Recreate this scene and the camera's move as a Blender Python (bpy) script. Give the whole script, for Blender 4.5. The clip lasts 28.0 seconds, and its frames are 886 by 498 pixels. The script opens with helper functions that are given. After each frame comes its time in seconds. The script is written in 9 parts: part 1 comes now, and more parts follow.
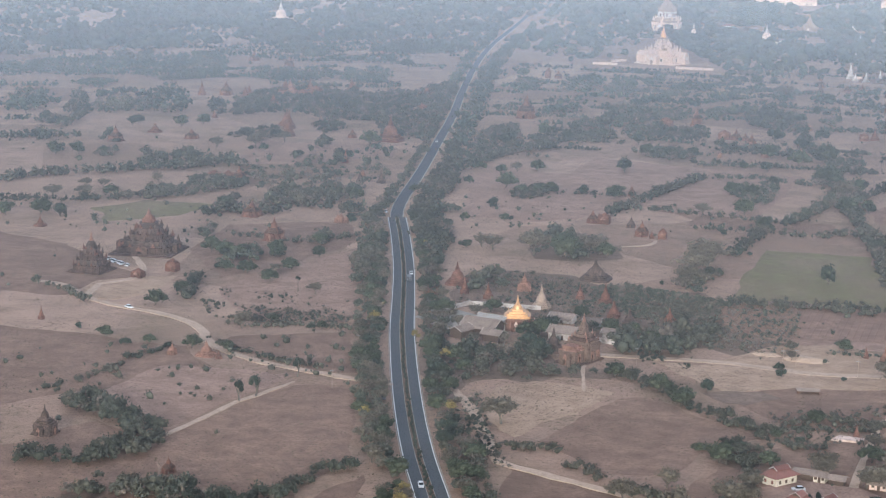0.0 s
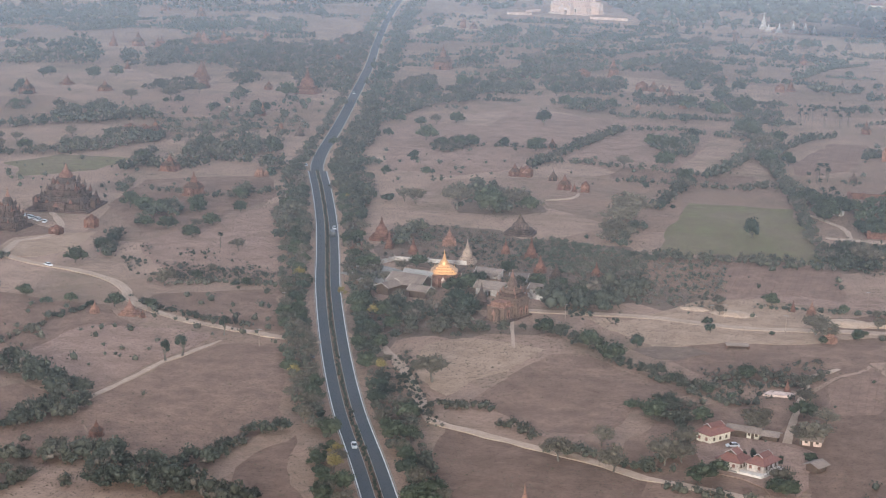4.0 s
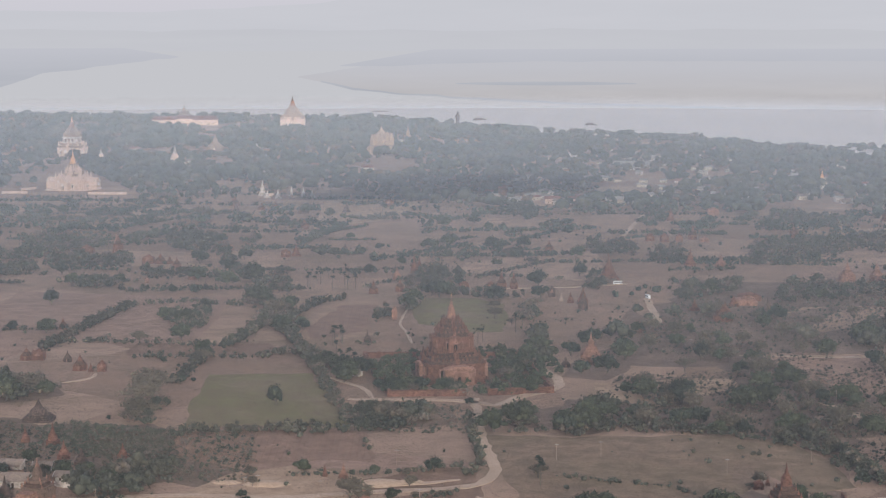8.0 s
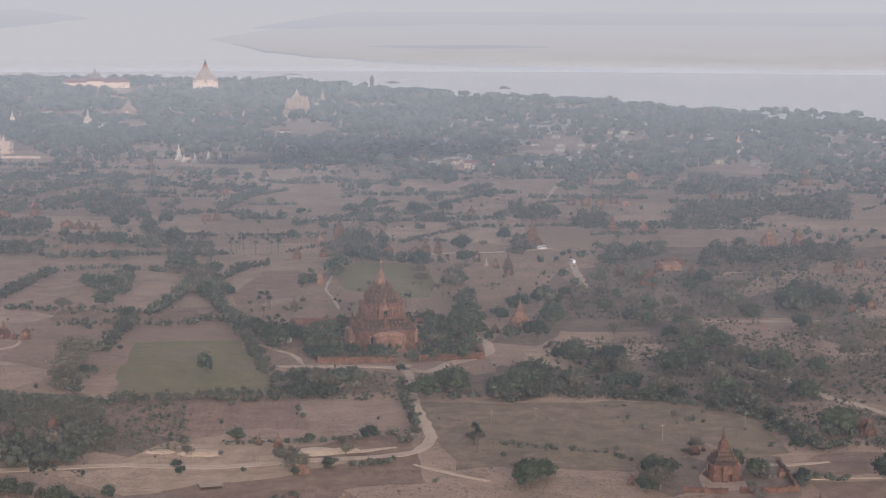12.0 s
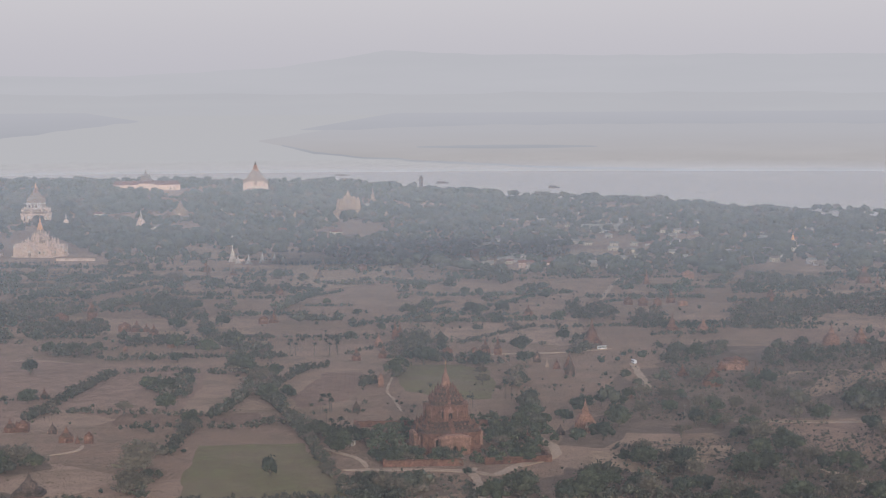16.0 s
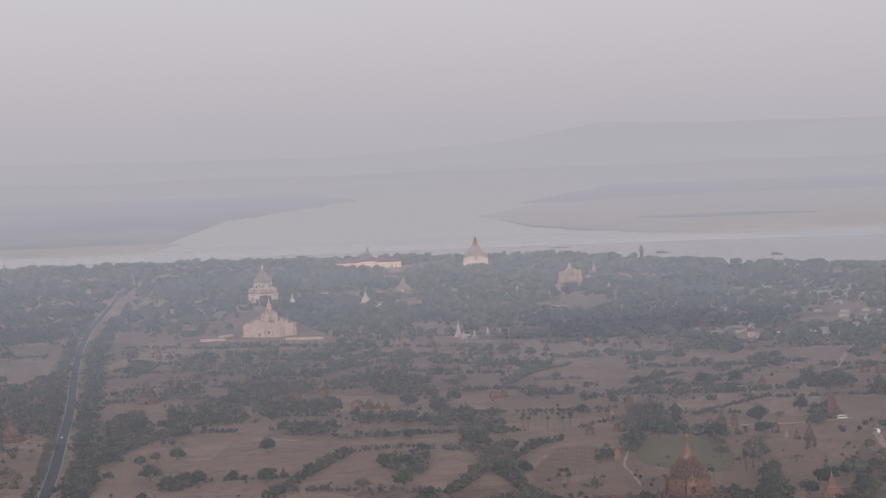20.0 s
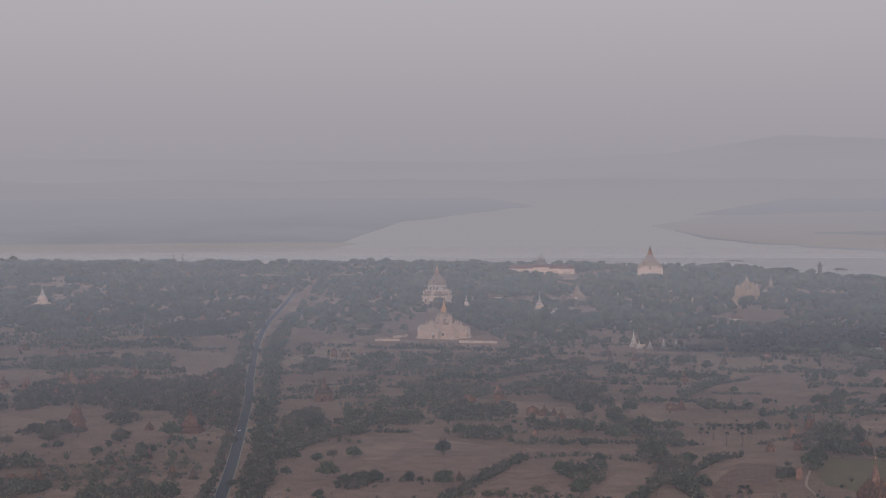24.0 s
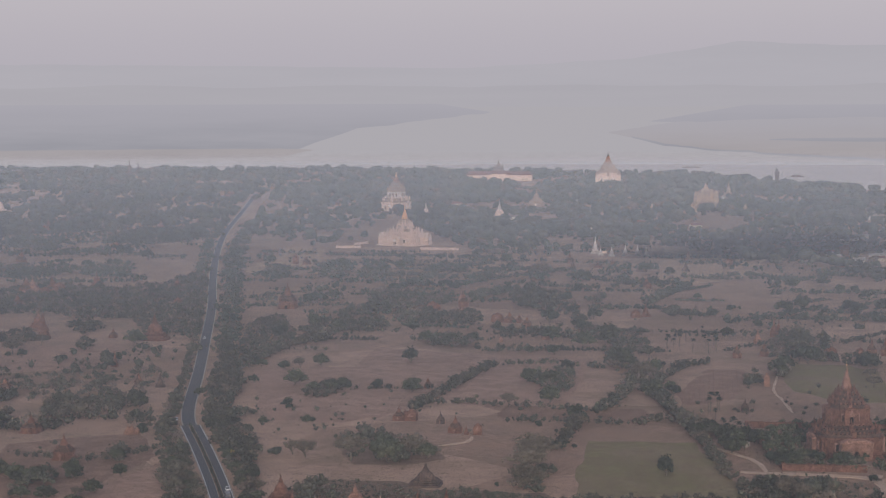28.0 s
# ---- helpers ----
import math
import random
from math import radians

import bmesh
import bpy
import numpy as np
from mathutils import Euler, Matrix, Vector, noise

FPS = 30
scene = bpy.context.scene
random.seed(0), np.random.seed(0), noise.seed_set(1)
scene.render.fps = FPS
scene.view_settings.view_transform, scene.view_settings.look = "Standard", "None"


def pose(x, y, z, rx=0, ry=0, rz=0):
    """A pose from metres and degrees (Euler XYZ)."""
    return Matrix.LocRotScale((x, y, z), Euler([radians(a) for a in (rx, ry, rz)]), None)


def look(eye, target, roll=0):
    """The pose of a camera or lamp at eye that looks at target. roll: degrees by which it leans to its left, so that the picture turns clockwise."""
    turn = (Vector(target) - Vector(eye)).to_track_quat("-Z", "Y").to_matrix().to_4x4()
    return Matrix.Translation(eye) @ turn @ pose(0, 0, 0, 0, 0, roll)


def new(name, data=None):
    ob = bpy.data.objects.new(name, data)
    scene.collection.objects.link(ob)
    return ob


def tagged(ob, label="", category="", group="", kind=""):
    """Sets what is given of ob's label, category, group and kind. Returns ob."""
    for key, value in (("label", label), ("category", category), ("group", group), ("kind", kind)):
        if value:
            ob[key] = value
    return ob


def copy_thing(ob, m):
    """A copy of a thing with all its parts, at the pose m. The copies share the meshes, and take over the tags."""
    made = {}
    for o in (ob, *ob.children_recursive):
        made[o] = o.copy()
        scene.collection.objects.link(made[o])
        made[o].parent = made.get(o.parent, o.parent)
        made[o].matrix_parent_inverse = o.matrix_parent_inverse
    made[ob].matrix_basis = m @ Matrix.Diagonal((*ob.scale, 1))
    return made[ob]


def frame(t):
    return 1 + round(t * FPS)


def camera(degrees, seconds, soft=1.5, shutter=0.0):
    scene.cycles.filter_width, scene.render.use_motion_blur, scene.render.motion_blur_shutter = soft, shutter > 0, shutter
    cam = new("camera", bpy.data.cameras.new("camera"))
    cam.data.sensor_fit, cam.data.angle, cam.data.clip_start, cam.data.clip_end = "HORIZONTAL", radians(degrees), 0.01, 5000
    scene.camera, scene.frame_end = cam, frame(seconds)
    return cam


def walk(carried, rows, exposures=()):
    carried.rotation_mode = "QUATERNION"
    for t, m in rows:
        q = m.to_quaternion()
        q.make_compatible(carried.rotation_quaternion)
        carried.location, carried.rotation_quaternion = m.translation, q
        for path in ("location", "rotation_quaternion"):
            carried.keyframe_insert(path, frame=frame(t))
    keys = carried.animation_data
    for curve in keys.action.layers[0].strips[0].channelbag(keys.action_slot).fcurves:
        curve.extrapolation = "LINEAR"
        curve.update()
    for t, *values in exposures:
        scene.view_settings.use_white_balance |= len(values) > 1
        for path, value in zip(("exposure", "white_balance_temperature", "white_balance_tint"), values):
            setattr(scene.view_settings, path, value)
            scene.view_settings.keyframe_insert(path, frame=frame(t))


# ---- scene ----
# camera: a balloon drifting slowly, hand-held pan over the plain
def aim(x, y, z, yaw, pitch, roll):
    return pose(x, y, z, 90 + pitch, 0, yaw) @ pose(0, 0, 0, 0, 0, roll)


cam = camera(27.177, 28.0, 1.1)
PATH = [
    (0, aim(-0.01, 0.01, 182.30, 17.855, -10.477, 1.174)),
    (0.5, aim(-1.24, 0.71, 182.44, 16.793, -12.121, 1.206)),
    (1, aim(-2.48, 1.41, 182.57, 16.270, -11.288, 1.453)),
    (1.5, aim(-3.72, 2.11, 182.70, 15.887, -11.540, 1.336)),
    (2, aim(-4.96, 2.82, 182.84, 15.569, -11.743, 1.247)),
    (2.5, aim(-6.20, 3.52, 182.97, 15.292, -11.896, 1.459)),
    (3, aim(-7.44, 4.22, 183.10, 15.099, -11.935, 1.483)),
    (3.5, aim(-8.68, 4.92, 183.23, 14.926, -12.014, 1.517)),
    (5.5, aim(-12.78, 8.37, 183.52, 14.253, -11.582, 0.675)),
    (6, aim(-13.81, 9.23, 183.59, 11.983, -10.002, 0.302)),
    (6.5, aim(-14.84, 10.09, 183.67, 6.406, -8.175, 0.188)),
    (7, aim(-15.86, 10.96, 183.74, 1.397, -6.778, 0.073)),
    (7.5, aim(-17.31, 11.66, 183.83, -0.421, -7.326, -0.118)),
    (8, aim(-18.75, 12.36, 183.93, -0.659, -6.565, -0.069)),
    (8.5, aim(-20.19, 13.07, 184.02, -0.861, -6.563, -0.224)),
    (9, aim(-21.63, 13.77, 184.11, -1.142, -7.081, -0.124)),
    (9.5, aim(-23.07, 14.47, 184.21, -1.501, -7.367, -0.410)),
    (10, aim(-24.51, 15.17, 184.30, -1.905, -7.540, -0.285)),
    (10.5, aim(-25.95, 15.88, 184.40, -2.281, -7.562, -0.152)),
    (11, aim(-27.19, 16.70, 184.50, -2.791, -7.550, 0.087)),
    (11.5, aim(-28.44, 17.53, 184.60, -3.263, -7.579, 0.261)),
    (12, aim(-29.68, 18.36, 184.69, -3.522, -7.717, 0.191)),
    (12.5, aim(-30.93, 19.19, 184.79, -3.728, -7.789, 0.238)),
    (14.5, aim(-35.96, 22.52, 185.07, -4.258, -7.895, 0.444)),
    (15, aim(-37.25, 23.37, 185.04, -4.142, -6.616, 0.335)),
    (15.5, aim(-38.55, 24.23, 185.02, -3.100, -4.995, 0.016)),
    (16, aim(-39.85, 25.08, 184.99, -2.119, -4.614, -0.303)),
    (16.5, aim(-41.15, 25.93, 184.97, -0.815, -4.631, -0.507)),
    (17, aim(-42.45, 26.79, 184.95, 0.255, -4.719, -0.965)),
    (17.5, aim(-43.75, 27.64, 184.92, 0.270, -4.217, -1.051)),
    (18, aim(-45.07, 28.45, 184.90, 0.498, -4.014, -1.306)),
    (18.5, aim(-46.40, 29.27, 184.89, 0.846, -3.636, -1.481)),
    (19, aim(-47.72, 30.08, 184.87, 1.745, -3.046, -1.627)),
    (19.5, aim(-49.04, 30.89, 184.85, 2.076, -2.564, -1.816)),
    (20, aim(-50.37, 31.70, 184.84, 4.568, -2.195, -2.170)),
    (20.5, aim(-51.69, 32.52, 184.82, 6.204, -1.944, -2.247)),
    (21, aim(-53.02, 33.33, 184.80, 8.412, -1.756, -1.826)),
    (21.5, aim(-54.32, 34.05, 184.76, 9.359, -0.850, -1.624)),
    (23.5, aim(-59.54, 36.91, 184.59, 9.759, -0.764, -0.278)),
    (24, aim(-60.84, 37.62, 184.55, 9.853, -1.909, -0.236)),
    (24.5, aim(-62.15, 38.34, 184.50, 9.849, -3.120, -0.270)),
    (25, aim(-63.50, 39.07, 184.50, 9.768, -3.936, 0.083)),
    (25.5, aim(-64.86, 39.81, 184.49, 9.586, -4.430, 0.176)),
    (26, aim(-66.22, 40.55, 184.48, 9.275, -4.773, 0.059)),
    (26.5, aim(-67.58, 41.28, 184.48, 9.094, -4.867, -0.105)),
    (27, aim(-68.93, 42.02, 184.47, 8.903, -4.889, -0.138)),
    (27.5, aim(-70.29, 42.76, 184.46, 8.636, -4.854, -0.079)),
    (28, aim(-71.65, 43.49, 184.46, 8.396, -4.836, -0.165)),
]
EXPOSURES = [(0.0, 0.80, 5600, 2), (1.0, 0.77, 5650, 2), (3.5, 0.76, 5700, 3), (5.0, 0.77, 5800, 3), (6.0, 0.84, 5850, 2), (7.0, 0.46, 6100, 4), (9.0, 0.34, 6200, 7), (15.0, 0.30, 6220, 8), (16.0, 0.13, 6230, 7), (17.0, 0.09, 6280, 9), (19.0, 0.0, 6300, 10), (20.0, -0.08, 6300, 11), (21.0, -0.15, 6300, 11), (23.0, -0.42, 6300, 12), (24.0, -0.52, 6300, 13), (25.0, -0.27, 6300, 12), (26.0, -0.11, 6320, 12), (28.0, -0.11, 6320, 12)]
walk(cam, PATH, EXPOSURES)

# ---- light: hazy early morning, sun low behind the camera ----
SUN_ELEVATION, SUN_AZIMUTH = 11.0, 8.0
toward = Vector((math.sin(radians(SUN_AZIMUTH)) * math.cos(radians(SUN_ELEVATION)),
                 -math.cos(radians(SUN_AZIMUTH)) * math.cos(radians(SUN_ELEVATION)),
                 math.sin(radians(SUN_ELEVATION))))
sun = new("sun", bpy.data.lights.new("sun", "SUN"))
sun.data.energy, sun.data.angle, sun.data.color = 1.6, radians(5.0), (1.0, 0.89, 0.78)
sun.matrix_world = look(toward * 100, (0, 0, 0))

world = bpy.data.worlds.new("hazy_sky")
scene.world = world
world.use_nodes = True
wn, wl = world.node_tree.nodes, world.node_tree.links
wn.clear()
sky = wn.new("ShaderNodeTexSky")
sky.sky_type, sky.sun_disc = "NISHITA", False
sky.sun_elevation, sky.sun_rotation = radians(SUN_ELEVATION), radians(180 - SUN_AZIMUTH)
sky.air_density, sky.dust_density, sky.ozone_density = 1.0, 6.0, 1.0
w_sky, w_haze, w_add, w_out = (wn.new(k) for k in ("ShaderNodeBackground", "ShaderNodeBackground", "ShaderNodeAddShader", "ShaderNodeOutputWorld"))
w_co, w_sep, w_ramp = wn.new("ShaderNodeTexCoord"), wn.new("ShaderNodeSeparateXYZ"), wn.new("ShaderNodeValToRGB")
wl.new(w_co.outputs["Generated"], w_sep.inputs[0])
wl.new(w_sep.outputs["Z"], w_ramp.inputs[0])
w_ramp.color_ramp.elements[0].position, w_ramp.color_ramp.elements[0].color = 0.0, (0.475, 0.448, 0.482, 1)
w_ramp.color_ramp.elements[1].position, w_ramp.color_ramp.elements[1].color = 0.5, (0.42, 0.41, 0.46, 1)
low = w_ramp.color_ramp.elements.new(0.10)
low.color = (0.545, 0.498, 0.53, 1)
wl.new(sky.outputs[0], w_sky.inputs[0])
w_sky.inputs[1].default_value = 0.05
wl.new(w_ramp.outputs[0], w_haze.inputs[0])
w_haze.inputs[1].default_value = 1.0
wl.new(w_sky.outputs[0], w_add.inputs[0])
wl.new(w_haze.outputs[0], w_add.inputs[1])
wl.new(w_add.outputs[0], w_out.inputs[0])

# ---- materials ----
def material(name):
    m = bpy.data.materials.new(name)
    m.use_nodes = True
    nodes, links = m.node_tree.nodes, m.node_tree.links
    return m, nodes, links, nodes["Principled BSDF"]


def noise_node(nodes, links, coord, scale, detail=4, rough=0.6):
    n = nodes.new("ShaderNodeTexNoise")
    n.inputs["Scale"].default_value, n.inputs["Detail"].default_value, n.inputs["Roughness"].default_value = scale, detail, rough
    links.new(coord, n.inputs["Vector"])
    return n.outputs["Fac"]


def mixed(nodes, links, a, b, fac, mode="MIX"):
    n = nodes.new("ShaderNodeMix")
    n.data_type, n.blend_type = "RGBA", mode
    for sock, v in ((n.inputs[0], fac), (n.inputs[6], a), (n.inputs[7], b)):
        if isinstance(v, (tuple, float, int)):
            sock.default_value = (*v, 1) if isinstance(v, tuple) else v
        else:
            links.new(v, sock)
    return n.outputs[2]


def stretch(nodes, links, value, lo, hi):
    n = nodes.new("ShaderNodeMapRange")
    n.inputs["From Min"].default_value, n.inputs["From Max"].default_value = lo, hi
    links.new(value, n.inputs["Value"])
    return n.outputs[0]


def mottle_part(nodes, links, value, amount):
    n = nodes.new("ShaderNodeMath")
    n.operation = "MULTIPLY"
    links.new(value, n.inputs[0])
    n.inputs[1].default_value = amount
    return n.outputs[0]


def surface(name, dark, light, stain, big=0.05, small=1.0, stain_amount=0.5, rough=0.9, bump=0.3, bump_scale=2.0, course=0.0, by_thing=0.0, metal=0.0, spec=0.2, tufts=0.0):
    """A weathered surface: two scales of tone, stains, fine relief, and courses where it is masonry."""
    m, nodes, links, bsdf = material(name)
    co = nodes.new("ShaderNodeTexCoord").outputs["Object"]
    tone = mixed(nodes, links, dark, light, stretch(nodes, links, noise_node(nodes, links, co, small, 5), 0.3, 0.7))
    spots = stretch(nodes, links, noise_node(nodes, links, co, big, 6, 0.65), 0.45, 0.68)
    amount = nodes.new("ShaderNodeMath")
    amount.operation = "MULTIPLY"
    links.new(spots, amount.inputs[0])
    amount.inputs[1].default_value = stain_amount
    colour = mixed(nodes, links, tone, stain, amount.outputs[0])
    if course:
        worn = stretch(nodes, links, noise_node(nodes, links, co, 0.42, 8, 0.78), 0.47, 0.60)
        colour = mixed(nodes, links, colour, tuple(0.62 * v for v in stain), mottle_part(nodes, links, worn, 0.45))
        plaster = stretch(nodes, links, noise_node(nodes, links, co, 0.33, 6, 0.7), 0.58, 0.66)
        colour = mixed(nodes, links, colour, tuple(min(0.6, 1.45 * v) for v in light), mottle_part(nodes, links, plaster, 0.35))
    if tufts:
        mid = stretch(nodes, links, noise_node(nodes, links, co, 0.09, 8, 0.72), 0.42, 0.62)
        colour = mixed(nodes, links, colour, tuple(0.62 * v for v in stain), mottle_part(nodes, links, mid, tufts))
        speck = stretch(nodes, links, noise_node(nodes, links, co, 0.9, 6, 0.8), 0.48, 0.66)
        colour = mixed(nodes, links, colour, tuple(0.55 * v for v in stain), mottle_part(nodes, links, speck, min(1.0, 1.5 * tufts)))
    if by_thing:
        info = nodes.new("ShaderNodeObjectInfo")
        hue = nodes.new("ShaderNodeHueSaturation")
        links.new(colour, hue.inputs["Color"])
        links.new(stretch_to(nodes, links, info.outputs["Random"], 1 - by_thing, 1 + by_thing), hue.inputs["Value"])
        colour = hue.outputs[0]
    links.new(colour, bsdf.inputs["Base Color"])
    bsdf.inputs["Roughness"].default_value, bsdf.inputs["Metallic"].default_value = rough, metal
    bsdf.inputs["Specular IOR Level"].default_value = spec
    if bump:
        height = noise_node(nodes, links, co, bump_scale, 6, 0.7)
        if course:
            wave = nodes.new("ShaderNodeTexWave")
            wave.bands_direction = "Z"
            wave.inputs["Scale"].default_value, wave.inputs["Distortion"].default_value = course, 1.5
            links.new(co, wave.inputs["Vector"])
            joined = nodes.new("ShaderNodeMath")
            joined.operation = "ADD"
            links.new(height, joined.inputs[0])
            links.new(wave.outputs["Fac"], joined.inputs[1])
            height = joined.outputs[0]
        b = nodes.new("ShaderNodeBump")
        b.inputs["Strength"].default_value, b.inputs["Distance"].default_value = bump, 0.2
        links.new(height, b.inputs["Height"])
        links.new(b.outputs[0], bsdf.inputs["Normal"])
    return m


def stretch_to(nodes, links, value, lo, hi):
    n = nodes.new("ShaderNodeMapRange")
    n.inputs["To Min"].default_value, n.inputs["To Max"].default_value = lo, hi
    links.new(value, n.inputs["Value"])
    return n.outputs[0]


def foliage(name, dark, light, dry, dry_amount=0.3, rough=0.75, patch=0.03, clump_size=0.17):
    """Leaves: every leaf and every tree a little different, with drier patches."""
    m, nodes, links, bsdf = material(name)
    co = nodes.new("ShaderNodeTexCoord").outputs["Object"]
    geo, info = nodes.new("ShaderNodeNewGeometry"), nodes.new("ShaderNodeObjectInfo")
    clump = stretch(nodes, links, noise_node(nodes, links, co, clump_size, 2, 0.5), 0.3, 0.7)
    spray = nodes.new("ShaderNodeMath")
    spray.operation = "MULTIPLY_ADD"
    links.new(geo.outputs["Random Per Island"], spray.inputs[0])
    spray.inputs[1].default_value = 0.4
    links.new(mottle_part(nodes, links, clump, 0.6), spray.inputs[2])
    tone = mixed(nodes, links, dark, light, spray.outputs[0])
    spots = stretch(nodes, links, noise_node(nodes, links, co, patch, 3, 0.5), 0.4, 0.7)
    amount = nodes.new("ShaderNodeMath")
    amount.operation = "MULTIPLY"
    links.new(spots, amount.inputs[0])
    amount.inputs[1].default_value = dry_amount
    tone = mixed(nodes, links, tone, dry, amount.outputs[0])
    hue = nodes.new("ShaderNodeHueSaturation")
    links.new(tone, hue.inputs["Color"])
    links.new(stretch_to(nodes, links, info.outputs["Random"], 0.8, 1.25), hue.inputs["Value"])
    links.new(hue.outputs[0], bsdf.inputs["Base Color"])
    bsdf.inputs["Roughness"].default_value = rough
    bsdf.inputs["Specular IOR Level"].default_value = 0.15
    return m


BRICK = surface("weathered_brick", (0.150, 0.074, 0.055), (0.285, 0.147, 0.110), (0.070, 0.048, 0.040), 0.22, 0.9, 0.6, 0.9, 0.5, 3.0, 4.0, 0.18)
# Paler brick: sunlight put into its colour; porches, trims, towers, some whole shrines.
BRICK_PALE = surface("pale_sun_tinted_brick", (0.240, 0.126, 0.094), (0.415, 0.245, 0.188), (0.115, 0.072, 0.058), 0.25, 1.0, 0.5, 0.9, 0.5, 3.0, 4.0, 0.15)
# Terrace brick: lichen and age, darkened further to paint in the recess shade.
BRICK_AGED = surface("lichen_and_shade_brick", (0.092, 0.059, 0.048), (0.175, 0.114, 0.092), (0.055, 0.043, 0.038), 0.25, 1.0, 0.6, 0.95, 0.5, 3.0, 4.0, 0.2)
BRICK_DARK = surface("blackened_brick", (0.095, 0.070, 0.060), (0.18, 0.125, 0.105), (0.05, 0.045, 0.042), 0.25, 1.2, 0.6, 0.95, 0.5, 3.0, 4.0, 0.2)
GOLDEN_TAN = surface("golden_tan_stucco", (0.40, 0.285, 0.205), (0.60, 0.455, 0.345), (0.19, 0.13, 0.10), 0.2, 0.6, 0.6, 0.9, 0.4, 2.0)
BRICK_BROWN = surface("brown_weathered_brick", (0.165, 0.110, 0.086), (0.275, 0.192, 0.152), (0.100, 0.074, 0.062), 0.25, 1.0, 0.5, 0.95, 0.5, 3.0, 4.0, 0.15)
STUCCO = surface("cream_stucco", (0.58, 0.425, 0.355), (0.82, 0.645, 0.555), (0.26, 0.172, 0.14), 0.3, 0.7, 0.5, 0.85, 0.3, 2.0)
WHITEWASH = surface("whitewash", (0.66, 0.60, 0.54), (0.80, 0.74, 0.68), (0.40, 0.35, 0.30), 0.15, 0.8, 0.4, 0.8, 0.2, 2.0)
OLD_WHITE = surface("grey_stained_whitewash", (0.44, 0.39, 0.36), (0.72, 0.65, 0.60), (0.17, 0.135, 0.12), 0.15, 0.7, 0.7, 0.9, 0.3, 2.0)
TAN = surface("tan_weathered_stucco", (0.29, 0.215, 0.17), (0.44, 0.335, 0.265), (0.17, 0.12, 0.10), 0.12, 0.5, 0.7, 0.9, 0.4, 2.0)
GILT = surface("gilded_plaster", (0.62, 0.34, 0.15), (0.74, 0.46, 0.24), (0.36, 0.19, 0.09), 0.5, 2.0, 0.5, 0.42, 0.2, 4.0, metal=0.3, spec=0.5)
GILT_DULL = surface("dull_gilding", (0.74, 0.36, 0.18), (0.86, 0.50, 0.27), (0.42, 0.20, 0.12), 0.3, 1.0, 0.4, 0.5, 0.1, 4.0, metal=0.2, spec=0.4)
# Near black, for plates that paint the shade inside openings.
DARK = surface("painted_shade", (0.02, 0.017, 0.015), (0.035, 0.03, 0.027), (0.01, 0.01, 0.01), 0.5, 2.0, 0.5, 0.95, 0.0)
SOIL = None
ASPHALT = surface("worn_asphalt", (0.050, 0.058, 0.068), (0.072, 0.080, 0.090), (0.10, 0.09, 0.08), 0.03, 0.8, 0.4, 0.75, 0.1, 6.0, spec=0.35)
PAINT_LINE = surface("faded_white_road_paint", (0.60, 0.59, 0.57), (0.76, 0.75, 0.72), (0.32, 0.30, 0.28), 0.2, 1.5, 0.5, 0.8, 0.0)
KERB = surface("dusty_concrete_kerb", (0.30, 0.27, 0.24), (0.42, 0.39, 0.35), (0.2, 0.17, 0.14), 0.1, 1.0, 0.4, 0.9, 0.2)
TRACK = surface("pale_dust_track", (0.42, 0.305, 0.228), (0.54, 0.405, 0.31), (0.31, 0.222, 0.163), 0.05, 0.5, 0.5, 0.95, 0.2, 1.5)
BARK = surface("grey_bark", (0.10, 0.085, 0.07), (0.19, 0.165, 0.14), (0.06, 0.05, 0.045), 0.5, 3.0, 0.5, 0.95, 0.5, 6.0)
LEAF = foliage("green_leaves", (0.034, 0.044, 0.029), (0.076, 0.087, 0.056), (0.115, 0.100, 0.070), 0.35)
LEAF_DARK = foliage("dark_green_leaves", (0.028, 0.038, 0.030), (0.058, 0.069, 0.050), (0.083, 0.077, 0.060), 0.3)
LEAF_DRY = foliage("dusty_dry_leaves", (0.080, 0.071, 0.055), (0.138, 0.119, 0.092), (0.165, 0.138, 0.108), 0.5)
LEAF_YELLOW = foliage("yellowed_leaves", (0.20, 0.15, 0.06), (0.32, 0.25, 0.10), (0.16, 0.15, 0.06), 0.5)
LEAF_SCRUB = foliage("dusty_thorn_scrub", (0.039, 0.045, 0.036), (0.088, 0.092, 0.070), (0.128, 0.108, 0.085), 0.5, patch=0.02)
LEAF_TWIG = foliage("grey_brown_bare_twigs", (0.090, 0.076, 0.062), (0.155, 0.130, 0.106), (0.175, 0.145, 0.118), 0.5, patch=0.03)
GRASS_DRY = foliage("dry_brown_grass", (0.120, 0.095, 0.068), (0.200, 0.155, 0.110), (0.15, 0.125, 0.08), 0.4, patch=0.01)
# Foliage picked by distance: a cooler green with haze put into the leaf colour.
LEAF_FAR = foliage("haze_tinted_woodland", (0.026, 0.039, 0.032), (0.088, 0.106, 0.082), (0.125, 0.112, 0.086), 0.6, patch=0.012, clump_size=0.07)
ROOF_RED = surface("rust_red_metal_roof", (0.165, 0.074, 0.062), (0.225, 0.108, 0.090), (0.13, 0.085, 0.075), 0.3, 2.0, 0.5, 0.6, 0.2, 3.0, by_thing=0.2)
ROOF_TIN = surface("pale_tin_roof", (0.22, 0.205, 0.19), (0.33, 0.305, 0.28), (0.22, 0.18, 0.15), 0.25, 1.5, 0.5, 0.5, 0.15, 3.0, by_thing=0.2, spec=0.4)
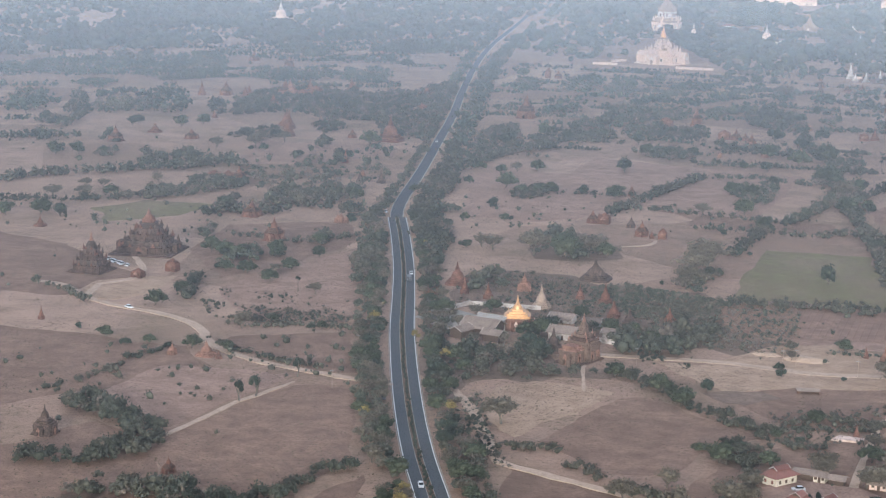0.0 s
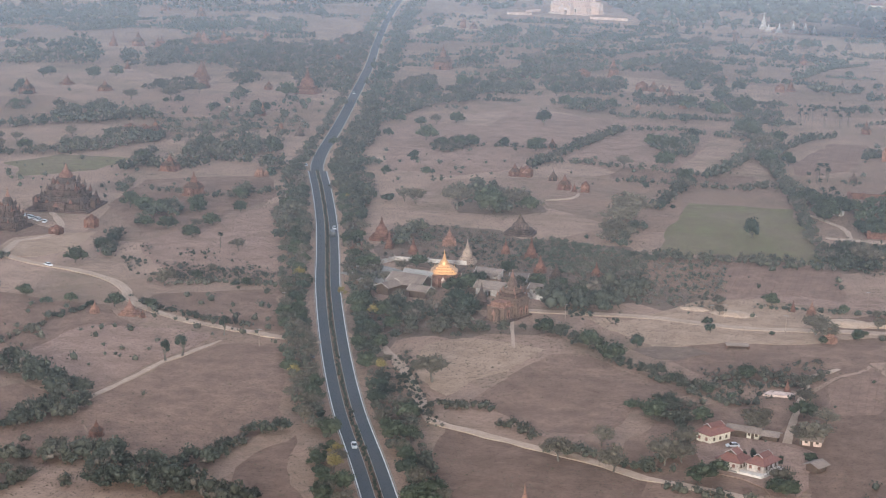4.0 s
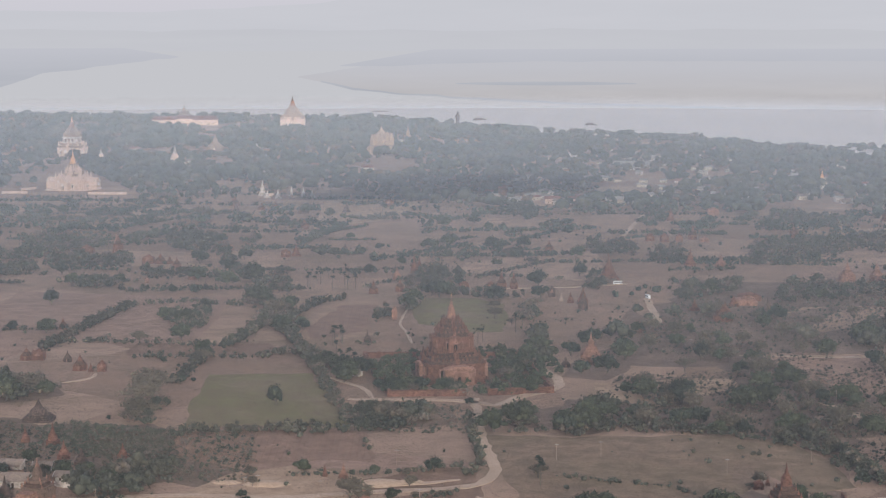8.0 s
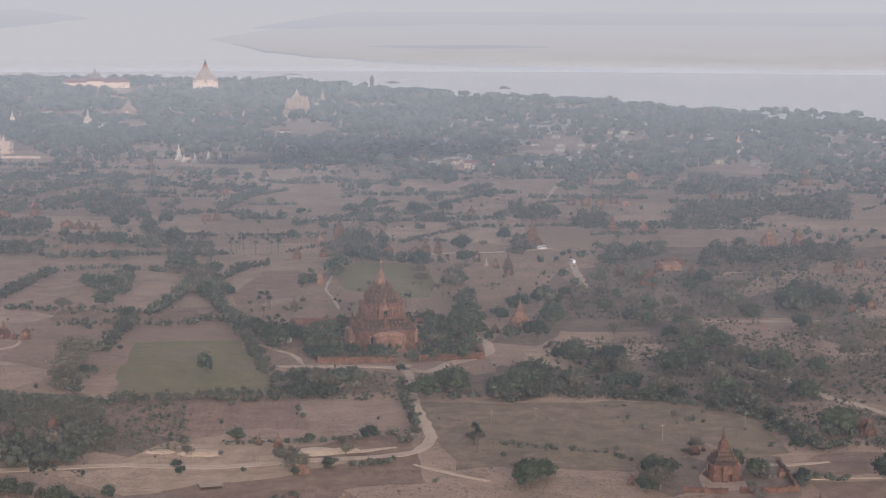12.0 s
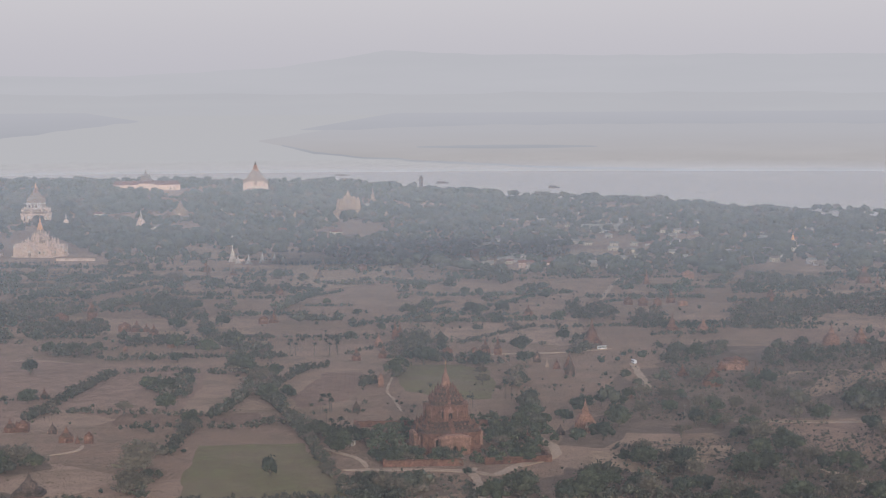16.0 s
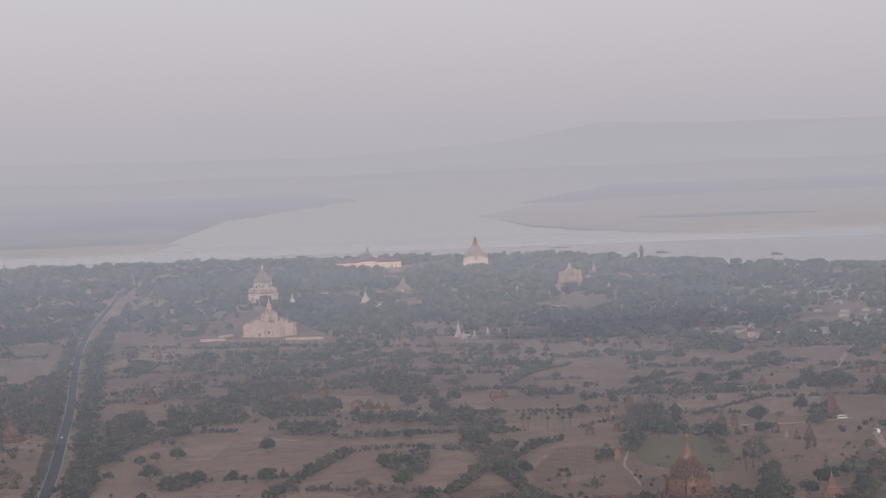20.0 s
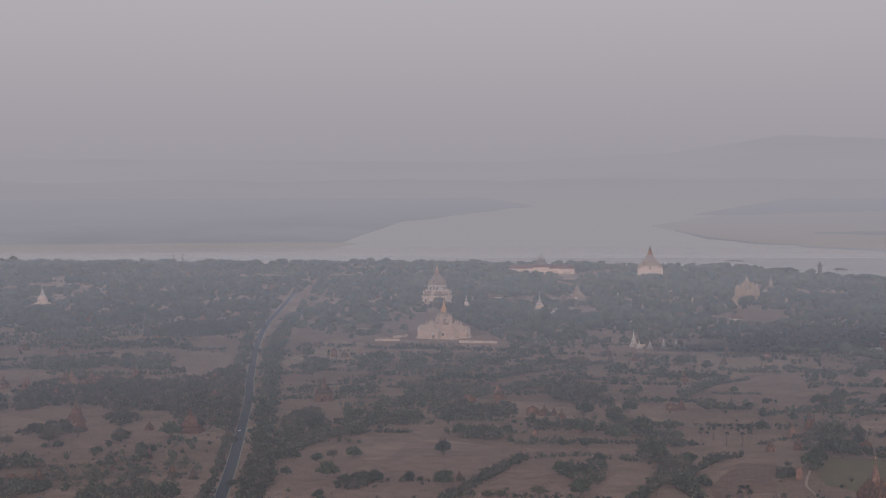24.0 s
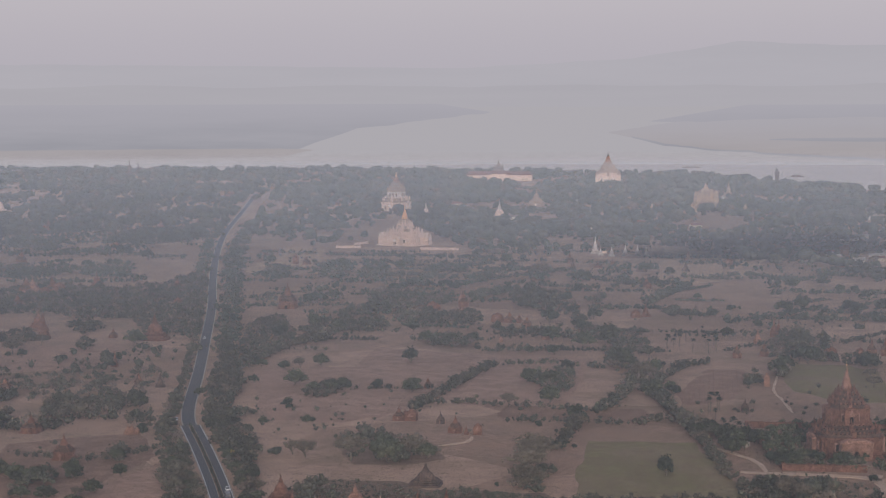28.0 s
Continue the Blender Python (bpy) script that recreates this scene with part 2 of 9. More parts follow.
ROOF_BROWN = surface("brown_tiled_roof", (0.190, 0.147, 0.124), (0.290, 0.230, 0.196), (0.115, 0.088, 0.074), 0.3, 2.0, 0.5, 0.8, 0.3, 4.0, by_thing=0.2)
PLASTER = surface("cream_plaster_wall", (0.56, 0.50, 0.40), (0.68, 0.62, 0.52), (0.40, 0.33, 0.25), 0.3, 2.0, 0.4, 0.85, 0.1)
TIMBER = surface("dark_timber", (0.07, 0.05, 0.04), (0.13, 0.09, 0.07), (0.05, 0.04, 0.03), 0.5, 4.0, 0.4, 0.8, 0.2)
CAR_WHITE = surface("white_car_paint", (0.70, 0.70, 0.70), (0.78, 0.78, 0.78), (0.6, 0.58, 0.55), 0.3, 2.0, 0.3, 0.3, 0.0, spec=0.5)
CAR_DARK = surface("dark_car_paint", (0.04, 0.045, 0.06), (0.07, 0.075, 0.09), (0.1, 0.09, 0.08), 0.3, 2.0, 0.3, 0.3, 0.0, spec=0.5)
CAR_GLASS = surface("car_window_glass", (0.02, 0.025, 0.03), (0.035, 0.04, 0.045), (0.02, 0.02, 0.02), 0.3, 2.0, 0.3, 0.08, 0.0, spec=0.6)
RUBBER = surface("black_rubber", (0.015, 0.015, 0.015), (0.03, 0.03, 0.03), (0.05, 0.045, 0.04), 1.0, 4.0, 0.3, 0.8, 0.0)
STEEL = surface("grey_galvanised_steel", (0.35, 0.35, 0.35), (0.5, 0.5, 0.5), (0.3, 0.27, 0.24), 0.5, 3.0, 0.3, 0.5, 0.0, metal=0.6)
FIELDS = {
    "green": surface("thin_green_crop", (0.150, 0.142, 0.066), (0.240, 0.208, 0.106), (0.270, 0.195, 0.135), 0.02, 0.25, 0.6, 0.95, 0.3, 1.0, tufts=0.5),
    "grass": surface("dry_grassy_soil", (0.240, 0.160, 0.113), (0.321, 0.218, 0.158), (0.199, 0.158, 0.099), 0.015, 0.2, 0.6, 0.95, 0.3, 1.0, tufts=0.6),
    "pale": surface("pale_stubble_field", (0.342, 0.223, 0.170), (0.418, 0.281, 0.218), (0.274, 0.176, 0.129), 0.015, 0.25, 0.6, 0.95, 0.3, 1.0, tufts=0.5),
    "sand": surface("sandy_bare_ground", (0.418, 0.290, 0.205), (0.517, 0.368, 0.268), (0.329, 0.222, 0.152), 0.02, 0.2, 0.5, 0.95, 0.3, 1.0, tufts=0.5),
    "brown": surface("brown_fallow_soil", (0.249, 0.158, 0.116), (0.329, 0.215, 0.159), (0.204, 0.129, 0.093), 0.018, 0.22, 0.7, 0.95, 0.4, 1.0, tufts=0.5),
    "dark": surface("dark_brown_soil", (0.188, 0.119, 0.087), (0.264, 0.168, 0.123), (0.150, 0.099, 0.072), 0.018, 0.22, 0.6, 0.95, 0.4, 1.0, tufts=0.4),
    "litter": surface("leaf_littered_scrub_soil", (0.209, 0.145, 0.111), (0.296, 0.205, 0.156), (0.153, 0.115, 0.088), 0.02, 0.25, 0.7, 0.95, 0.4, 1.0, tufts=0.4),
    "plough": surface("ploughed_soil", (0.264, 0.165, 0.125), (0.353, 0.229, 0.170), (0.242, 0.154, 0.112), 0.02, 0.3, 0.5, 0.95, 0.5, 1.0, tufts=0.5),
}


def ground_material():
    """Dry plain: patchwork of pale and brown plots, mottled at two scales, with dull green tinges."""
    m, nodes, links, bsdf = material("dry_plain_soil")
    co = nodes.new("ShaderNodeTexCoord").outputs["Object"]
    cells = nodes.new("ShaderNodeTexVoronoi")
    cells.inputs["Scale"].default_value = 0.0075
    links.new(co, cells.inputs["Vector"])
    plot = nodes.new("ShaderNodeSeparateColor")
    links.new(cells.outputs["Color"], plot.inputs[0])
    tone = mixed(nodes, links, (0.265, 0.170, 0.123), (0.454, 0.308, 0.232), plot.outputs[0])
    mottle = stretch(nodes, links, noise_node(nodes, links, co, 0.05, 6, 0.65), 0.38, 0.68)
    tone = mixed(nodes, links, tone, (0.200, 0.146, 0.115), mottle_part(nodes, links, mottle, 0.6))
    weeds = stretch(nodes, links, noise_node(nodes, links, co, 0.028, 7, 0.7), 0.50, 0.66)
    tone = mixed(nodes, links, tone, (0.170, 0.128, 0.090), mottle_part(nodes, links, weeds, 0.6))
    fine = stretch(nodes, links, noise_node(nodes, links, co, 0.22, 8, 0.72), 0.38, 0.66)
    tone = mixed(nodes, links, tone, (0.487, 0.334, 0.253), mottle_part(nodes, links, fine, 0.40))
    speck = stretch(nodes, links, noise_node(nodes, links, co, 0.8, 6, 0.8), 0.48, 0.66)
    tone = mixed(nodes, links, tone, (0.124, 0.096, 0.070), mottle_part(nodes, links, speck, 0.55))
    grass = stretch(nodes, links, noise_node(nodes, links, co, 0.012, 5, 0.6), 0.52, 0.72)
    tone = mixed(nodes, links, tone, (0.200, 0.151, 0.100), mottle_part(nodes, links, grass, 0.5))
    links.new(tone, bsdf.inputs["Base Color"])
    bsdf.inputs["Roughness"].default_value, bsdf.inputs["Specular IOR Level"].default_value = 0.95, 0.1
    b = nodes.new("ShaderNodeBump")
    b.inputs["Strength"].default_value, b.inputs["Distance"].default_value = 0.4, 0.4
    links.new(noise_node(nodes, links, co, 0.6, 6, 0.7), b.inputs["Height"])
    links.new(b.outputs[0], bsdf.inputs["Normal"])
    return m


SOIL = ground_material()


def water_material():
    m, nodes, links, bsdf = material("silty_river_water")
    co = nodes.new("ShaderNodeTexCoord").outputs["Object"]
    tone = mixed(nodes, links, (0.50, 0.45, 0.41), (0.53, 0.475, 0.43), stretch(nodes, links, noise_node(nodes, links, co, 0.004, 4), 0.35, 0.65))
    links.new(tone, bsdf.inputs["Base Color"])
    bsdf.inputs["Roughness"].default_value, bsdf.inputs["Specular IOR Level"].default_value = 0.6, 0.2
    b = nodes.new("ShaderNodeBump")
    b.inputs["Strength"].default_value, b.inputs["Distance"].default_value = 0.15, 0.1
    links.new(noise_node(nodes, links, co, 0.3, 4), b.inputs["Height"])
    links.new(b.outputs[0], bsdf.inputs["Normal"])
    return m


WATER = water_material()


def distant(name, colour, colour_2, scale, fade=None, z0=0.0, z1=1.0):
    """A far backdrop with the haze painted into its colours; it glows by itself."""
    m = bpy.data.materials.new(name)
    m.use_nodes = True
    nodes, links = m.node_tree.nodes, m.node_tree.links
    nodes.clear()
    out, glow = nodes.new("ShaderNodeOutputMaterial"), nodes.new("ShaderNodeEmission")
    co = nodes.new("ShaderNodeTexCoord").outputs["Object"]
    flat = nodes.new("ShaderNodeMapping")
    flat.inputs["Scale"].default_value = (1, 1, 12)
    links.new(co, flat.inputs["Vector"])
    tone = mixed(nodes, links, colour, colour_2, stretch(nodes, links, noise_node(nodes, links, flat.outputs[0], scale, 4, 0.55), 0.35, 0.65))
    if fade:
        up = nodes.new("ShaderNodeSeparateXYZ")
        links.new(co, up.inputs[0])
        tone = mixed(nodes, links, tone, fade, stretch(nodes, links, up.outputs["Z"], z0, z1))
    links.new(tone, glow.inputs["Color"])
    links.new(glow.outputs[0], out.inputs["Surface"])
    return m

from mathutils.geometry import delaunay_2d_cdt

# ---- mesh tools ----
def circle(n):
    return [(math.cos(2 * math.pi * i / n), math.sin(2 * math.pi * i / n)) for i in range(n)]


SQUARE = [(1, -1), (1, 1), (-1, 1), (-1, -1)]


def quarter_turns(pts):
    return [(x * c - y * s, x * s + y * c) for c, s in ((1, 0), (0, 1), (-1, 0), (0, -1)) for x, y in pts]


REDENT = quarter_turns([(1, -0.58), (1, 0.58), (0.95, 0.58), (0.95, 0.80), (0.88, 0.80), (0.88, 0.88), (0.80, 0.88), (0.80, 0.95), (0.58, 0.95)])


class Shape:
    """Collects faces; lofts, boxes and prisms."""

    def __init__(self):
        self.v, self.f = [], []

    def loft(self, plan, profile, at=(0, 0), turn=0.0):
        n, first = len(plan), len(self.v)
        c, s = math.cos(turn), math.sin(turn)
        for r, z in profile:
            rx, ry = r if isinstance(r, tuple) else (r, r)
            for x, y in plan:
                a, b = x * rx, y * ry
                self.v.append((at[0] + a * c - b * s, at[1] + a * s + b * c, z))
        for k in range(len(profile) - 1):
            for i in range(n):
                j = (i + 1) % n
                a = first + k * n
                self.f.append((a + i, a + j, a + n + j, a + n + i))
        self.f.append(tuple(range(first + n - 1, first - 1, -1)))
        last = first + (len(profile) - 1) * n
        self.f.append(tuple(range(last, last + n)))
        return self

    def box(self, x, y, z, sx, sy, sz):
        """x, y: middle; z: underside."""
        return self.loft(SQUARE, [((sx / 2, sy / 2), z), ((sx / 2, sy / 2), z + sz)], (x, y))

    def prism(self, outline, y0, y1, at=(0, 0, 0), turn=0.0):
        """An outline in x and z, drawn out from y0 to y1."""
        n, first = len(outline), len(self.v)
        c, s = math.cos(turn), math.sin(turn)
        for y in (y0, y1):
            for x, z in outline:
                self.v.append((at[0] + x * c - y * s, at[1] + x * s + y * c, at[2] + z))
        for i in range(n):
            j = (i + 1) % n
            self.f.append((first + j, first + i, first + n + i, first + n + j))
        self.f.append(tuple(range(first, first + n)))
        self.f.append(tuple(range(first + 2 * n - 1, first + n - 1, -1)))
        return self

    def mesh(self, name, mat):
        me = bpy.data.meshes.new(name)
        me.from_pydata(self.v, [], self.f)
        me.materials.append(mat)
        bm = bmesh.new()
        bm.from_mesh(me)
        bmesh.ops.recalc_face_normals(bm, faces=bm.faces)
        bm.to_mesh(me)
        bm.free()
        return me


def part(name, shape, mat, parent, label=""):
    ob = new(name, shape.mesh(name, mat) if isinstance(shape, Shape) else shape)
    ob.parent = parent
    return tagged(ob, label) if label else ob


def thing(name, label, category, group="", x=0, y=0, turn=0.0):
    ob = new(name)
    ob.empty_display_size = 0.5
    ob.matrix_basis = pose(x, y, 0, 0, 0, turn)
    return tagged(ob, label, category, group)


def solid(name, shape, mat, label, category="", kind="", group=""):
    return tagged(new(name, shape.mesh(name, mat)), label, category, group, kind)


def arch_outline(w, h, ow, oh, n=8):
    """A wall front, w wide and h high, with an arched opening."""
    spring = oh - ow / 2
    arc = [(ow / 2 * math.cos(math.pi * k / n), spring + ow / 2 * math.sin(math.pi * k / n)) for k in range(n + 1)]
    return [(-w / 2, 0), (-w / 2, h), (w / 2, h), (w / 2, 0), (ow / 2, 0), *arc, (-ow / 2, 0)]


def flame(w, h):
    """The outline of a flame pediment."""
    side = [(0.5, 0), (0.52, 0.12), (0.40, 0.22), (0.36, 0.38), (0.24, 0.46), (0.20, 0.62), (0.10, 0.72)]
    return [(x * w, z * h) for x, z in side] + [(0, h)] + [(-x * w, z * h) for x, z in reversed(side)]


def moulded(r, z0, z1, lip=0.05):
    """A wall's profile with plinth and cornice."""
    h = z1 - z0
    return [(r * (1 + lip), z0), (r * (1 + lip), z0 + 0.10 * h), (r * (1 + lip / 2), z0 + 0.12 * h), (r * (1 + lip / 2), z0 + 0.18 * h), (r, z0 + 0.20 * h),
            (r, z0 + 0.80 * h), (r * (1 + lip / 2), z0 + 0.82 * h), (r * (1 + lip / 2), z0 + 0.90 * h), (r * (1 + lip), z0 + 0.92 * h), (r * (1 + lip), z1)]


def swelling(r, z0, z1, top=0.35, n=8):
    """The curved outline of a tower that draws in."""
    return [(r * (1 - (1 - top) * (k / n) ** 1.8), z0 + (z1 - z0) * k / n) for k in range(n + 1)]


def ringed(r, z0, z1, rings=7):
    """A spire of shrinking rings with a bud on top."""
    out = []
    for k in range(rings):
        a, b = z0 + (z1 - z0) * 0.62 * k / rings, z0 + (z1 - z0) * 0.62 * (k + 1) / rings
        q = r * (1 - 0.75 * k / rings)
        out += [(q, a), (q, a + (b - a) * 0.6), (q * 0.82, a + (b - a) * 0.7), (q * 0.82, b)]
    h = z1 - z0
    return out + [(r * 0.22, z0 + 0.63 * h), (r * 0.30, z0 + 0.70 * h), (r * 0.22, z0 + 0.80 * h), (r * 0.10, z0 + 0.88 * h), (r * 0.02, z1)]


def small_stupa(shape, x, y, z, r, h):
    shape.loft(circle(8), [(r, z), (r, z + 0.2 * h), (r * 0.8, z + 0.22 * h), (r * 0.72, z + 0.45 * h), (r * 0.35, z + 0.58 * h), (r * 0.22, z + 0.8 * h), (0.02, z + h)], (x, y))


def porch(parent, w, h, depth, front, mat, mat_trim, turn, opening=(0.32, 0.62)):
    """A porch that stands out from a wall at distance front: arched block, roof, pediment, doorway."""
    block = part("porch", Shape().prism(arch_outline(w, h, w * opening[0], h * opening[1]), -front - depth, -front), mat, parent)
    block.matrix_basis = pose(0, 0, 0, 0, 0, turn)
    part("porch_roof", Shape().loft(SQUARE, [((w * 0.54, depth * 0.54), h), ((w * 0.54, depth * 0.54), h * 1.05), ((w * 0.40, depth * 0.45), h * 1.10), ((w * 0.32, depth * 0.42), h * 1.18)], (0, -front - depth / 2)), mat, block)
    part("pediment", Shape().prism(flame(min(w * 0.42, h * 0.75), h * 0.50), -front - depth - 0.35, -front - depth - 0.02, (0, 0, h * 0.64)), mat_trim, block, "flame-shaped brick pediment")
    # a dark plate added in the arch paints the doorway's shade
    if w > 6 and depth > 2:
        part("doorway_shade", Shape().box(0, -front - depth * 0.45, 0.05, w * opening[0], 0.3, h * opening[1] * 0.96), DARK, block)
    part("doorway", Shape().prism(arch_outline(w * 0.30, h * 0.58, w * 0.20, h * 0.50), -front - 0.8, -front - 0.3), mat_trim, block)
    return block


# ---- temples and stupas ----
def bell_stupa(x, y, r, h, mat=None, label="weathered brick stupa with a ringed spire", tip=None, group="brick stupas on the plain", turn=0.0):
    mat = mat or BRICK
    ob = thing("stupa", label, "stupa", group, x, y, turn)
    z = 0.0
    for k, (q, dz) in enumerate(((1.0, 0.09), (0.86, 0.08), (0.73, 0.08))):
        part("terrace", Shape().loft(REDENT, moulded(r * q, z, z + dz * h, 0.03)), mat, ob)
        z += dz * h
    b = 0.58 * r
    part("bell", Shape().loft(circle(18), [(b * 1.08, z), (b * 1.08, z + 0.03 * h), (b, z + 0.04 * h), (b * 0.97, z + 0.12 * h), (b * 0.90, z + 0.15 * h), (b * 0.93, z + 0.16 * h), (b * 0.86, z + 0.22 * h), (b * 0.66, z + 0.29 * h), (b * 0.46, z + 0.33 * h)]), mat, ob)
    part("spire", Shape().loft(circle(14), ringed(b * 0.46, z + 0.33 * h, h)), tip or mat, ob)
    return ob


def cone_stupa(x, y, r, h, mat=None, group="brick stupas on the plain", turn=0.0):
    """A slender worn stupa, little more than a cone on a square foot."""
    mat = mat or BRICK
    ob = thing("stupa", "slender eroded brick stupa among bushes", "stupa", group, x, y, turn)
    part("plinth", Shape().loft(REDENT, moulded(r, 0, 0.22 * h, 0.06)), mat, ob)
    part("bell", Shape().loft(circle(12), [(r * 0.82, 0.22 * h), (r * 0.78, 0.38 * h), (r * 0.62, 0.46 * h), (r * 0.42, 0.52 * h)]), mat, ob)
    part("spire", Shape().loft(circle(12), ringed(r * 0.42, 0.52 * h, h, 6)), mat, ob)
    return ob


def brick_temple(x, y, w, h, mat=None, trim=None, label="square red-brick temple with stepped terraces and a slender tower", group="brick temples on the plain", turn=0.0, porches=(0,), finial=None, name="temple", wall_top=0.30, shoulder=0.88, draw_in=0.19):
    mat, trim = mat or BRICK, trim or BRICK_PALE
    ob = thing(name, label, "temple", group, x, y, turn)
    a = w / 2 * 0.84
    part("plinth", Shape().loft(SQUARE, [(a * 1.12, -0.3), (a * 1.12, 0.03 * h), (a * 1.06, 0.035 * h), (a * 1.06, 0.06 * h)]), mat, ob)
    part("body", Shape().loft(REDENT, moulded(a, 0.06 * h, wall_top * h, 0.05)), mat, ob)
    z = wall_top * h
    for k in range(3):
        q, dz = a * (shoulder - draw_in * k), (0.525 - wall_top) / 3 * h
        aged = BRICK_AGED if mat is BRICK else mat
        part("terrace", Shape().loft(REDENT, [(q * 1.03, z), (q * 1.03, z + 0.15 * dz), (q, z + 0.2 * dz), (q, z + 0.75 * dz), (q * 1.05, z + 0.8 * dz), (q * 1.05, z + dz)]), aged, ob)
        c = a * (shoulder + 0.06 - (draw_in - 0.02) * k) * 0.86
        for sx, sy in ((-1, -1), (-1, 1), (1, -1), (1, 1)) if y < 1250 or (k == 0 and y < 1600) else ():
            turret = Shape()
            small_stupa(turret, sx * c, sy * c, z - (0.0 if k == 0 else 0.01 * h), 0.085 * a, 0.13 * h)
            part("corner_turret", turret, mat, ob)
        z += dz
    part("tower", Shape().loft(REDENT, [(a * 0.37, z), (a * 0.37, z + 0.02 * h), (a * 0.33, z + 0.03 * h), (a * 0.33, z + 0.09 * h), (a * 0.36, z + 0.10 * h)] + swelling(a * 0.31, z + 0.105 * h, z + 0.23 * h, 0.45)), mat, ob)
    part("finial", Shape().loft(circle(12), ringed(a * 0.145, z + 0.23 * h, h, 6)), finial or mat, ob)
    for p in (0, 90, 180, 270):
        deep = p in porches
        if p == 180 or (y > 1800 and not deep):
            continue
        porch(ob, w * (0.40 if deep else 0.32), h * (0.27 if deep else 0.25), w * (0.17 if deep else 0.06), a * 0.97, mat, trim, p)
    return ob


def stepped_temple(x, y, w, h, mat=None, label="dark terraced brick temple, a stepped pyramid with a tower", turn=0.0, bell=False):
    """A broad pyramid of terraces with stairways and many small turrets, and a tower or a bell on top."""
    mat = mat or BRICK_DARK
    ob = thing("stepped_temple", label, "temple", "brick temples on the plain", x, y, turn)
    a, n, z = w / 2 * 0.88, 4, 0.06 * h
    part("platform", Shape().loft(SQUARE, [(a * 1.20, -0.3), (a * 1.20, 0.035 * h), (a * 1.10, 0.04 * h), (a * 1.10, 0.06 * h)]), BRICK_AGED, ob)
    rise = 0.50 * h / n
    for k in range(n):
        q = a * (1.0 - 0.19 * k)
        part("terrace", Shape().loft(REDENT, moulded(q, z, z + rise, 0.045)), mat if k % 2 else BRICK_AGED, ob)
        for side in range(4):
            c, sn = ((1, 0), (0, 1), (-1, 0), (0, -1))[side]
            for u, tall in ((-0.86, 0.16), (-0.45, 0.09), (0.45, 0.09)):
                px, py = u * q, -q * 0.88
                t = Shape()
                small_stupa(t, px * c - py * sn, px * sn + py * c, z + rise, 0.075 * a, tall * h)
                part("turret", t, (BRICK, mat, BRICK_AGED)[(k + side) % 3], ob)
        z += rise
    for p in range(4):
        steps = [(-a * 1.13, 0)]
        for k in range(14):
            steps += [(-a * (1.13 - 0.047 * k), 0.56 * h * (k + 1) / 14), (-a * (1.083 - 0.047 * k), 0.56 * h * (k + 1) / 14)]
        s = part("stairway", Shape().prism(steps + [(steps[-1][0], 0)], -0.10 * a, 0.10 * a, turn=math.pi / 2), BRICK_AGED, ob)
        s.matrix_basis = pose(0, 0, 0, 0, 0, 90 * p)
        if not bell:
            porch(ob, 0.62 * a, 0.20 * h, 0.22 * a, a * 0.98, BRICK_AGED, BRICK, 90 * p)
    if bell:
        b = 0.36 * a
        part("bell", Shape().loft(circle(16), [(b * 1.1, z), (b, z + 0.03 * h), (b * 0.94, z + 0.10 * h), (b * 0.7, z + 0.16 * h), (b * 0.46, z + 0.20 * h)]), mat, ob)
        part("spire", Shape().loft(circle(12), ringed(b * 0.46, z + 0.20 * h, h, 6)), BRICK_PALE, ob)
        return ob
    part("shrine", Shape().loft(REDENT, moulded(a * 0.30, z, z + 0.12 * h, 0.08)), mat, ob)
    part("tower", Shape().loft(REDENT, swelling(a * 0.22, z + 0.12 * h, z + 0.27 * h, 0.5)), BRICK, ob)
    part("finial", Shape().loft(circle(12), ringed(a * 0.11, z + 0.27 * h, h, 5)), BRICK_PALE, ob)
    return ob


def ruin(x, y, w, h, mat=None, group="brick ruins", turn=0.0):
    """A low brick shrine that has lost its tower."""
    mat = mat or BRICK
    ob = thing("ruined_shrine", "low ruined brick shrine with a broken top", "shrine", group, x, y, turn)
    a = w / 2 * 0.9
    part("body", Shape().prism(arch_outline(2 * a, 0.62 * h, 0.6 * a, 0.42 * h), -a, -a + 1.0).box(0, 0.5, 0, 2 * a, 2 * a - 1.0, 0.62 * h), mat, ob)
    part("terrace", Shape().loft(REDENT, moulded(a * 0.82, 0.62 * h, 0.76 * h, 0.04)), mat, ob)
    part("broken_tower", Shape().loft(circle(9), [(a * 0.5, 0.76 * h), (a * 0.46, 0.86 * h), (a * 0.25, 0.95 * h), (a * 0.08, h)], (0.06 * a, 0.04 * a)), mat, ob)
    part("pediment", Shape().prism(flame(a * 0.9, h * 0.34), -a - 0.3, -a - 0.01, (0, 0, 0.40 * h)), BRICK_PALE, ob)
    return ob


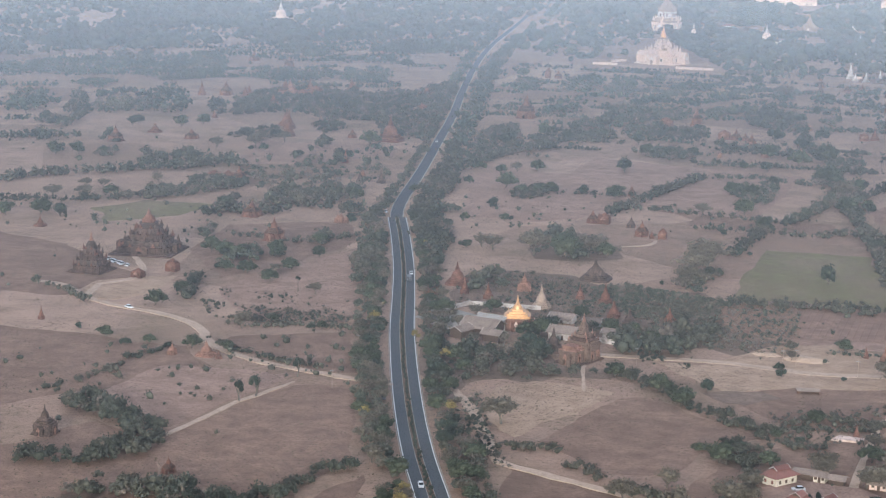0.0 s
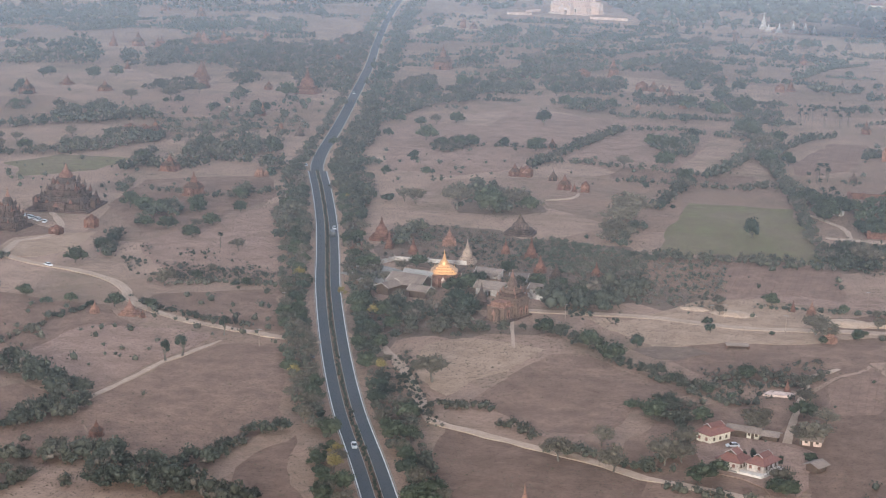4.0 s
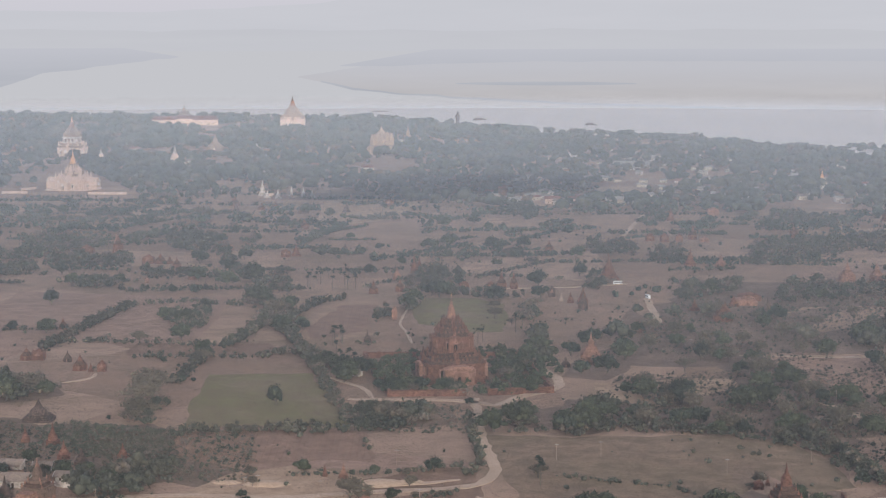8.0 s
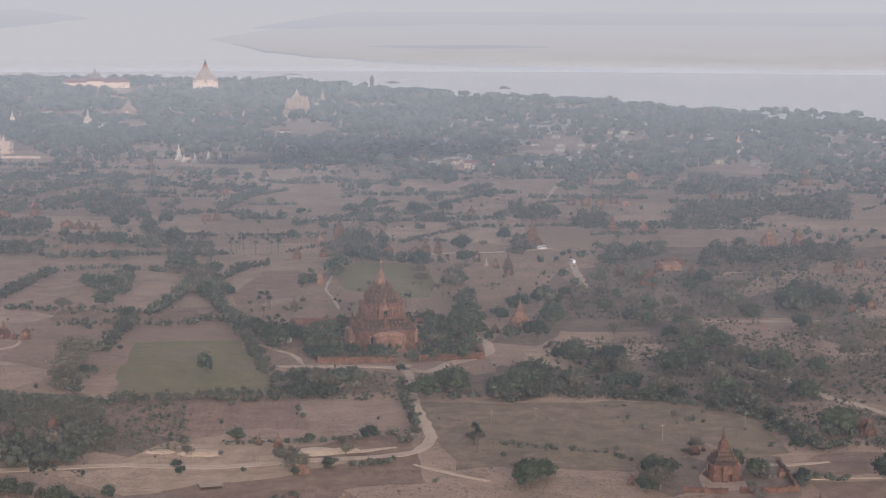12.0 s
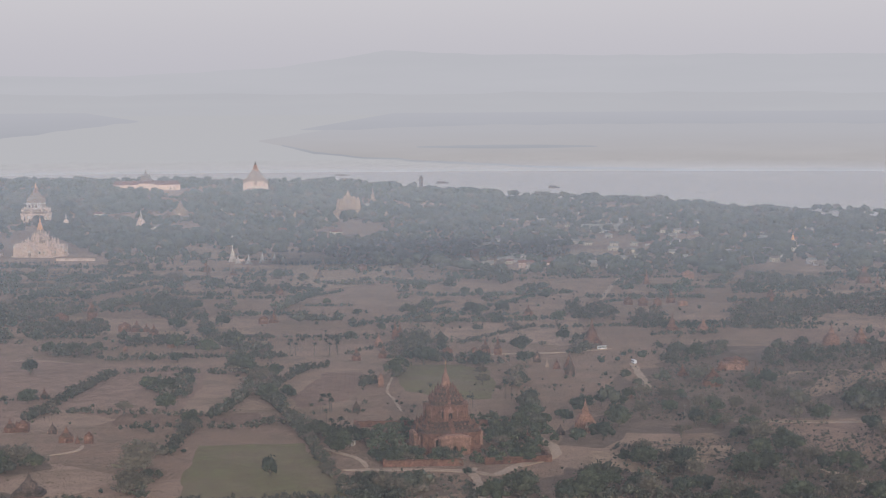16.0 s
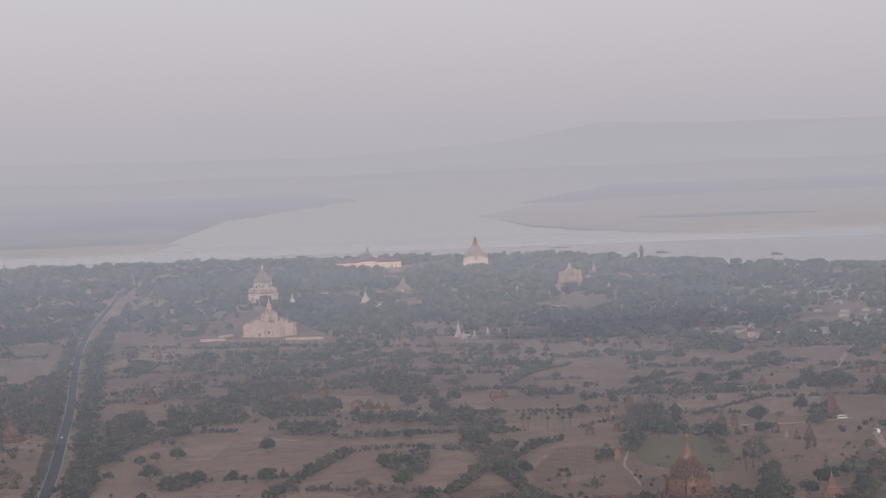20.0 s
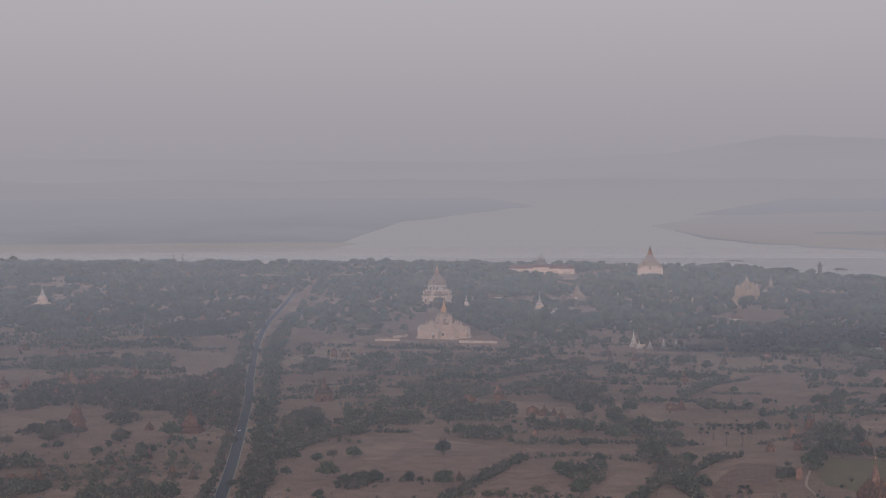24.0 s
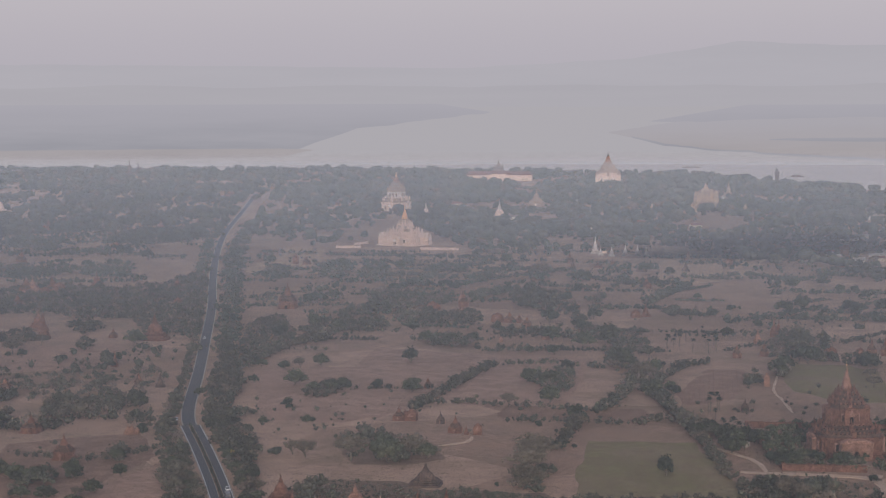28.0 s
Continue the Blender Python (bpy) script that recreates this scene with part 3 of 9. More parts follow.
def storey(ob, a, z0, z1, mat, trim, n_windows, name="storey"):
    """A walled storey with pilasters and arched windows on each side."""
    wall = part(name, Shape().loft(REDENT, moulded(a, z0, z1, 0.035)), mat, ob)
    h = z1 - z0
    for side in (0, 1, 3):
        for k in range(n_windows):
            u = (k - (n_windows - 1) / 2) * a * 1.3 / max(n_windows, 1)
            r = a if abs(u) < 0.55 * a else 0.95 * a
            win = part("window", Shape().prism(arch_outline(0.13 * a + 0.8, 0.50 * h, 0.08 * a + 0.4, 0.42 * h), -r - 0.5, -r + 0.05, (0, 0, z0 + 0.24 * h)), trim, wall)
            win.matrix_basis = pose(0, 0, 0, 0, 0, 90 * side) @ pose(u, 0, 0)
            # dark plate on the solid wall, painted as the shade within the window
            back = part("window_shade", Shape().prism(arch_outline(0.10 * a + 0.5, 0.46 * h, 0.05, 0.06), -r - 0.12, -r - 0.04, (0, 0, z0 + 0.25 * h)), DARK, wall)
            back.matrix_basis = pose(0, 0, 0, 0, 0, 90 * side) @ pose(u, 0, 0)
    return wall


def terraces(ob, a0, a1, z0, z1, n, mat, turret=0.0, turret_mat=None):
    """Receding terraces with battlements, corner stupas and a small stupa at the middle of each side."""
    for k in range(n):
        a, za, zb = a0 + (a1 - a0) * k / max(n - 1, 1), z0 + (z1 - z0) * k / n, z0 + (z1 - z0) * (k + 1) / n
        h = zb - za
        part("terrace", Shape().loft(REDENT, [(a * 1.02, za), (a * 1.02, za + 0.12 * h), (a * 0.97, za + 0.16 * h), (a * 0.97, za + 0.70 * h), (a * 1.03, za + 0.76 * h), (a * 1.03, zb)]), mat, ob)
        merlons = Shape()
        for side in range(4):
            c, s = ((1, 0), (0, 1), (-1, 0), (0, -1))[side]
            count = max(5, int(a * 0.8))
            for j in range(count):
                u = (j + 0.5) / count * 2 - 1
                if abs(u) < 0.9:
                    r = a * (0.985 if abs(u) < 0.58 else 0.935 if abs(u) < 0.8 else 0.865)
                    px, py = u * a, -r
                    merlons.loft(SQUARE, [(0.5, zb), (0.5, zb + 0.7), (0.12, zb + 1.3)], (px * c - py * s, px * s + py * c))
        tagged(part("battlement", merlons, turret_mat or mat, ob), kind="stuff")
        if turret:
            for sx, sy in ((-1, -1), (-1, 1), (1, -1), (1, 1)):
                t = Shape()
                small_stupa(t, sx * a * 0.84, sy * a * 0.84, zb, turret * 0.62, turret * (2.0 if k else 2.8))
                part("corner_stupa", t, turret_mat or mat, ob)
            for sx, sy in ((0, -1), (1, 0), (0, 1), (-1, 0)):
                t = Shape()
                t.loft(SQUARE, [(turret * 0.7, zb - h), (turret * 0.7, zb + turret * 0.5), (turret * 0.35, zb + turret * 0.9), (turret * 0.05, zb + turret * 2.2)], (sx * a, sy * a))
                part("stair_shrine", t, turret_mat or mat, ob)


def great_brick_temple(x, y, turn):
    """The large two-storeyed red temple in its walled garden."""
    ob = thing("great_temple", "large two-storeyed red-brick temple, weathered, patches of pale stucco", "temple", "", x, y, turn)
    ob.scale = (0.84, 0.84, 1.0)
    part("platform", Shape().loft(REDENT, [(22.5, 0), (22.5, 1.0), (21.8, 1.1), (21.8, 1.6)]), BRICK, ob)
    storey(ob, 19.5, 1.6, 10.5, BRICK, BRICK_PALE, 5, "lower_storey")
    terraces(ob, 18.4, 12.6, 10.5, 15.6, 3, BRICK_AGED, 1.7, BRICK)
    storey(ob, 10.4, 15.6, 24.0, BRICK, BRICK_PALE, 3, "upper_storey")
    terraces(ob, 9.9, 4.8, 24.0, 32.6, 4, BRICK_AGED, 1.35, BRICK)
    part("neck", Shape().loft(REDENT, [(3.6, 32.6), (3.6, 33.1)]), BRICK_AGED, ob)
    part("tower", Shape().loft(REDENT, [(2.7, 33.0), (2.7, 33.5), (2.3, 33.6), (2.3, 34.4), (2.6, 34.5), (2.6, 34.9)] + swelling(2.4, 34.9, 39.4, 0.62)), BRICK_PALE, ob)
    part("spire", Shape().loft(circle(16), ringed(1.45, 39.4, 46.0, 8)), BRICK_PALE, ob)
    part("finial", Shape().loft(circle(8), [(0.28, 45.0), (0.42, 45.5), (0.12, 46.2), (0.03, 47.2)]), GILT, ob, "gilded finial")
    for turn_p, deep in ((0, 7.5), (90, 3.5), (180, 3.5), (270, 3.5)):
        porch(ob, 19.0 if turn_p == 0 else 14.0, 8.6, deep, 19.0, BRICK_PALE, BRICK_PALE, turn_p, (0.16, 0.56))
        upper = porch(ob, 8.6, 7.4, 3.4, 10.4, BRICK, BRICK_PALE, turn_p, (0.30, 0.60))
        upper.matrix_basis = pose(0, 0, 16.0, 0, 0, turn_p)
    return ob


def white_gilt_temple(x, y, turn):
    """The wide cream temple with four long porches and a gilded tower."""
    ob = thing("white_temple", "wide cream-white temple with gabled porches and a gilded tower", "temple", "", x, y, turn)
    ob.scale = (0.82, 0.82, 0.94)
    part("platform", Shape().loft(REDENT, [(36, 0), (36, 0.8), (35, 0.9), (35, 1.4)]), STUCCO, ob)
    storey(ob, 27.0, 1.4, 10.8, STUCCO, WHITEWASH, 7, "main_storey")
    terraces(ob, 23.5, 19.0, 10.8, 17.0, 2, STUCCO, 3.4, STUCCO)
    terraces(ob, 10.4, 8.0, 17.0, 24.6, 2, TAN, 3.4, STUCCO)
    terraces(ob, 6.2, 4.4, 24.6, 32.0, 3, STUCCO, 1.8, TAN)
    part("tower", Shape().loft(REDENT, [(4.0, 32.0), (4.0, 33.0)] + swelling(3.6, 33.0, 42.5, 0.45)), GILT_DULL, ob, "gilded tower")
    part("spire", Shape().loft(circle(16), ringed(1.6, 42.5, 53.5, 9)), GILT_DULL, ob, "gilded ringed spire")
    for p in (0, 90, 180, 270):
        hold = porch(ob, 15.0, 9.6, 14.0, 26.2, STUCCO, WHITEWASH, p, (0.28, 0.66))
        part("gable", Shape().prism([(-7.5, 0), (-4.5, 2.8), (0, 6.2), (4.5, 2.8), (7.5, 0)], -39.6, -18.0, (0, 0, 9.6)), STUCCO, hold)
        for sx in (-7.0, 7.0):
            t = Shape()
            small_stupa(t, sx, -39.0, 9.6, 1.3, 5.5)
            part("pinnacle", t, WHITEWASH, hold)
    return ob


def tall_pale_temple(x, y, turn, w, h, mat, label, name="tall_temple"):
    """A high storeyed temple: wide lower block, tall upper cube, stepped roof and tower."""
    ob = thing(name, label, "temple", "", x, y, turn)
    a = w / 2
    storey(ob, a, 0, 0.24 * h, mat, WHITEWASH, 5, "lower_storey")
    terraces(ob, a * 0.96, a * 0.80, 0.24 * h, 0.34 * h, 2, TAN, 2.4, mat)
    storey(ob, a * 0.62, 0.34 * h, 0.50 * h, OLD_WHITE, TAN, 3, "upper_storey")
    terraces(ob, a * 0.60, a * 0.22, 0.50 * h, 0.70 * h, 4, TAN, 2.2, TAN)
    part("tower", Shape().loft(REDENT, swelling(a * 0.19, 0.70 * h, 0.86 * h, 0.45)), BRICK_PALE, ob)
    part("spire", Shape().loft(circle(12), ringed(a * 0.09, 0.86 * h, h, 7)), GILT_DULL, ob)
    for p in (0, 90, 270):
        porch(ob, w * 0.32, 0.20 * h, w * (0.22 if p == 0 else 0.06), a * 0.98, mat, WHITEWASH, p)
    return ob


def broad_temple(x, y, turn, w, h, label):
    """A white storey under a wide stepped roof that sweeps up to a dark tower."""
    ob = thing("broad_temple", label, "temple", "", x, y, turn)
    a = w / 2
    storey(ob, a, 0, 0.26 * h, STUCCO, WHITEWASH, 5, "lower_storey")
    for k, (q0, q1, z0, z1, n) in enumerate(((0.94, 0.80, 0.26, 0.36, 2), (0.66, 0.50, 0.36, 0.52, 2), (0.42, 0.24, 0.52, 0.68, 3))):
        terraces(ob, a * q0, a * q1, z0 * h, z1 * h, n, (STUCCO, TAN, TAN)[k], 3.4 - 0.7 * k, TAN)
    part("tower", Shape().loft(REDENT, [(a * 0.24, 0.68 * h)] + swelling(a * 0.20, 0.69 * h, 0.86 * h, 0.5)), BRICK_PALE, ob)
    part("spire", Shape().loft(circle(12), ringed(a * 0.08, 0.86 * h, h, 7)), BRICK_DARK, ob)
    return ob


def pinnacled_temple(x, y, turn, w, h, label):
    """A tan temple whose storeys carry a crowd of tall pinnacles round the middle tower."""
    ob = thing("pinnacled_temple", label, "temple", "", x, y, turn)
    a = w / 2
    storey(ob, a, 0, 0.28 * h, GOLDEN_TAN, STUCCO, 5, "lower_storey")
    terraces(ob, a * 0.90, a * 0.74, 0.28 * h, 0.38 * h, 2, TAN, 2.6, GOLDEN_TAN)
    storey(ob, a * 0.58, 0.38 * h, 0.52 * h, GOLDEN_TAN, STUCCO, 3, "upper_storey")
    terraces(ob, a * 0.50, a * 0.26, 0.52 * h, 0.70 * h, 3, TAN, 2.2, GOLDEN_TAN)
    for sx, sy, r, z0, top in ((-0.70, -0.66, 0.17, 0.32, 0.70), (0.74, -0.62, 0.22, 0.32, 0.74), (0.70, 0.66, 0.19, 0.32, 0.72), (-0.70, 0.66, 0.17, 0.32, 0.68), (-0.40, -0.44, 0.12, 0.50, 0.76), (0.42, -0.44, 0.14, 0.50, 0.78)):
        part("pinnacle", Shape().loft(REDENT, [(a * r, z0 * h), (a * r, (z0 + 0.10) * h), (a * r * 1.12, (z0 + 0.11) * h)] + swelling(a * r * 0.92, (z0 + 0.12) * h, top * h, 0.3), (sx * a, sy * a)), GOLDEN_TAN, ob)
    part("tower", Shape().loft(REDENT, [(a * 0.24, 0.70 * h)] + swelling(a * 0.22, 0.71 * h, 0.88 * h, 0.42)), GOLDEN_TAN, ob)
    part("spire", Shape().loft(circle(12), ringed(a * 0.09, 0.88 * h, h, 7)), STUCCO, ob)
    for p in (0, 90, 270):
        porch(ob, w * 0.34, 0.22 * h, w * (0.20 if p == 0 else 0.10), a * 0.98, GOLDEN_TAN, STUCCO, p)
    return ob


def golden_pagoda(x, y, turn):
    ob = thing("golden_pagoda", "small temple with a bright gilded stepped roof and spire", "pagoda", "", x, y, turn)
    ob.scale = (0.78, 0.78, 0.84)
    part("body", Shape().loft(REDENT, moulded(7.2, 0, 6.4, 0.05)), BRICK_PALE, ob)
    for p in (0, 90, 180, 270):
        porch(ob, 5.6, 5.2, 2.6, 6.9, BRICK, STUCCO, p)
    for k in range(4):
        part("gilded_terrace", Shape().loft(REDENT, moulded(7.3 - 1.35 * k, 6.4 + 1.05 * k, 7.45 + 1.05 * k, 0.04)), GILT, ob)
    part("gilded_bell", Shape().loft(circle(18), [(2.7, 10.6), (2.5, 11.3), (2.2, 12.3), (1.3, 13.2), (1.0, 13.6)]), GILT, ob)
    part("gilded_spire", Shape().loft(circle(14), ringed(1.0, 13.6, 18.6, 8)), GILT, ob)
    for sx in (-1, 1):
        for sy in (-1, 1):
            t = Shape()
            small_stupa(t, sx * 5.6, sy * 5.6, 6.5, 0.7, 3.4)
            part("corner_stupa", t, GILT, ob)
    return ob


def white_stupa(x, y, r, h, group="white stupas by the village"):
    return bell_stupa(x, y, r, h, STUCCO, "weathered cream-white stupa with a slender spire", OLD_WHITE, group)


# ---- houses, vehicles, poles ----
def house(x, y, w, d, h, turn=0.0, roof=None, wall=None, label="small house with a rusty metal roof", group="village houses", veranda=False, boards=False):
    ob = thing("house", label, "house", group, x, y, turn)
    wall, roof = wall or PLASTER, roof or ROOF_RED
    part("wall", Shape().box(0, 0, 0, w, d, h), wall, ob)
    rise = d * 0.32
    r = part("roof", Shape().prism([(-d / 2 - 1.1, 0), (-d / 2 - 1.1, 0.18), (0, rise + 0.18), (d / 2 + 1.1, 0.18), (d / 2 + 1.1, 0), (0, rise)], -w / 2 - 0.8, w / 2 + 0.8, (0, 0, h - 0.40), math.pi / 2), roof, ob)
    part("gable", Shape().prism([(-d / 2, 0), (0, rise * 0.96), (d / 2, 0)], -w / 2 + 0.05, w / 2 - 0.05, (0, 0, h - 0.42), math.pi / 2), wall, ob)
    for k in (-1, 0, 1):
        op = part("door" if k == 0 else "window", Shape().box(k * w * 0.3, -d / 2 - 0.03, 0.05 if k == 0 else 1.0, 0.95, 0.12, 2.0 if k == 0 else 1.1), TIMBER, ob)
    if boards:
        for sx in (-1, 1):
            part("bargeboard", Shape().prism([(-d / 2 - 1.1, 0.10), (0, rise + 0.10), (d / 2 + 1.1, 0.10), (d / 2 + 1.1, 0.30), (0, rise + 0.30), (-d / 2 - 1.1, 0.30)], sx * (w / 2 + 0.80), sx * (w / 2 + 0.92), (0, 0, h - 0.40), math.pi / 2), OLD_WHITE, ob, "pale weathered bargeboard")
    if veranda:
        part("veranda_roof", Shape().prism([(0, 0.9), (-2.6, 0), (-2.6, -0.12), (0, 0.78)], -w / 2, w / 2, (0, -d / 2, h - 1.0), math.pi / 2), roof, ob)
        for k in range(4):
            part("veranda_post", Shape().box((k / 3 - 0.5) * (w - 0.4), -d / 2 - 2.4, 0, 0.14, 0.14, h - 1.0), TIMBER, ob)
    return ob


def hip_house(x, y, w, d, h, turn, label, tier=1.6, plinth=0.0):
    """A house under a hipped red roof that carries a smaller gabled roof with white edges."""
    ob = thing("house", label, "house", "farmstead houses", x, y, turn)
    if plinth:
        part("plinth", Shape().box(0, 0, 0, w + 2.6, d + 2.6, plinth), OLD_WHITE, ob, "white terrace round the house")
    part("wall", Shape().box(0, 0, plinth, w, d, h - plinth), OLD_WHITE if plinth else PLASTER, ob)
    part("roof", Shape().loft(SQUARE, [((w / 2 + 0.9, d / 2 + 0.9), h - 0.15), ((w / 2 + 0.9, d / 2 + 0.9), h), ((w * 0.25, d * 0.32), h + tier), ((w * 0.25, d * 0.32), h + tier + 0.35)]), ROOF_RED, ob)
    a, b, z = w * 0.27, d * 0.34, h + tier + 0.2
    part("upper_roof", Shape().prism([(-a, 0), (-a, 0.14), (0, a * 0.62 + 0.14), (a, 0.14), (a, 0), (0, a * 0.62)], -b, b, (0, 0, z)), ROOF_RED, ob)
    part("upper_gable", Shape().prism([(-a * 0.9, 0), (0, a * 0.55), (a * 0.9, 0)], -b + 0.3, b - 0.3, (0, 0, z)), TIMBER, ob, "dark boarded gable")
    for sy in (-1, 1):
        part("bargeboard", Shape().prism([(-a - 0.1, 0.05), (0, a * 0.62 + 0.06), (a + 0.1, 0.05), (a + 0.1, 0.22), (0, a * 0.62 + 0.24), (-a - 0.1, 0.22)], sy * b - 0.05, sy * b + 0.05, (0, 0, z)), OLD_WHITE, ob, "white-painted bargeboard")
    for u in (-0.28, 0.24):
        part("window", Shape().box(u * w, -d / 2 - 0.03, plinth + 0.9, 0.9, 0.12, 1.1), ROOF_RED, ob, "red-brown shuttered window")
    for v in (-0.3, 0.0, 0.3):
        part("window", Shape().box(w / 2 + 0.03, v * d, plinth + 0.9, 0.12, 0.9, 1.1), TIMBER, ob)
    return ob


def hall_temple(x, y, turn):
    """A brown brick temple: entrance hall, taller shrine behind it, terraces and a slender spire."""
    ob = thing("temple", "brown brick temple with an entrance hall and a slender spire", "temple", "brick temples on the plain", x, y, turn)
    part("plinth", Shape().box(0, 1.0, -0.3, 14.6, 22.0, 0.9), BRICK_AGED, ob)
    part("entrance_hall", Shape().loft(SQUARE, moulded(4.6, 0.6, 6.2, 0.05), (0, -5.6)), BRICK_BROWN, ob)
    part("hall_roof", Shape().loft(SQUARE, [((4.9, 4.6), 6.2), ((4.9, 4.6), 6.7), ((3.6, 3.6), 7.0), ((3.4, 3.4), 8.0), ((3.6, 3.6), 8.2)], (0, -5.4)), BRICK_PALE, ob)
    part("shrine", Shape().loft(REDENT, moulded(6.6, 0.6, 8.0, 0.05), (0, 4.4)), BRICK_BROWN, ob)
    for k, (r, z) in enumerate(((6.2, 8.0), (4.9, 9.3), (3.7, 10.6))):
        part("terrace", Shape().loft(REDENT, moulded(r, z, z + 1.3, 0.05), (0, 4.4)), (BRICK_BROWN, BRICK_AGED)[k % 2], ob)
        for sx, sy in ((-1, -1), (1, -1), (1, 1), (-1, 1)):
            t = Shape()
            small_stupa(t, sx * r * 0.82, 4.4 + sy * r * 0.82, z + 1.2, 0.5, 2.2)
            part("corner_turret", t, BRICK_PALE, ob)
    part("tower", Shape().loft(REDENT, [(2.3, 11.9), (2.3, 12.3), (1.9, 12.4), (1.9, 14.2), (2.1, 14.4)] + swelling(1.8, 14.5, 17.2, 0.4), (0, 4.4)), BRICK_BROWN, ob)
    part("finial", Shape().loft(circle(12), ringed(1.0, 17.2, 21.5, 6), (0, 4.4)), BRICK_PALE, ob)
    porch(ob, 5.2, 5.0, 1.8, 10.0, BRICK_BROWN, BRICK_PALE, 0)
    for v in (-6.5, 2.0, 7.0):
        side = 4.6 if v < 0 else 6.6
        win = part("window", Shape().prism(arch_outline(2.2, 3.4, 1.1, 2.4), -side - 0.5, -side + 0.05, (v, 0, 1.6)), BRICK_PALE, ob)
        win.matrix_basis = pose(0, 0, 0, 0, 0, 90)
        # the window's inner shade is a dark plate on the wall
        shade_plate = part("window_shade", Shape().box(v, -side - 0.1, 1.7, 1.2, 0.1, 2.3), DARK, ob)
        shade_plate.matrix_basis = pose(0, 0, 0, 0, 0, 90)
    return ob


def car(x, y, turn, paint, label, long=4.4):
    ob = thing("car", label, "car", "vehicles on the road", x, y, turn)
    ob.location.z = 0.12
    part("body", Shape().prism([(-long / 2, 0.35), (-long / 2, 0.85), (-long * 0.28, 0.95), (long * 0.42, 1.0), (long / 2, 0.8), (long / 2, 0.35)], -0.85, 0.85), paint, ob)
    part("cabin", Shape().prism([(-long * 0.26, 0.95), (-long * 0.12, 1.5), (long * 0.28, 1.52), (long * 0.40, 0.98)], -0.74, 0.74), CAR_GLASS, ob)
    part("roof", Shape().box(long * 0.08, 0, 1.50, long * 0.38, 1.4, 0.05), paint, ob)
    for sx in (-0.32, 0.32):
        for sy in (-0.78, 0.78):
            w = part("wheel", Shape().prism([(0.32 * a, 0.32 + 0.32 * b) for a, b in circle(12)], -0.1, 0.1, (sx * long, sy, 0)), RUBBER, ob)
            part("rim", Shape().prism([(0.18 * a, 0.32 + 0.18 * b) for a, b in circle(8)], -0.11, 0.11, (sx * long, sy, 0)), STEEL, w)
    for sy in (-0.6, 0.6):
        part("headlight", Shape().box(-long / 2 - 0.01, sy, 0.6, 0.06, 0.3, 0.16), WHITEWASH, ob)
    return ob


def bus(x, y, turn, paint, label):
    ob = thing("minibus", label, "bus", "vehicles on the road", x, y, turn)
    ob.location.z = 0.12
    part("body", Shape().prism([(-3.4, 0.4), (-3.4, 1.3), (-3.1, 2.6), (3.4, 2.6), (3.4, 0.4)], -1.05, 1.05), paint, ob)
    part("window_band", Shape().prism([(-3.3, 1.45), (-3.08, 2.25), (3.42, 2.25), (3.42, 1.45)], -1.07, 1.07), CAR_GLASS, ob)
    for sx in (-2.2, 2.2):
        for sy in (-0.95, 0.95):
            part("wheel", Shape().prism([(0.42 * a, 0.42 + 0.42 * b) for a, b in circle(12)], -0.13, 0.13, (sx, sy, 0)), RUBBER, ob)
    return ob


def pole(x, y, h=7.5):
    ob = thing("utility_pole", "thin pale concrete utility pole", "pole", "utility poles", x, y)
    part("shaft", Shape().loft(circle(8), [(0.11, 0), (0.07, h)]), TAN, ob)
    part("crossarm", Shape().box(0, 0, h - 0.7, 1.8, 0.12, 0.12), STEEL, ob)
    return ob


# ---- plants ----
rng = np.random.default_rng(7)
GOLD = (1 + 5 ** 0.5) / 2
ICO_V = np.array([(-1, GOLD, 0), (1, GOLD, 0), (-1, -GOLD, 0), (1, -GOLD, 0), (0, -1, GOLD), (0, 1, GOLD), (0, -1, -GOLD), (0, 1, -GOLD), (GOLD, 0, -1), (GOLD, 0, 1), (-GOLD, 0, -1), (-GOLD, 0, 1)]) / math.hypot(1, GOLD)
ICO_F = np.array([(0, 11, 5), (0, 5, 1), (0, 1, 7), (0, 7, 10), (0, 10, 11), (1, 5, 9), (5, 11, 4), (11, 10, 2), (10, 7, 6), (7, 1, 8), (3, 9, 4), (3, 4, 2), (3, 2, 6), (3, 6, 8), (3, 8, 9), (4, 9, 5), (2, 4, 11), (6, 2, 10), (8, 6, 7), (9, 8, 1)])


OCT_V = np.array([(1, 0, 0), (0, 1, 0), (-1, 0, 0), (0, -1, 0), (0, 0, 1), (0, 0, -1)], float)
OCT_F = np.array([(0, 1, 4), (1, 2, 4), (2, 3, 4), (3, 0, 4), (1, 0, 5), (2, 1, 5), (3, 2, 5), (0, 3, 5)])


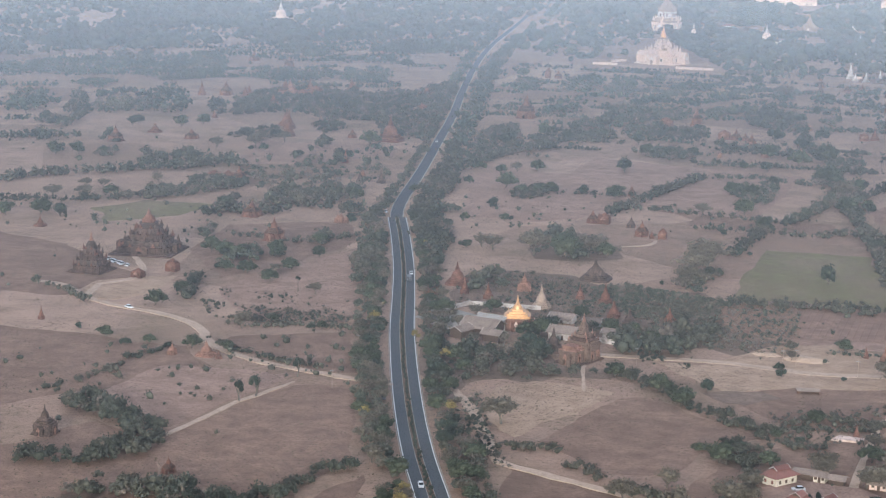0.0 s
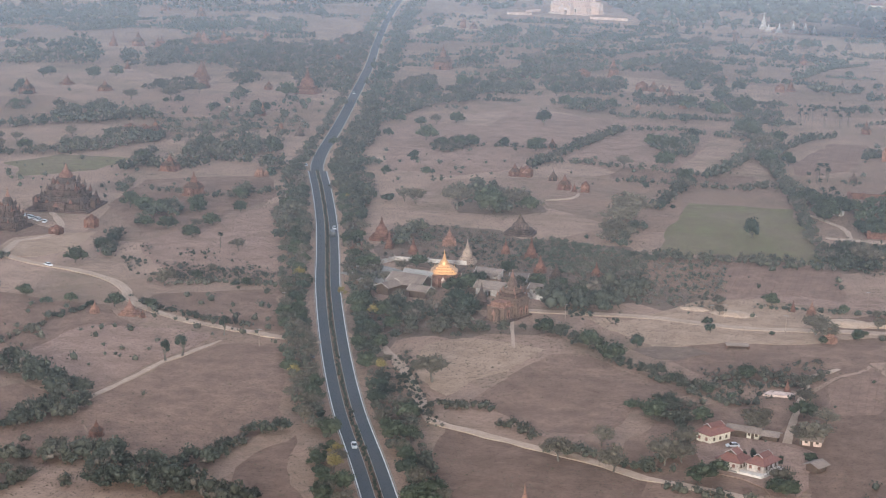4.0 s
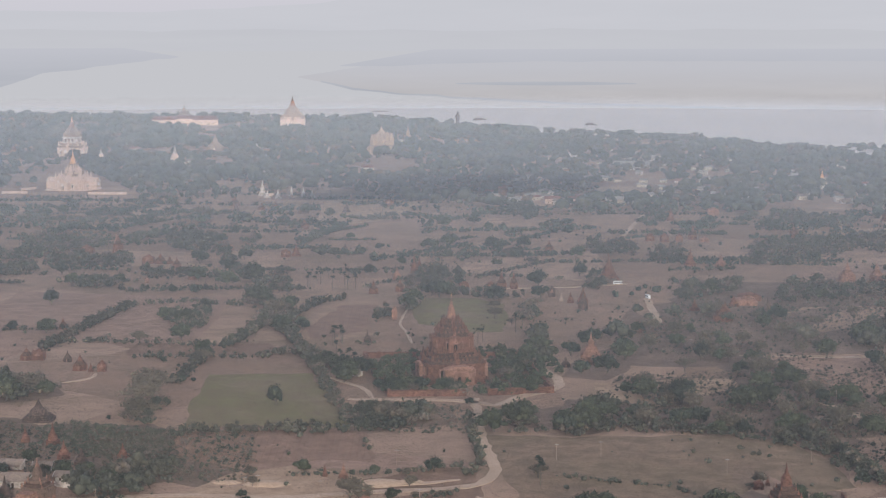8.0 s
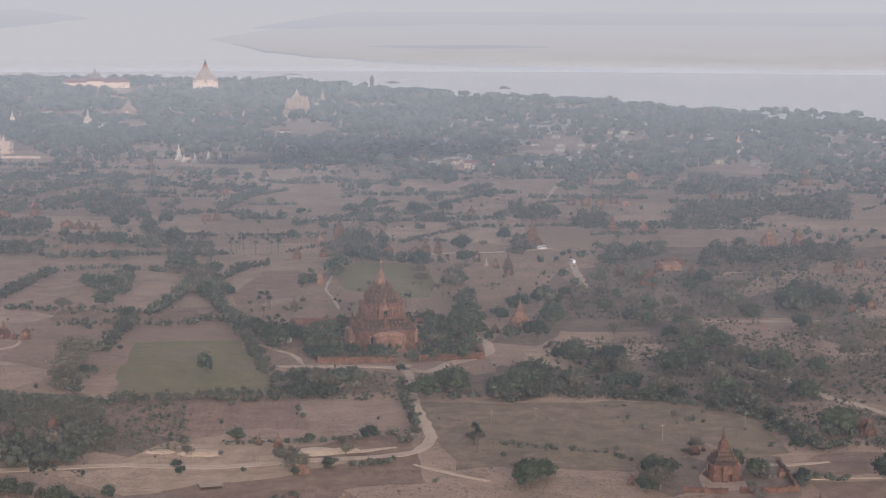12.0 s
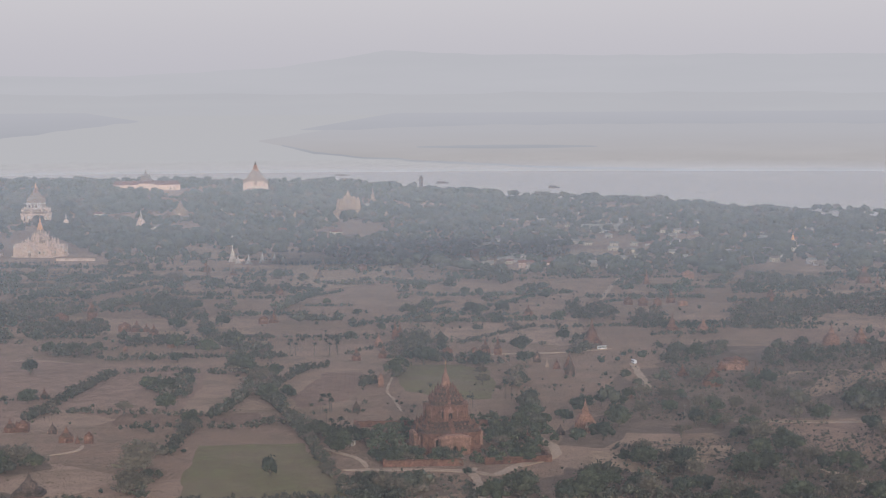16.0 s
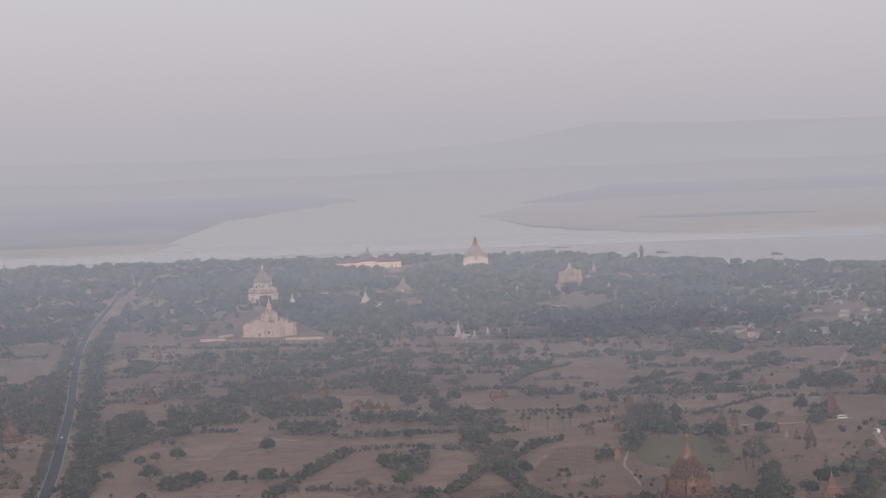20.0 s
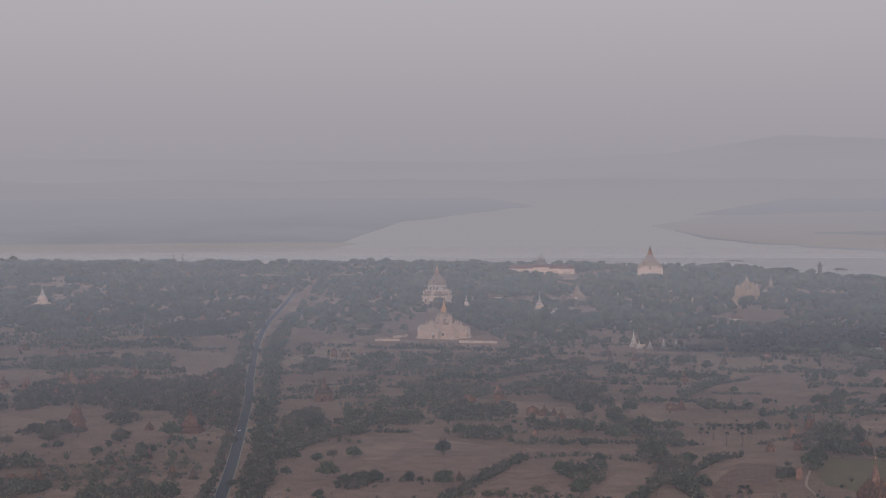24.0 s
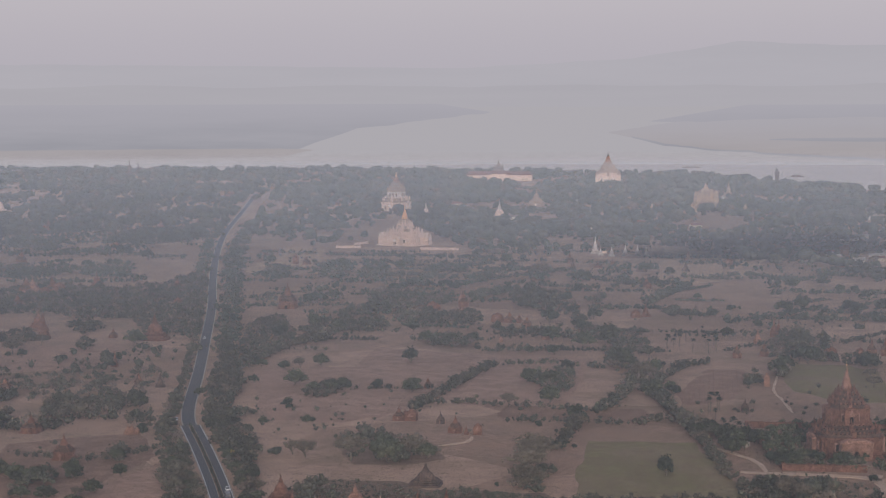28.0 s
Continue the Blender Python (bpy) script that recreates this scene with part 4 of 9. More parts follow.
def leafy_mesh(name, lobes, leaves, leaf, mat, core=0.72, dry=0.0, coarse=False, bare=None):
    """Lobes (x, y, z, radius, height) become knobbly cores with many small leaf sprays standing off them; a share of them dry."""
    L = np.asarray(lobes, float).reshape(-1, 5)
    n = len(L)
    c, r, hz = L[:, :3], L[:, 3], L[:, 4]
    size = np.stack([r, r, hz], 1)
    bare = rng.random(n) < dry if bare is None else bare
    base, faces = (OCT_V, OCT_F) if coarse else (ICO_V, ICO_F)
    nv, nf = len(base), len(faces)
    inner = np.where(bare, core * 0.7, core)[:, None, None]
    cv = c[:, None] + base[None] * size[:, None] * inner * rng.uniform(0.55, 1.25, (n, nv, 1))
    cf = (faces[None] + nv * np.arange(n)[:, None, None]).reshape(-1, 3)
    d = rng.normal(size=(n, leaves, 3))
    d[..., 2] = np.where(rng.random((n, leaves)) < 0.75, np.abs(d[..., 2]), d[..., 2])
    d /= np.linalg.norm(d, axis=2, keepdims=True)
    p = c[:, None] + d * size[:, None] * rng.uniform(0.62, 1.18, (n, leaves, 1))
    u = rng.normal(size=(n, leaves, 3))
    w = np.cross(u, d + 0.6 * rng.normal(size=d.shape))
    u = np.cross(w, u)
    u /= np.linalg.norm(u, axis=2, keepdims=True)
    w /= np.linalg.norm(w, axis=2, keepdims=True)
    s = (leaf * np.clip(r, 0.6, 6) / 2.0)[:, None, None] * rng.uniform(0.6, 1.4, (n, leaves, 1))
    slim = np.where(bare, 0.3, 0.7)[:, None, None]
    lv = np.stack([p - u * s, p - w * s * slim, p + u * s, p + w * s * slim], 2).reshape(-1, 3)
    verts = np.concatenate([cv.reshape(-1, 3), lv])
    quads = nv * n + np.arange(4 * n * leaves).reshape(-1, 4)
    me = bpy.data.meshes.new(name)
    me.vertices.add(len(verts))
    me.vertices.foreach_set("co", verts.astype(np.float32).ravel())
    loops = np.concatenate([cf.ravel(), quads.ravel()])
    me.loops.add(len(loops))
    me.loops.foreach_set("vertex_index", loops.astype(np.int32))
    total = np.r_[np.full(len(cf), 3), np.full(len(quads), 4)]
    me.polygons.add(len(total))
    me.polygons.foreach_set("loop_start", np.r_[0, np.cumsum(total)[:-1]].astype(np.int32))
    me.materials.append(mat)
    me.materials.append(LEAF_TWIG)
    me.polygons.foreach_set("material_index", np.r_[np.repeat(bare, nf), np.repeat(bare, leaves)].astype(np.int32))
    me.update(calc_edges=True)
    return me


def limb(shape, a, b, ra, rb, n=6):
    """A tapering limb from a to b."""
    a, b = Vector(a), Vector(b)
    q = (b - a).to_track_quat("Z", "Y")
    first = len(shape.v)
    for p, r in ((a, ra), (b, rb)):
        for x, y in circle(n):
            shape.v.append(tuple(p + q @ Vector((x * r, y * r, 0))))
    for i in range(n):
        j = (i + 1) % n
        shape.f.append((first + i, first + j, first + n + j, first + n + i))
    shape.f.append(tuple(range(first + n, first + 2 * n)))


def tree_kind(name, label, h, spread, trunk, lobes, leaf_mat, leaves, leaf, flat=0.7, core=0.7, limbs=5):
    """One tree: forked trunk with limbs, and a crown of many leaf sprays."""
    ob = thing({"dry": "thorn_tree", "umbrella": "acacia_tree", "bush": "bush"}.get(name, "tree"), label, "bush" if name == "bush" else "tree", "bushes on the plain" if name == "bush" else "trees on the plain", 0, -300)
    s = Shape()
    top = trunk * h
    limb(s, (0, 0, -0.3), (0.06 * h, 0.02 * h, top), 0.045 * h, 0.03 * h, 8)
    crown = []
    for k in range(limbs):
        ang = 2 * math.pi * (k + rng.uniform(-0.3, 0.3)) / limbs
        end = (spread * 0.6 * math.cos(ang), spread * 0.6 * math.sin(ang), top + (h - top) * rng.uniform(0.35, 0.6))
        limb(s, (0.06 * h, 0.02 * h, top), end, 0.024 * h, 0.010 * h)
        limb(s, end, (end[0] * 1.4, end[1] * 1.4, end[2] + 0.12 * h), 0.010 * h, 0.004 * h, 5)
    for k in range(lobes):
        ang, rad = rng.uniform(0, 2 * math.pi), spread * math.sqrt(rng.uniform(0, 1)) * 0.72
        r = spread * rng.uniform(0.30, 0.46)
        z = top + (h - top) * rng.uniform(0.30, 0.72) * (1 - 0.35 * (rad / spread) ** 2)
        crown.append((rad * math.cos(ang), rad * math.sin(ang), z, r, min(r * flat, (h - top) * 0.5)))
    crown.append((0, 0, top + (h - top) * 0.58, spread * 0.55, (h - top) * 0.42))
    part("trunk", s, BARK, ob)
    part("crown", leafy_mesh("crown", crown, leaves, leaf, leaf_mat, core), leaf_mat, ob)
    return ob


TREES = {
    "round": [tree_kind("round", "round dense dark green tree standing alone", 8.5, 5.0, 0.13, 18, LEAF_DARK, 42, 0.31, 0.9, 0.85) for _ in range(2)],
    "green": [tree_kind("green", "spreading green tree with an uneven crown", 7.5, 5.2, 0.13, 17, LEAF, 40, 0.31, 0.75, 0.82) for _ in range(3)],
    "dry": [tree_kind("dry", "dusty half-bare tree with a thin brownish crown", 7.0, 4.8, 0.20, 15, LEAF_DRY, 40, 0.27, 0.75, 0.55) for _ in range(2)],
    "umbrella": [tree_kind("umbrella", "tall flat-topped acacia with bare forked trunk", 10.0, 7.0, 0.34, 20, LEAF_DRY, 44, 0.27, 0.45, 0.6, 7) for _ in range(2)],
    "yellow": [tree_kind("yellow", "tree with yellowed dry leaves by the road", 6.5, 3.4, 0.25, 9, LEAF_YELLOW, 55, 0.38, 0.8, 0.5) for _ in range(1)],
    "slender": [tree_kind("slender", "tall narrow dark green tree in a field", 9.0, 2.3, 0.30, 13, LEAF_DARK, 60, 0.28, 1.25, 0.8)],
    "bush": [tree_kind("bush", "low dark bush on dry ground", 3.6, 3.0, 0.06, 9, LEAF_DARK, 44, 0.28, 0.85, 0.85) for _ in range(2)],
}
used_kinds = {}


def palm_kind():
    ob = thing("palm_tree", "tall thin toddy palm with a small round crown", "palm", "palms on the plain", 0, -300)
    s = Shape()
    limb(s, (0, 0, -0.3), (0.2, 0, 7.6), 0.22, 0.15, 8)
    part("trunk", s, BARK, ob)
    for k in range(22):
        a, tilt = 2 * math.pi * k / 22 * 3.3, rng.uniform(-0.5, 1.1)
        f = Shape()
        x, y, z = math.cos(a) * math.cos(tilt), math.sin(a) * math.cos(tilt), math.sin(tilt)
        px, py = -math.sin(a) * 0.5, math.cos(a) * 0.5
        tip = (0.2 + 1.5 * x, 1.5 * y, 7.6 + 1.5 * z)
        f.v = [(0.2, 0, 7.6), (tip[0] + px, tip[1] + py, tip[2] + 0.1), (tip[0] + 0.4 * x, tip[1] + 0.4 * y, tip[2] + 0.4 * z - 0.15), (tip[0] - px, tip[1] - py, tip[2] + 0.1), (0.2, 0, 7.52)]
        f.f = [(0, 1, 2, 3), (4, 3, 2, 1), (0, 4, 1), (0, 3, 4)]
        part("frond", f, LEAF_DARK, ob)
    return ob


TREES["palm"] = [palm_kind()]


def tree(kind, x, y, h=0.0, label=""):
    """Stands a tree of that kind at x, y; the first of each kind is the pattern itself."""
    k = int(rng.integers(len(TREES[kind])))
    source = TREES[kind][k]
    size = {"round": 8.5, "green": 7.5, "dry": 7.0, "umbrella": 10.0, "yellow": 6.5, "slender": 9.0, "bush": 3.6, "palm": 8.8}[kind]
    s = (h or size * rng.uniform(0.75, 1.15)) / size
    m = pose(x, y, 0, 0, 0, rng.uniform(0, 360)) @ Matrix.Diagonal((s * rng.uniform(0.9, 1.15), s * rng.uniform(0.9, 1.15), s, 1))
    if (kind, k) not in used_kinds:
        used_kinds[kind, k] = source
        source.matrix_basis = m
        ob = source
    else:
        ob = copy_thing(source, m @ Matrix.Diagonal((*(1 / v for v in source.scale), 1)))
    return tagged(ob, label) if label else ob


def inside(pts, x, y):
    hit = np.zeros(len(x), bool)
    for (x0, y0), (x1, y1) in zip(pts, pts[1:] + pts[:1]):
        if y0 != y1:
            hit ^= ((y0 > y) != (y1 > y)) & (x < (x1 - x0) * (y - y0) / (y1 - y0) + x0)
    return hit


def scatter_in(pts, spacing):
    """Random places inside a polygon, about one to each spacing squared, thinned by patches."""
    P = np.array(pts, float)
    (x0, y0), (x1, y1) = P.min(0), P.max(0)
    gx, gy = np.meshgrid(np.arange(x0, x1, spacing), np.arange(y0, y1, spacing))
    x = gx.ravel() + rng.uniform(-0.6, 0.6, gx.size) * spacing
    y = gy.ravel() + rng.uniform(-0.6, 0.6, gy.size) * spacing
    keep = inside([tuple(p) for p in pts], x, y)
    return x[keep], y[keep]


def crowns_at(x, y, h, far):
    """Lobes for many trees: near ones are wide domes of six lobes reaching low, far ones two lobes."""
    n = len(x)
    hh = h * rng.uniform(0.45, 1.15, n)
    wide = hh * rng.uniform(0.45, 0.75, n) * (1.3 if far else 1.0)
    out = []
    for k in range(2 if far else 5):
        turn = 2 * math.pi * (k / (2 if far else 5)) + rng.uniform(0, 1.2, n)
        off, r = wide * rng.uniform(0.35, 0.62, n), wide * (rng.uniform(0.5, 0.78, n) if far else rng.uniform(0.42, 0.62, n))
        out.append(np.stack([x + off * np.cos(turn), y + off * np.sin(turn), hh * rng.uniform(0.36, 0.58, n), r, np.minimum(r * 0.85, hh * 0.42)], 1))
    if not far:
        out.append(np.stack([x, y, hh * 0.64, wide * 0.55, hh * 0.36], 1))
    return np.concatenate(out)


def hedgerow(width, height, density, *pts):
    """A line of thorn bushes between fields."""
    lobes = []
    slim = 1.7 if math.hypot(*np.mean(pts, 0)) < 800 else 9.0
    for (x0, y0), (x1, y1) in zip(pts, pts[1:]):
        length = math.hypot(x1 - x0, y1 - y0)
        n = max(3, int(length * density * max(1.0, width / (2.6 if slim < 2 else 4)) / (0.36 * min(height, 2.4 * slim))))
        t = rng.random(n)
        gaps = np.sin(t * length * 0.11 + x0) + rng.normal(0, 0.7, n) < 0.4 + 1.6 * density
        t = t[gaps]
        n = len(t)
        hh = height * (1.0 if slim < 2 else 1.4) * rng.uniform(0.4, 1.15, n)
        r = np.minimum(hh * rng.uniform(0.45, 0.75, n), slim)
        x = x0 + (x1 - x0) * t + rng.uniform(-0.5, 0.5, n) * width
        y = y0 + (y1 - y0) * t + rng.uniform(-0.5, 0.5, n) * width
        if slim < 2:
            z = r * 0.5 + rng.random(n) * np.maximum(hh - r * 1.4, 0.1)
            lobes.append(np.stack([x, y, z, r, r * 0.85], 1))
            continue
        lobes.append(np.stack([x, y, hh * 0.45, r, hh * 0.5], 1))
        lobes.append(np.stack([x + rng.normal(0, 0.5, n) * r, y + rng.normal(0, 0.5, n) * r, hh * 0.75, r * 0.6, hh * 0.3], 1))
    L = np.concatenate(lobes)
    far = np.hypot(*np.mean(pts, 0))
    if far < 1000 and width >= 6:
        row, _ = smooth_line(pts, height * 0.42 / max(1.0, width / 6))
        at = np.array([(p.x, p.y) for p in row]) + rng.uniform(-0.5, 0.5, (len(row), 2)) * width
        at = at[rng.random(len(at)) < 0.6 + 0.4 * density]
        L = crowns_at(at[:, 0], at[:, 1], height * 0.95, False)
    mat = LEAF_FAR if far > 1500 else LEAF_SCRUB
    return tagged(new("hedgerow", leafy_mesh("hedgerow", L, 30 if far < 760 else 14 if far < 1000 else 5 if far < 1400 else 2, 0.38 if far < 760 else 0.44 if far < 1000 else 0.5, mat, 0.72, 0.15 if far < 760 else 0.25 if far < 1500 else 0.12, far > 1000)), "ragged line of dusty thorn bushes between dry fields", "hedge", "hedgerows", "stuff")


def scrubland(name, height, density, *pts):
    """A patch of trees and thorn scrub."""
    far = np.hypot(*np.mean(pts, 0))
    spacing = height * (0.95 if far < 1100 else 1.10 if far < 1500 else 1.35 if far < 2500 else 1.55) / math.sqrt(density)
    height *= 1.0 if far < 1200 else 1.15 if far < 2500 else 1.5
    x, y = scatter_in(list(pts), spacing)
    wide = 0.011 if far > 1700 else 0.02
    patch = np.array([2.2 * noise.noise((p * wide, q * wide * 0.6, 3.0)) + 1.2 * noise.noise((p * wide * 3, q * wide * 2, 7.0)) for p, q in zip(x, y)])
    keep = (patch + rng.normal(0, 0.25, len(x)) < (0.6 if name in ("grove", "temple garden") else 0.0) + (-1.0 + 2.2 * density if far < 1100 else -1.0 + 1.75 * density)) & clear_of(x, y)
    x, y = x[keep], y[keep]
    if not len(x):
        return None
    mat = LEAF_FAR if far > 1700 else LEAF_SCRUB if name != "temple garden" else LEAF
    me = leafy_mesh("woodland", crowns_at(x, y, height, far > 1500), 34 if far < 760 else 14 if far < 1000 else 5 if far < 1500 else 2, 0.38 if far < 760 else 0.44 if far < 1000 else 0.5, mat, 0.70, 0, far > 1100, np.tile(rng.random(len(x)) < (0.08 if name == "temple garden" else 0.2 if far < 760 else 0.38 if far < 1700 else 0.15), 6 if far <= 1500 else 2))
    words = {"roadside": "belt of dusty roadside trees along the tarred road", "grove": "dense grove of dusty green trees", "temple garden": "green trees and bushes in the temple garden",
             "scrub": "patch of dusty thorn scrub and small trees"}
    return tagged(new("woodland", me), words[name], "trees", "", "stuff")


def thicket(height, density, *pts):
    """A close stand of trees and tall bushes with an uneven edge."""
    far = np.hypot(*np.mean(pts, 0))
    x, y = scatter_in(list(pts), height * (0.62 if far < 1250 else 0.72 if far < 1700 else 0.85))
    keep = (rng.random(len(x)) < 0.55 + 0.4 * density) & clear_of(x, y)
    x, y = x[keep], y[keep]
    if not len(x):
        return None
    big = rng.random(len(x)) < 0.16
    lobes = [crowns_at(x[~big], y[~big], height * 0.85, far > 1700)] + ([crowns_at(x[big], y[big], height * 1.25, far > 1700)] if big.any() else [])
    each = 2 if far > 1700 else 6
    bare = np.concatenate([np.tile(rng.random(n) < (0.32 if far < 1700 else 0.15), each) for n in ((~big).sum(), big.sum()) if n])
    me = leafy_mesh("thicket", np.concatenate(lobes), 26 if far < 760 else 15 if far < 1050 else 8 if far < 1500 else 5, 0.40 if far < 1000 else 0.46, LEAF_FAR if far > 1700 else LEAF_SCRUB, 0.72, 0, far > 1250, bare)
    return tagged(new("thicket", me), "close stand of dusty trees and thorn bushes", "trees", "thickets on the plain", "stuff")


def far_wood(height, spacing, *pts):
    """Woodland seen from afar: broad rounded crowns of many sizes, close together, with gaps."""
    x, y = scatter_in(list(pts), spacing)
    patch = np.array([noise.noise((p * 0.006, q * 0.0035, 2.0)) + 0.5 * noise.noise((p * 0.02, q * 0.012, 8.0)) for p, q in zip(x, y)])
    keep = (patch + rng.normal(0, 0.12, len(x)) < 0.27) & clear_of(x, y)
    x, y = x[keep], y[keep]
    n = len(x)
    hh = height * np.clip(rng.lognormal(-0.25, 0.42, n), 0.35, 1.7)
    r = hh * rng.uniform(0.42, 0.68, n)
    lobes = [np.stack([x, y, hh * 0.56, r, hh * 0.44], 1)]
    for k in range(3):
        turn, off = rng.uniform(0, 2 * math.pi, n), r * rng.uniform(0.45, 0.75, n)
        lobes.append(np.stack([x + off * np.cos(turn), y + off * np.sin(turn), hh * rng.uniform(0.38, 0.6, n), r * rng.uniform(0.45, 0.65, n), hh * rng.uniform(0.28, 0.36, n)], 1))
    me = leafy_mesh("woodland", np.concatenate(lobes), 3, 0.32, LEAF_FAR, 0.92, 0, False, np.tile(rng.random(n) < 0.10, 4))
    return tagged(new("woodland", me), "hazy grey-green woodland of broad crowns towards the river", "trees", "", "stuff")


def thorn_scrub(spacing, *pts):
    """Low grey thorn bushes, mostly bare, over rough ground."""
    x, y = scatter_in(list(pts), spacing)
    patch = np.array([1.6 * noise.noise((p * 0.02, q * 0.02, 11.0)) + noise.noise((p * 0.07, q * 0.07, 4.0)) for p, q in zip(x, y)])
    keep = (patch + rng.normal(0, 0.3, len(x)) < 0.35) & clear_of(x, y)
    x, y = x[keep], y[keep]
    r = rng.uniform(0.7, 1.9, len(x))
    me = leafy_mesh("thorn_scrub", np.stack([x, y, r * 0.5, r, r * 0.75], 1), 7, 0.6, LEAF_SCRUB, 0.75, 0.6, True)
    return tagged(new("thorn_scrub", me), "low grey half-bare thorn bushes on rough ground", "scrub", "", "stuff")


CLEAR = []


def clear_of(x, y):
    """True where no building stands."""
    ok = np.ones(len(x), bool)
    for cx, cy, r in CLEAR:
        ok &= (x - cx) ** 2 + (y - cy) ** 2 > r * r
    return ok


# ---- ground, roads, fields ----
def smooth_line(pts, step=6.0):
    """A finer line through the points, with its sides."""
    P = [Vector((*p, 0)) for p in pts]
    P = [P[0] * 2 - P[1]] + P + [P[-1] * 2 - P[-2]]
    out = []
    for i in range(1, len(P) - 2):
        n = max(2, int((P[i + 1] - P[i]).length / step))
        for k in range(n):
            t = k / n
            out.append(0.5 * (2 * P[i] + (P[i + 1] - P[i - 1]) * t + (2 * P[i - 1] - 5 * P[i] + 4 * P[i + 1] - P[i + 2]) * t * t + (3 * P[i] - P[i - 1] - 3 * P[i + 1] + P[i + 2]) * t ** 3))
    out.append(P[-2])
    side = []
    for i, p in enumerate(out):
        d = (out[min(i + 1, len(out) - 1)] - out[max(i - 1, 0)]).normalized()
        side.append(Vector((d.y, -d.x, 0)))
    return out, side


def ribbon(line, side, a, b, z0, z1, wander=0.0, taper=0):
    """A strip between offsets a and b (to the right of the line), from z0 up to z1."""
    s = Shape()
    n = len(line)
    for i, (p, q) in enumerate(zip(line, side)):
        k = min(1.0, 0.45 + min(i, n - 1 - i) / taper) if taper else 1.0
        wa, wb = (rng.normal(0, wander), rng.normal(0, wander)) if wander else (0, 0)
        for o, z in ((k * (a + wa), z0), (k * (a + wa), z1), (k * (b + wb), z1), (k * (b + wb), z0)):
            s.v.append((p.x + q.x * o, p.y + q.y * o, z))
    for i in range(n - 1):
        for k in range(3):
            s.f.append((4 * i + k, 4 * i + k + 1, 4 * i + k + 5, 4 * i + k + 4))
    s.f += [(0, 1, 2, 3), (4 * n - 1, 4 * n - 2, 4 * n - 3, 4 * n - 4)]
    return s


TRODDEN = []


def dirt_track(width, *pts):
    line, side = smooth_line(pts)
    TRODDEN.extend((p.x, p.y) for p in smooth_line(pts, 2.5)[0])
    return solid("dirt_track", ribbon(line, side, -width / 2, width / 2, -0.3, 0.30, width * 0.09, 3), TRACK, "pale dusty dirt track across the fields", "track", "structure")


def dual_carriageway(*pts):
    line, side = smooth_line(pts)
    for a, b in ((-5.6, -1.1), (1.1, 5.6)):
        solid("road", ribbon(line, side, a, b, -0.4, 0.12), ASPHALT, "blue-grey asphalt carriageway with white edge lines", "road", "structure")
    solid("median", ribbon(line, side, -1.1, 1.1, -0.4, 0.10), FIELDS["dark"], "planted earth strip between the carriageways", "median", "structure")
    for o in (-6.0, -1.25, 1.1, 5.85):
        solid("kerb", ribbon(line, side, o, o + 0.18, -0.4, 0.26), KERB, "pale dusty concrete kerb", "kerb", "structure")
    for o in (-5.5, 5.15):
        solid("road_marking", ribbon(line, side, o, o + 0.40, 0.1, 0.126), PAINT_LINE, "faded white edge line on the road", "road marking", "structure")
    lobes = [(p.x + rng.normal(0, 0.3), p.y + rng.normal(0, 0.3), 0.6, rng.uniform(0.5, 0.9), rng.uniform(0.5, 1.1)) for p in smooth_line(pts, 1.6)[0] if rng.random() < 0.97]
    tagged(new("median_shrubs", leafy_mesh("median_shrubs", lobes, 30, 0.35, LEAF_DARK)), "clipped dark shrubs on the road's median", "shrubs", "", "stuff")


def main_road(*pts):
    line, side = smooth_line(pts, 12)
    solid("road", ribbon(line, side, -3.5, 3.5, -0.4, 0.12), ASPHALT, "narrow blue-grey asphalt road with pale edges", "road", "structure")
    for o in (-4.2, 3.5):
        solid("verge", ribbon(line, side, o, o + 0.7, -0.4, 0.14), KERB, "pale dusty road verge", "verge", "structure")


FIELD_Z = [0.03]


def field(kind, *pts):
    """A plot, a hand's breadth higher than the plain."""
    words = {"green": "thin green crop on a dry field", "grass": "dry grassy field with thin green patches", "pale": "pale harvested field", "sand": "bare sandy ground",
             "brown": "brown fallow field with dry mottled soil", "dark": "dark brown fallow field", "litter": "grey-brown ground strewn with leaf litter and twigs", "plough": "ploughed reddish-brown field"}
    FIELD_Z[0] += 0.002
    s, P = Shape(), [Vector((*p, 0)) for p in pts]
    ring = []
    for a, b in zip(P, P[1:] + P[:1]):
        n = max(2, int((b - a).length / 6))
        for k in range(n):
            q = a.lerp(b, k / n)
            ring.append((q.x + 4 * noise.noise((q.x * 0.04, q.y * 0.04, 1.0)) + rng.normal(0, 0.35), q.y + 5 * noise.noise((q.x * 0.04, q.y * 0.04, 6.0)) + rng.normal(0, 0.5)))
    n = len(ring)
    flat, _, faces, *_ = delaunay_2d_cdt([Vector(p) for p in ring], [], [list(range(n))], 1, 1e-4)
    s.v = [(p.x, p.y, FIELD_Z[0]) for p in flat]
    s.f = [tuple(f) for f in faces]
    k = len(s.v)
    s.v += [(x, y, -0.5) for x, y in ring] + [(x, y, FIELD_Z[0] - 0.001) for x, y in ring]
    s.f += [(k + i, k + (i + 1) % n, k + n + (i + 1) % n, k + n + i) for i in range(n)]
    ob = solid("field", s, FIELDS[kind], words[kind], "field", "structure")
    if kind == "plough":
        furrows(P)
    return ob


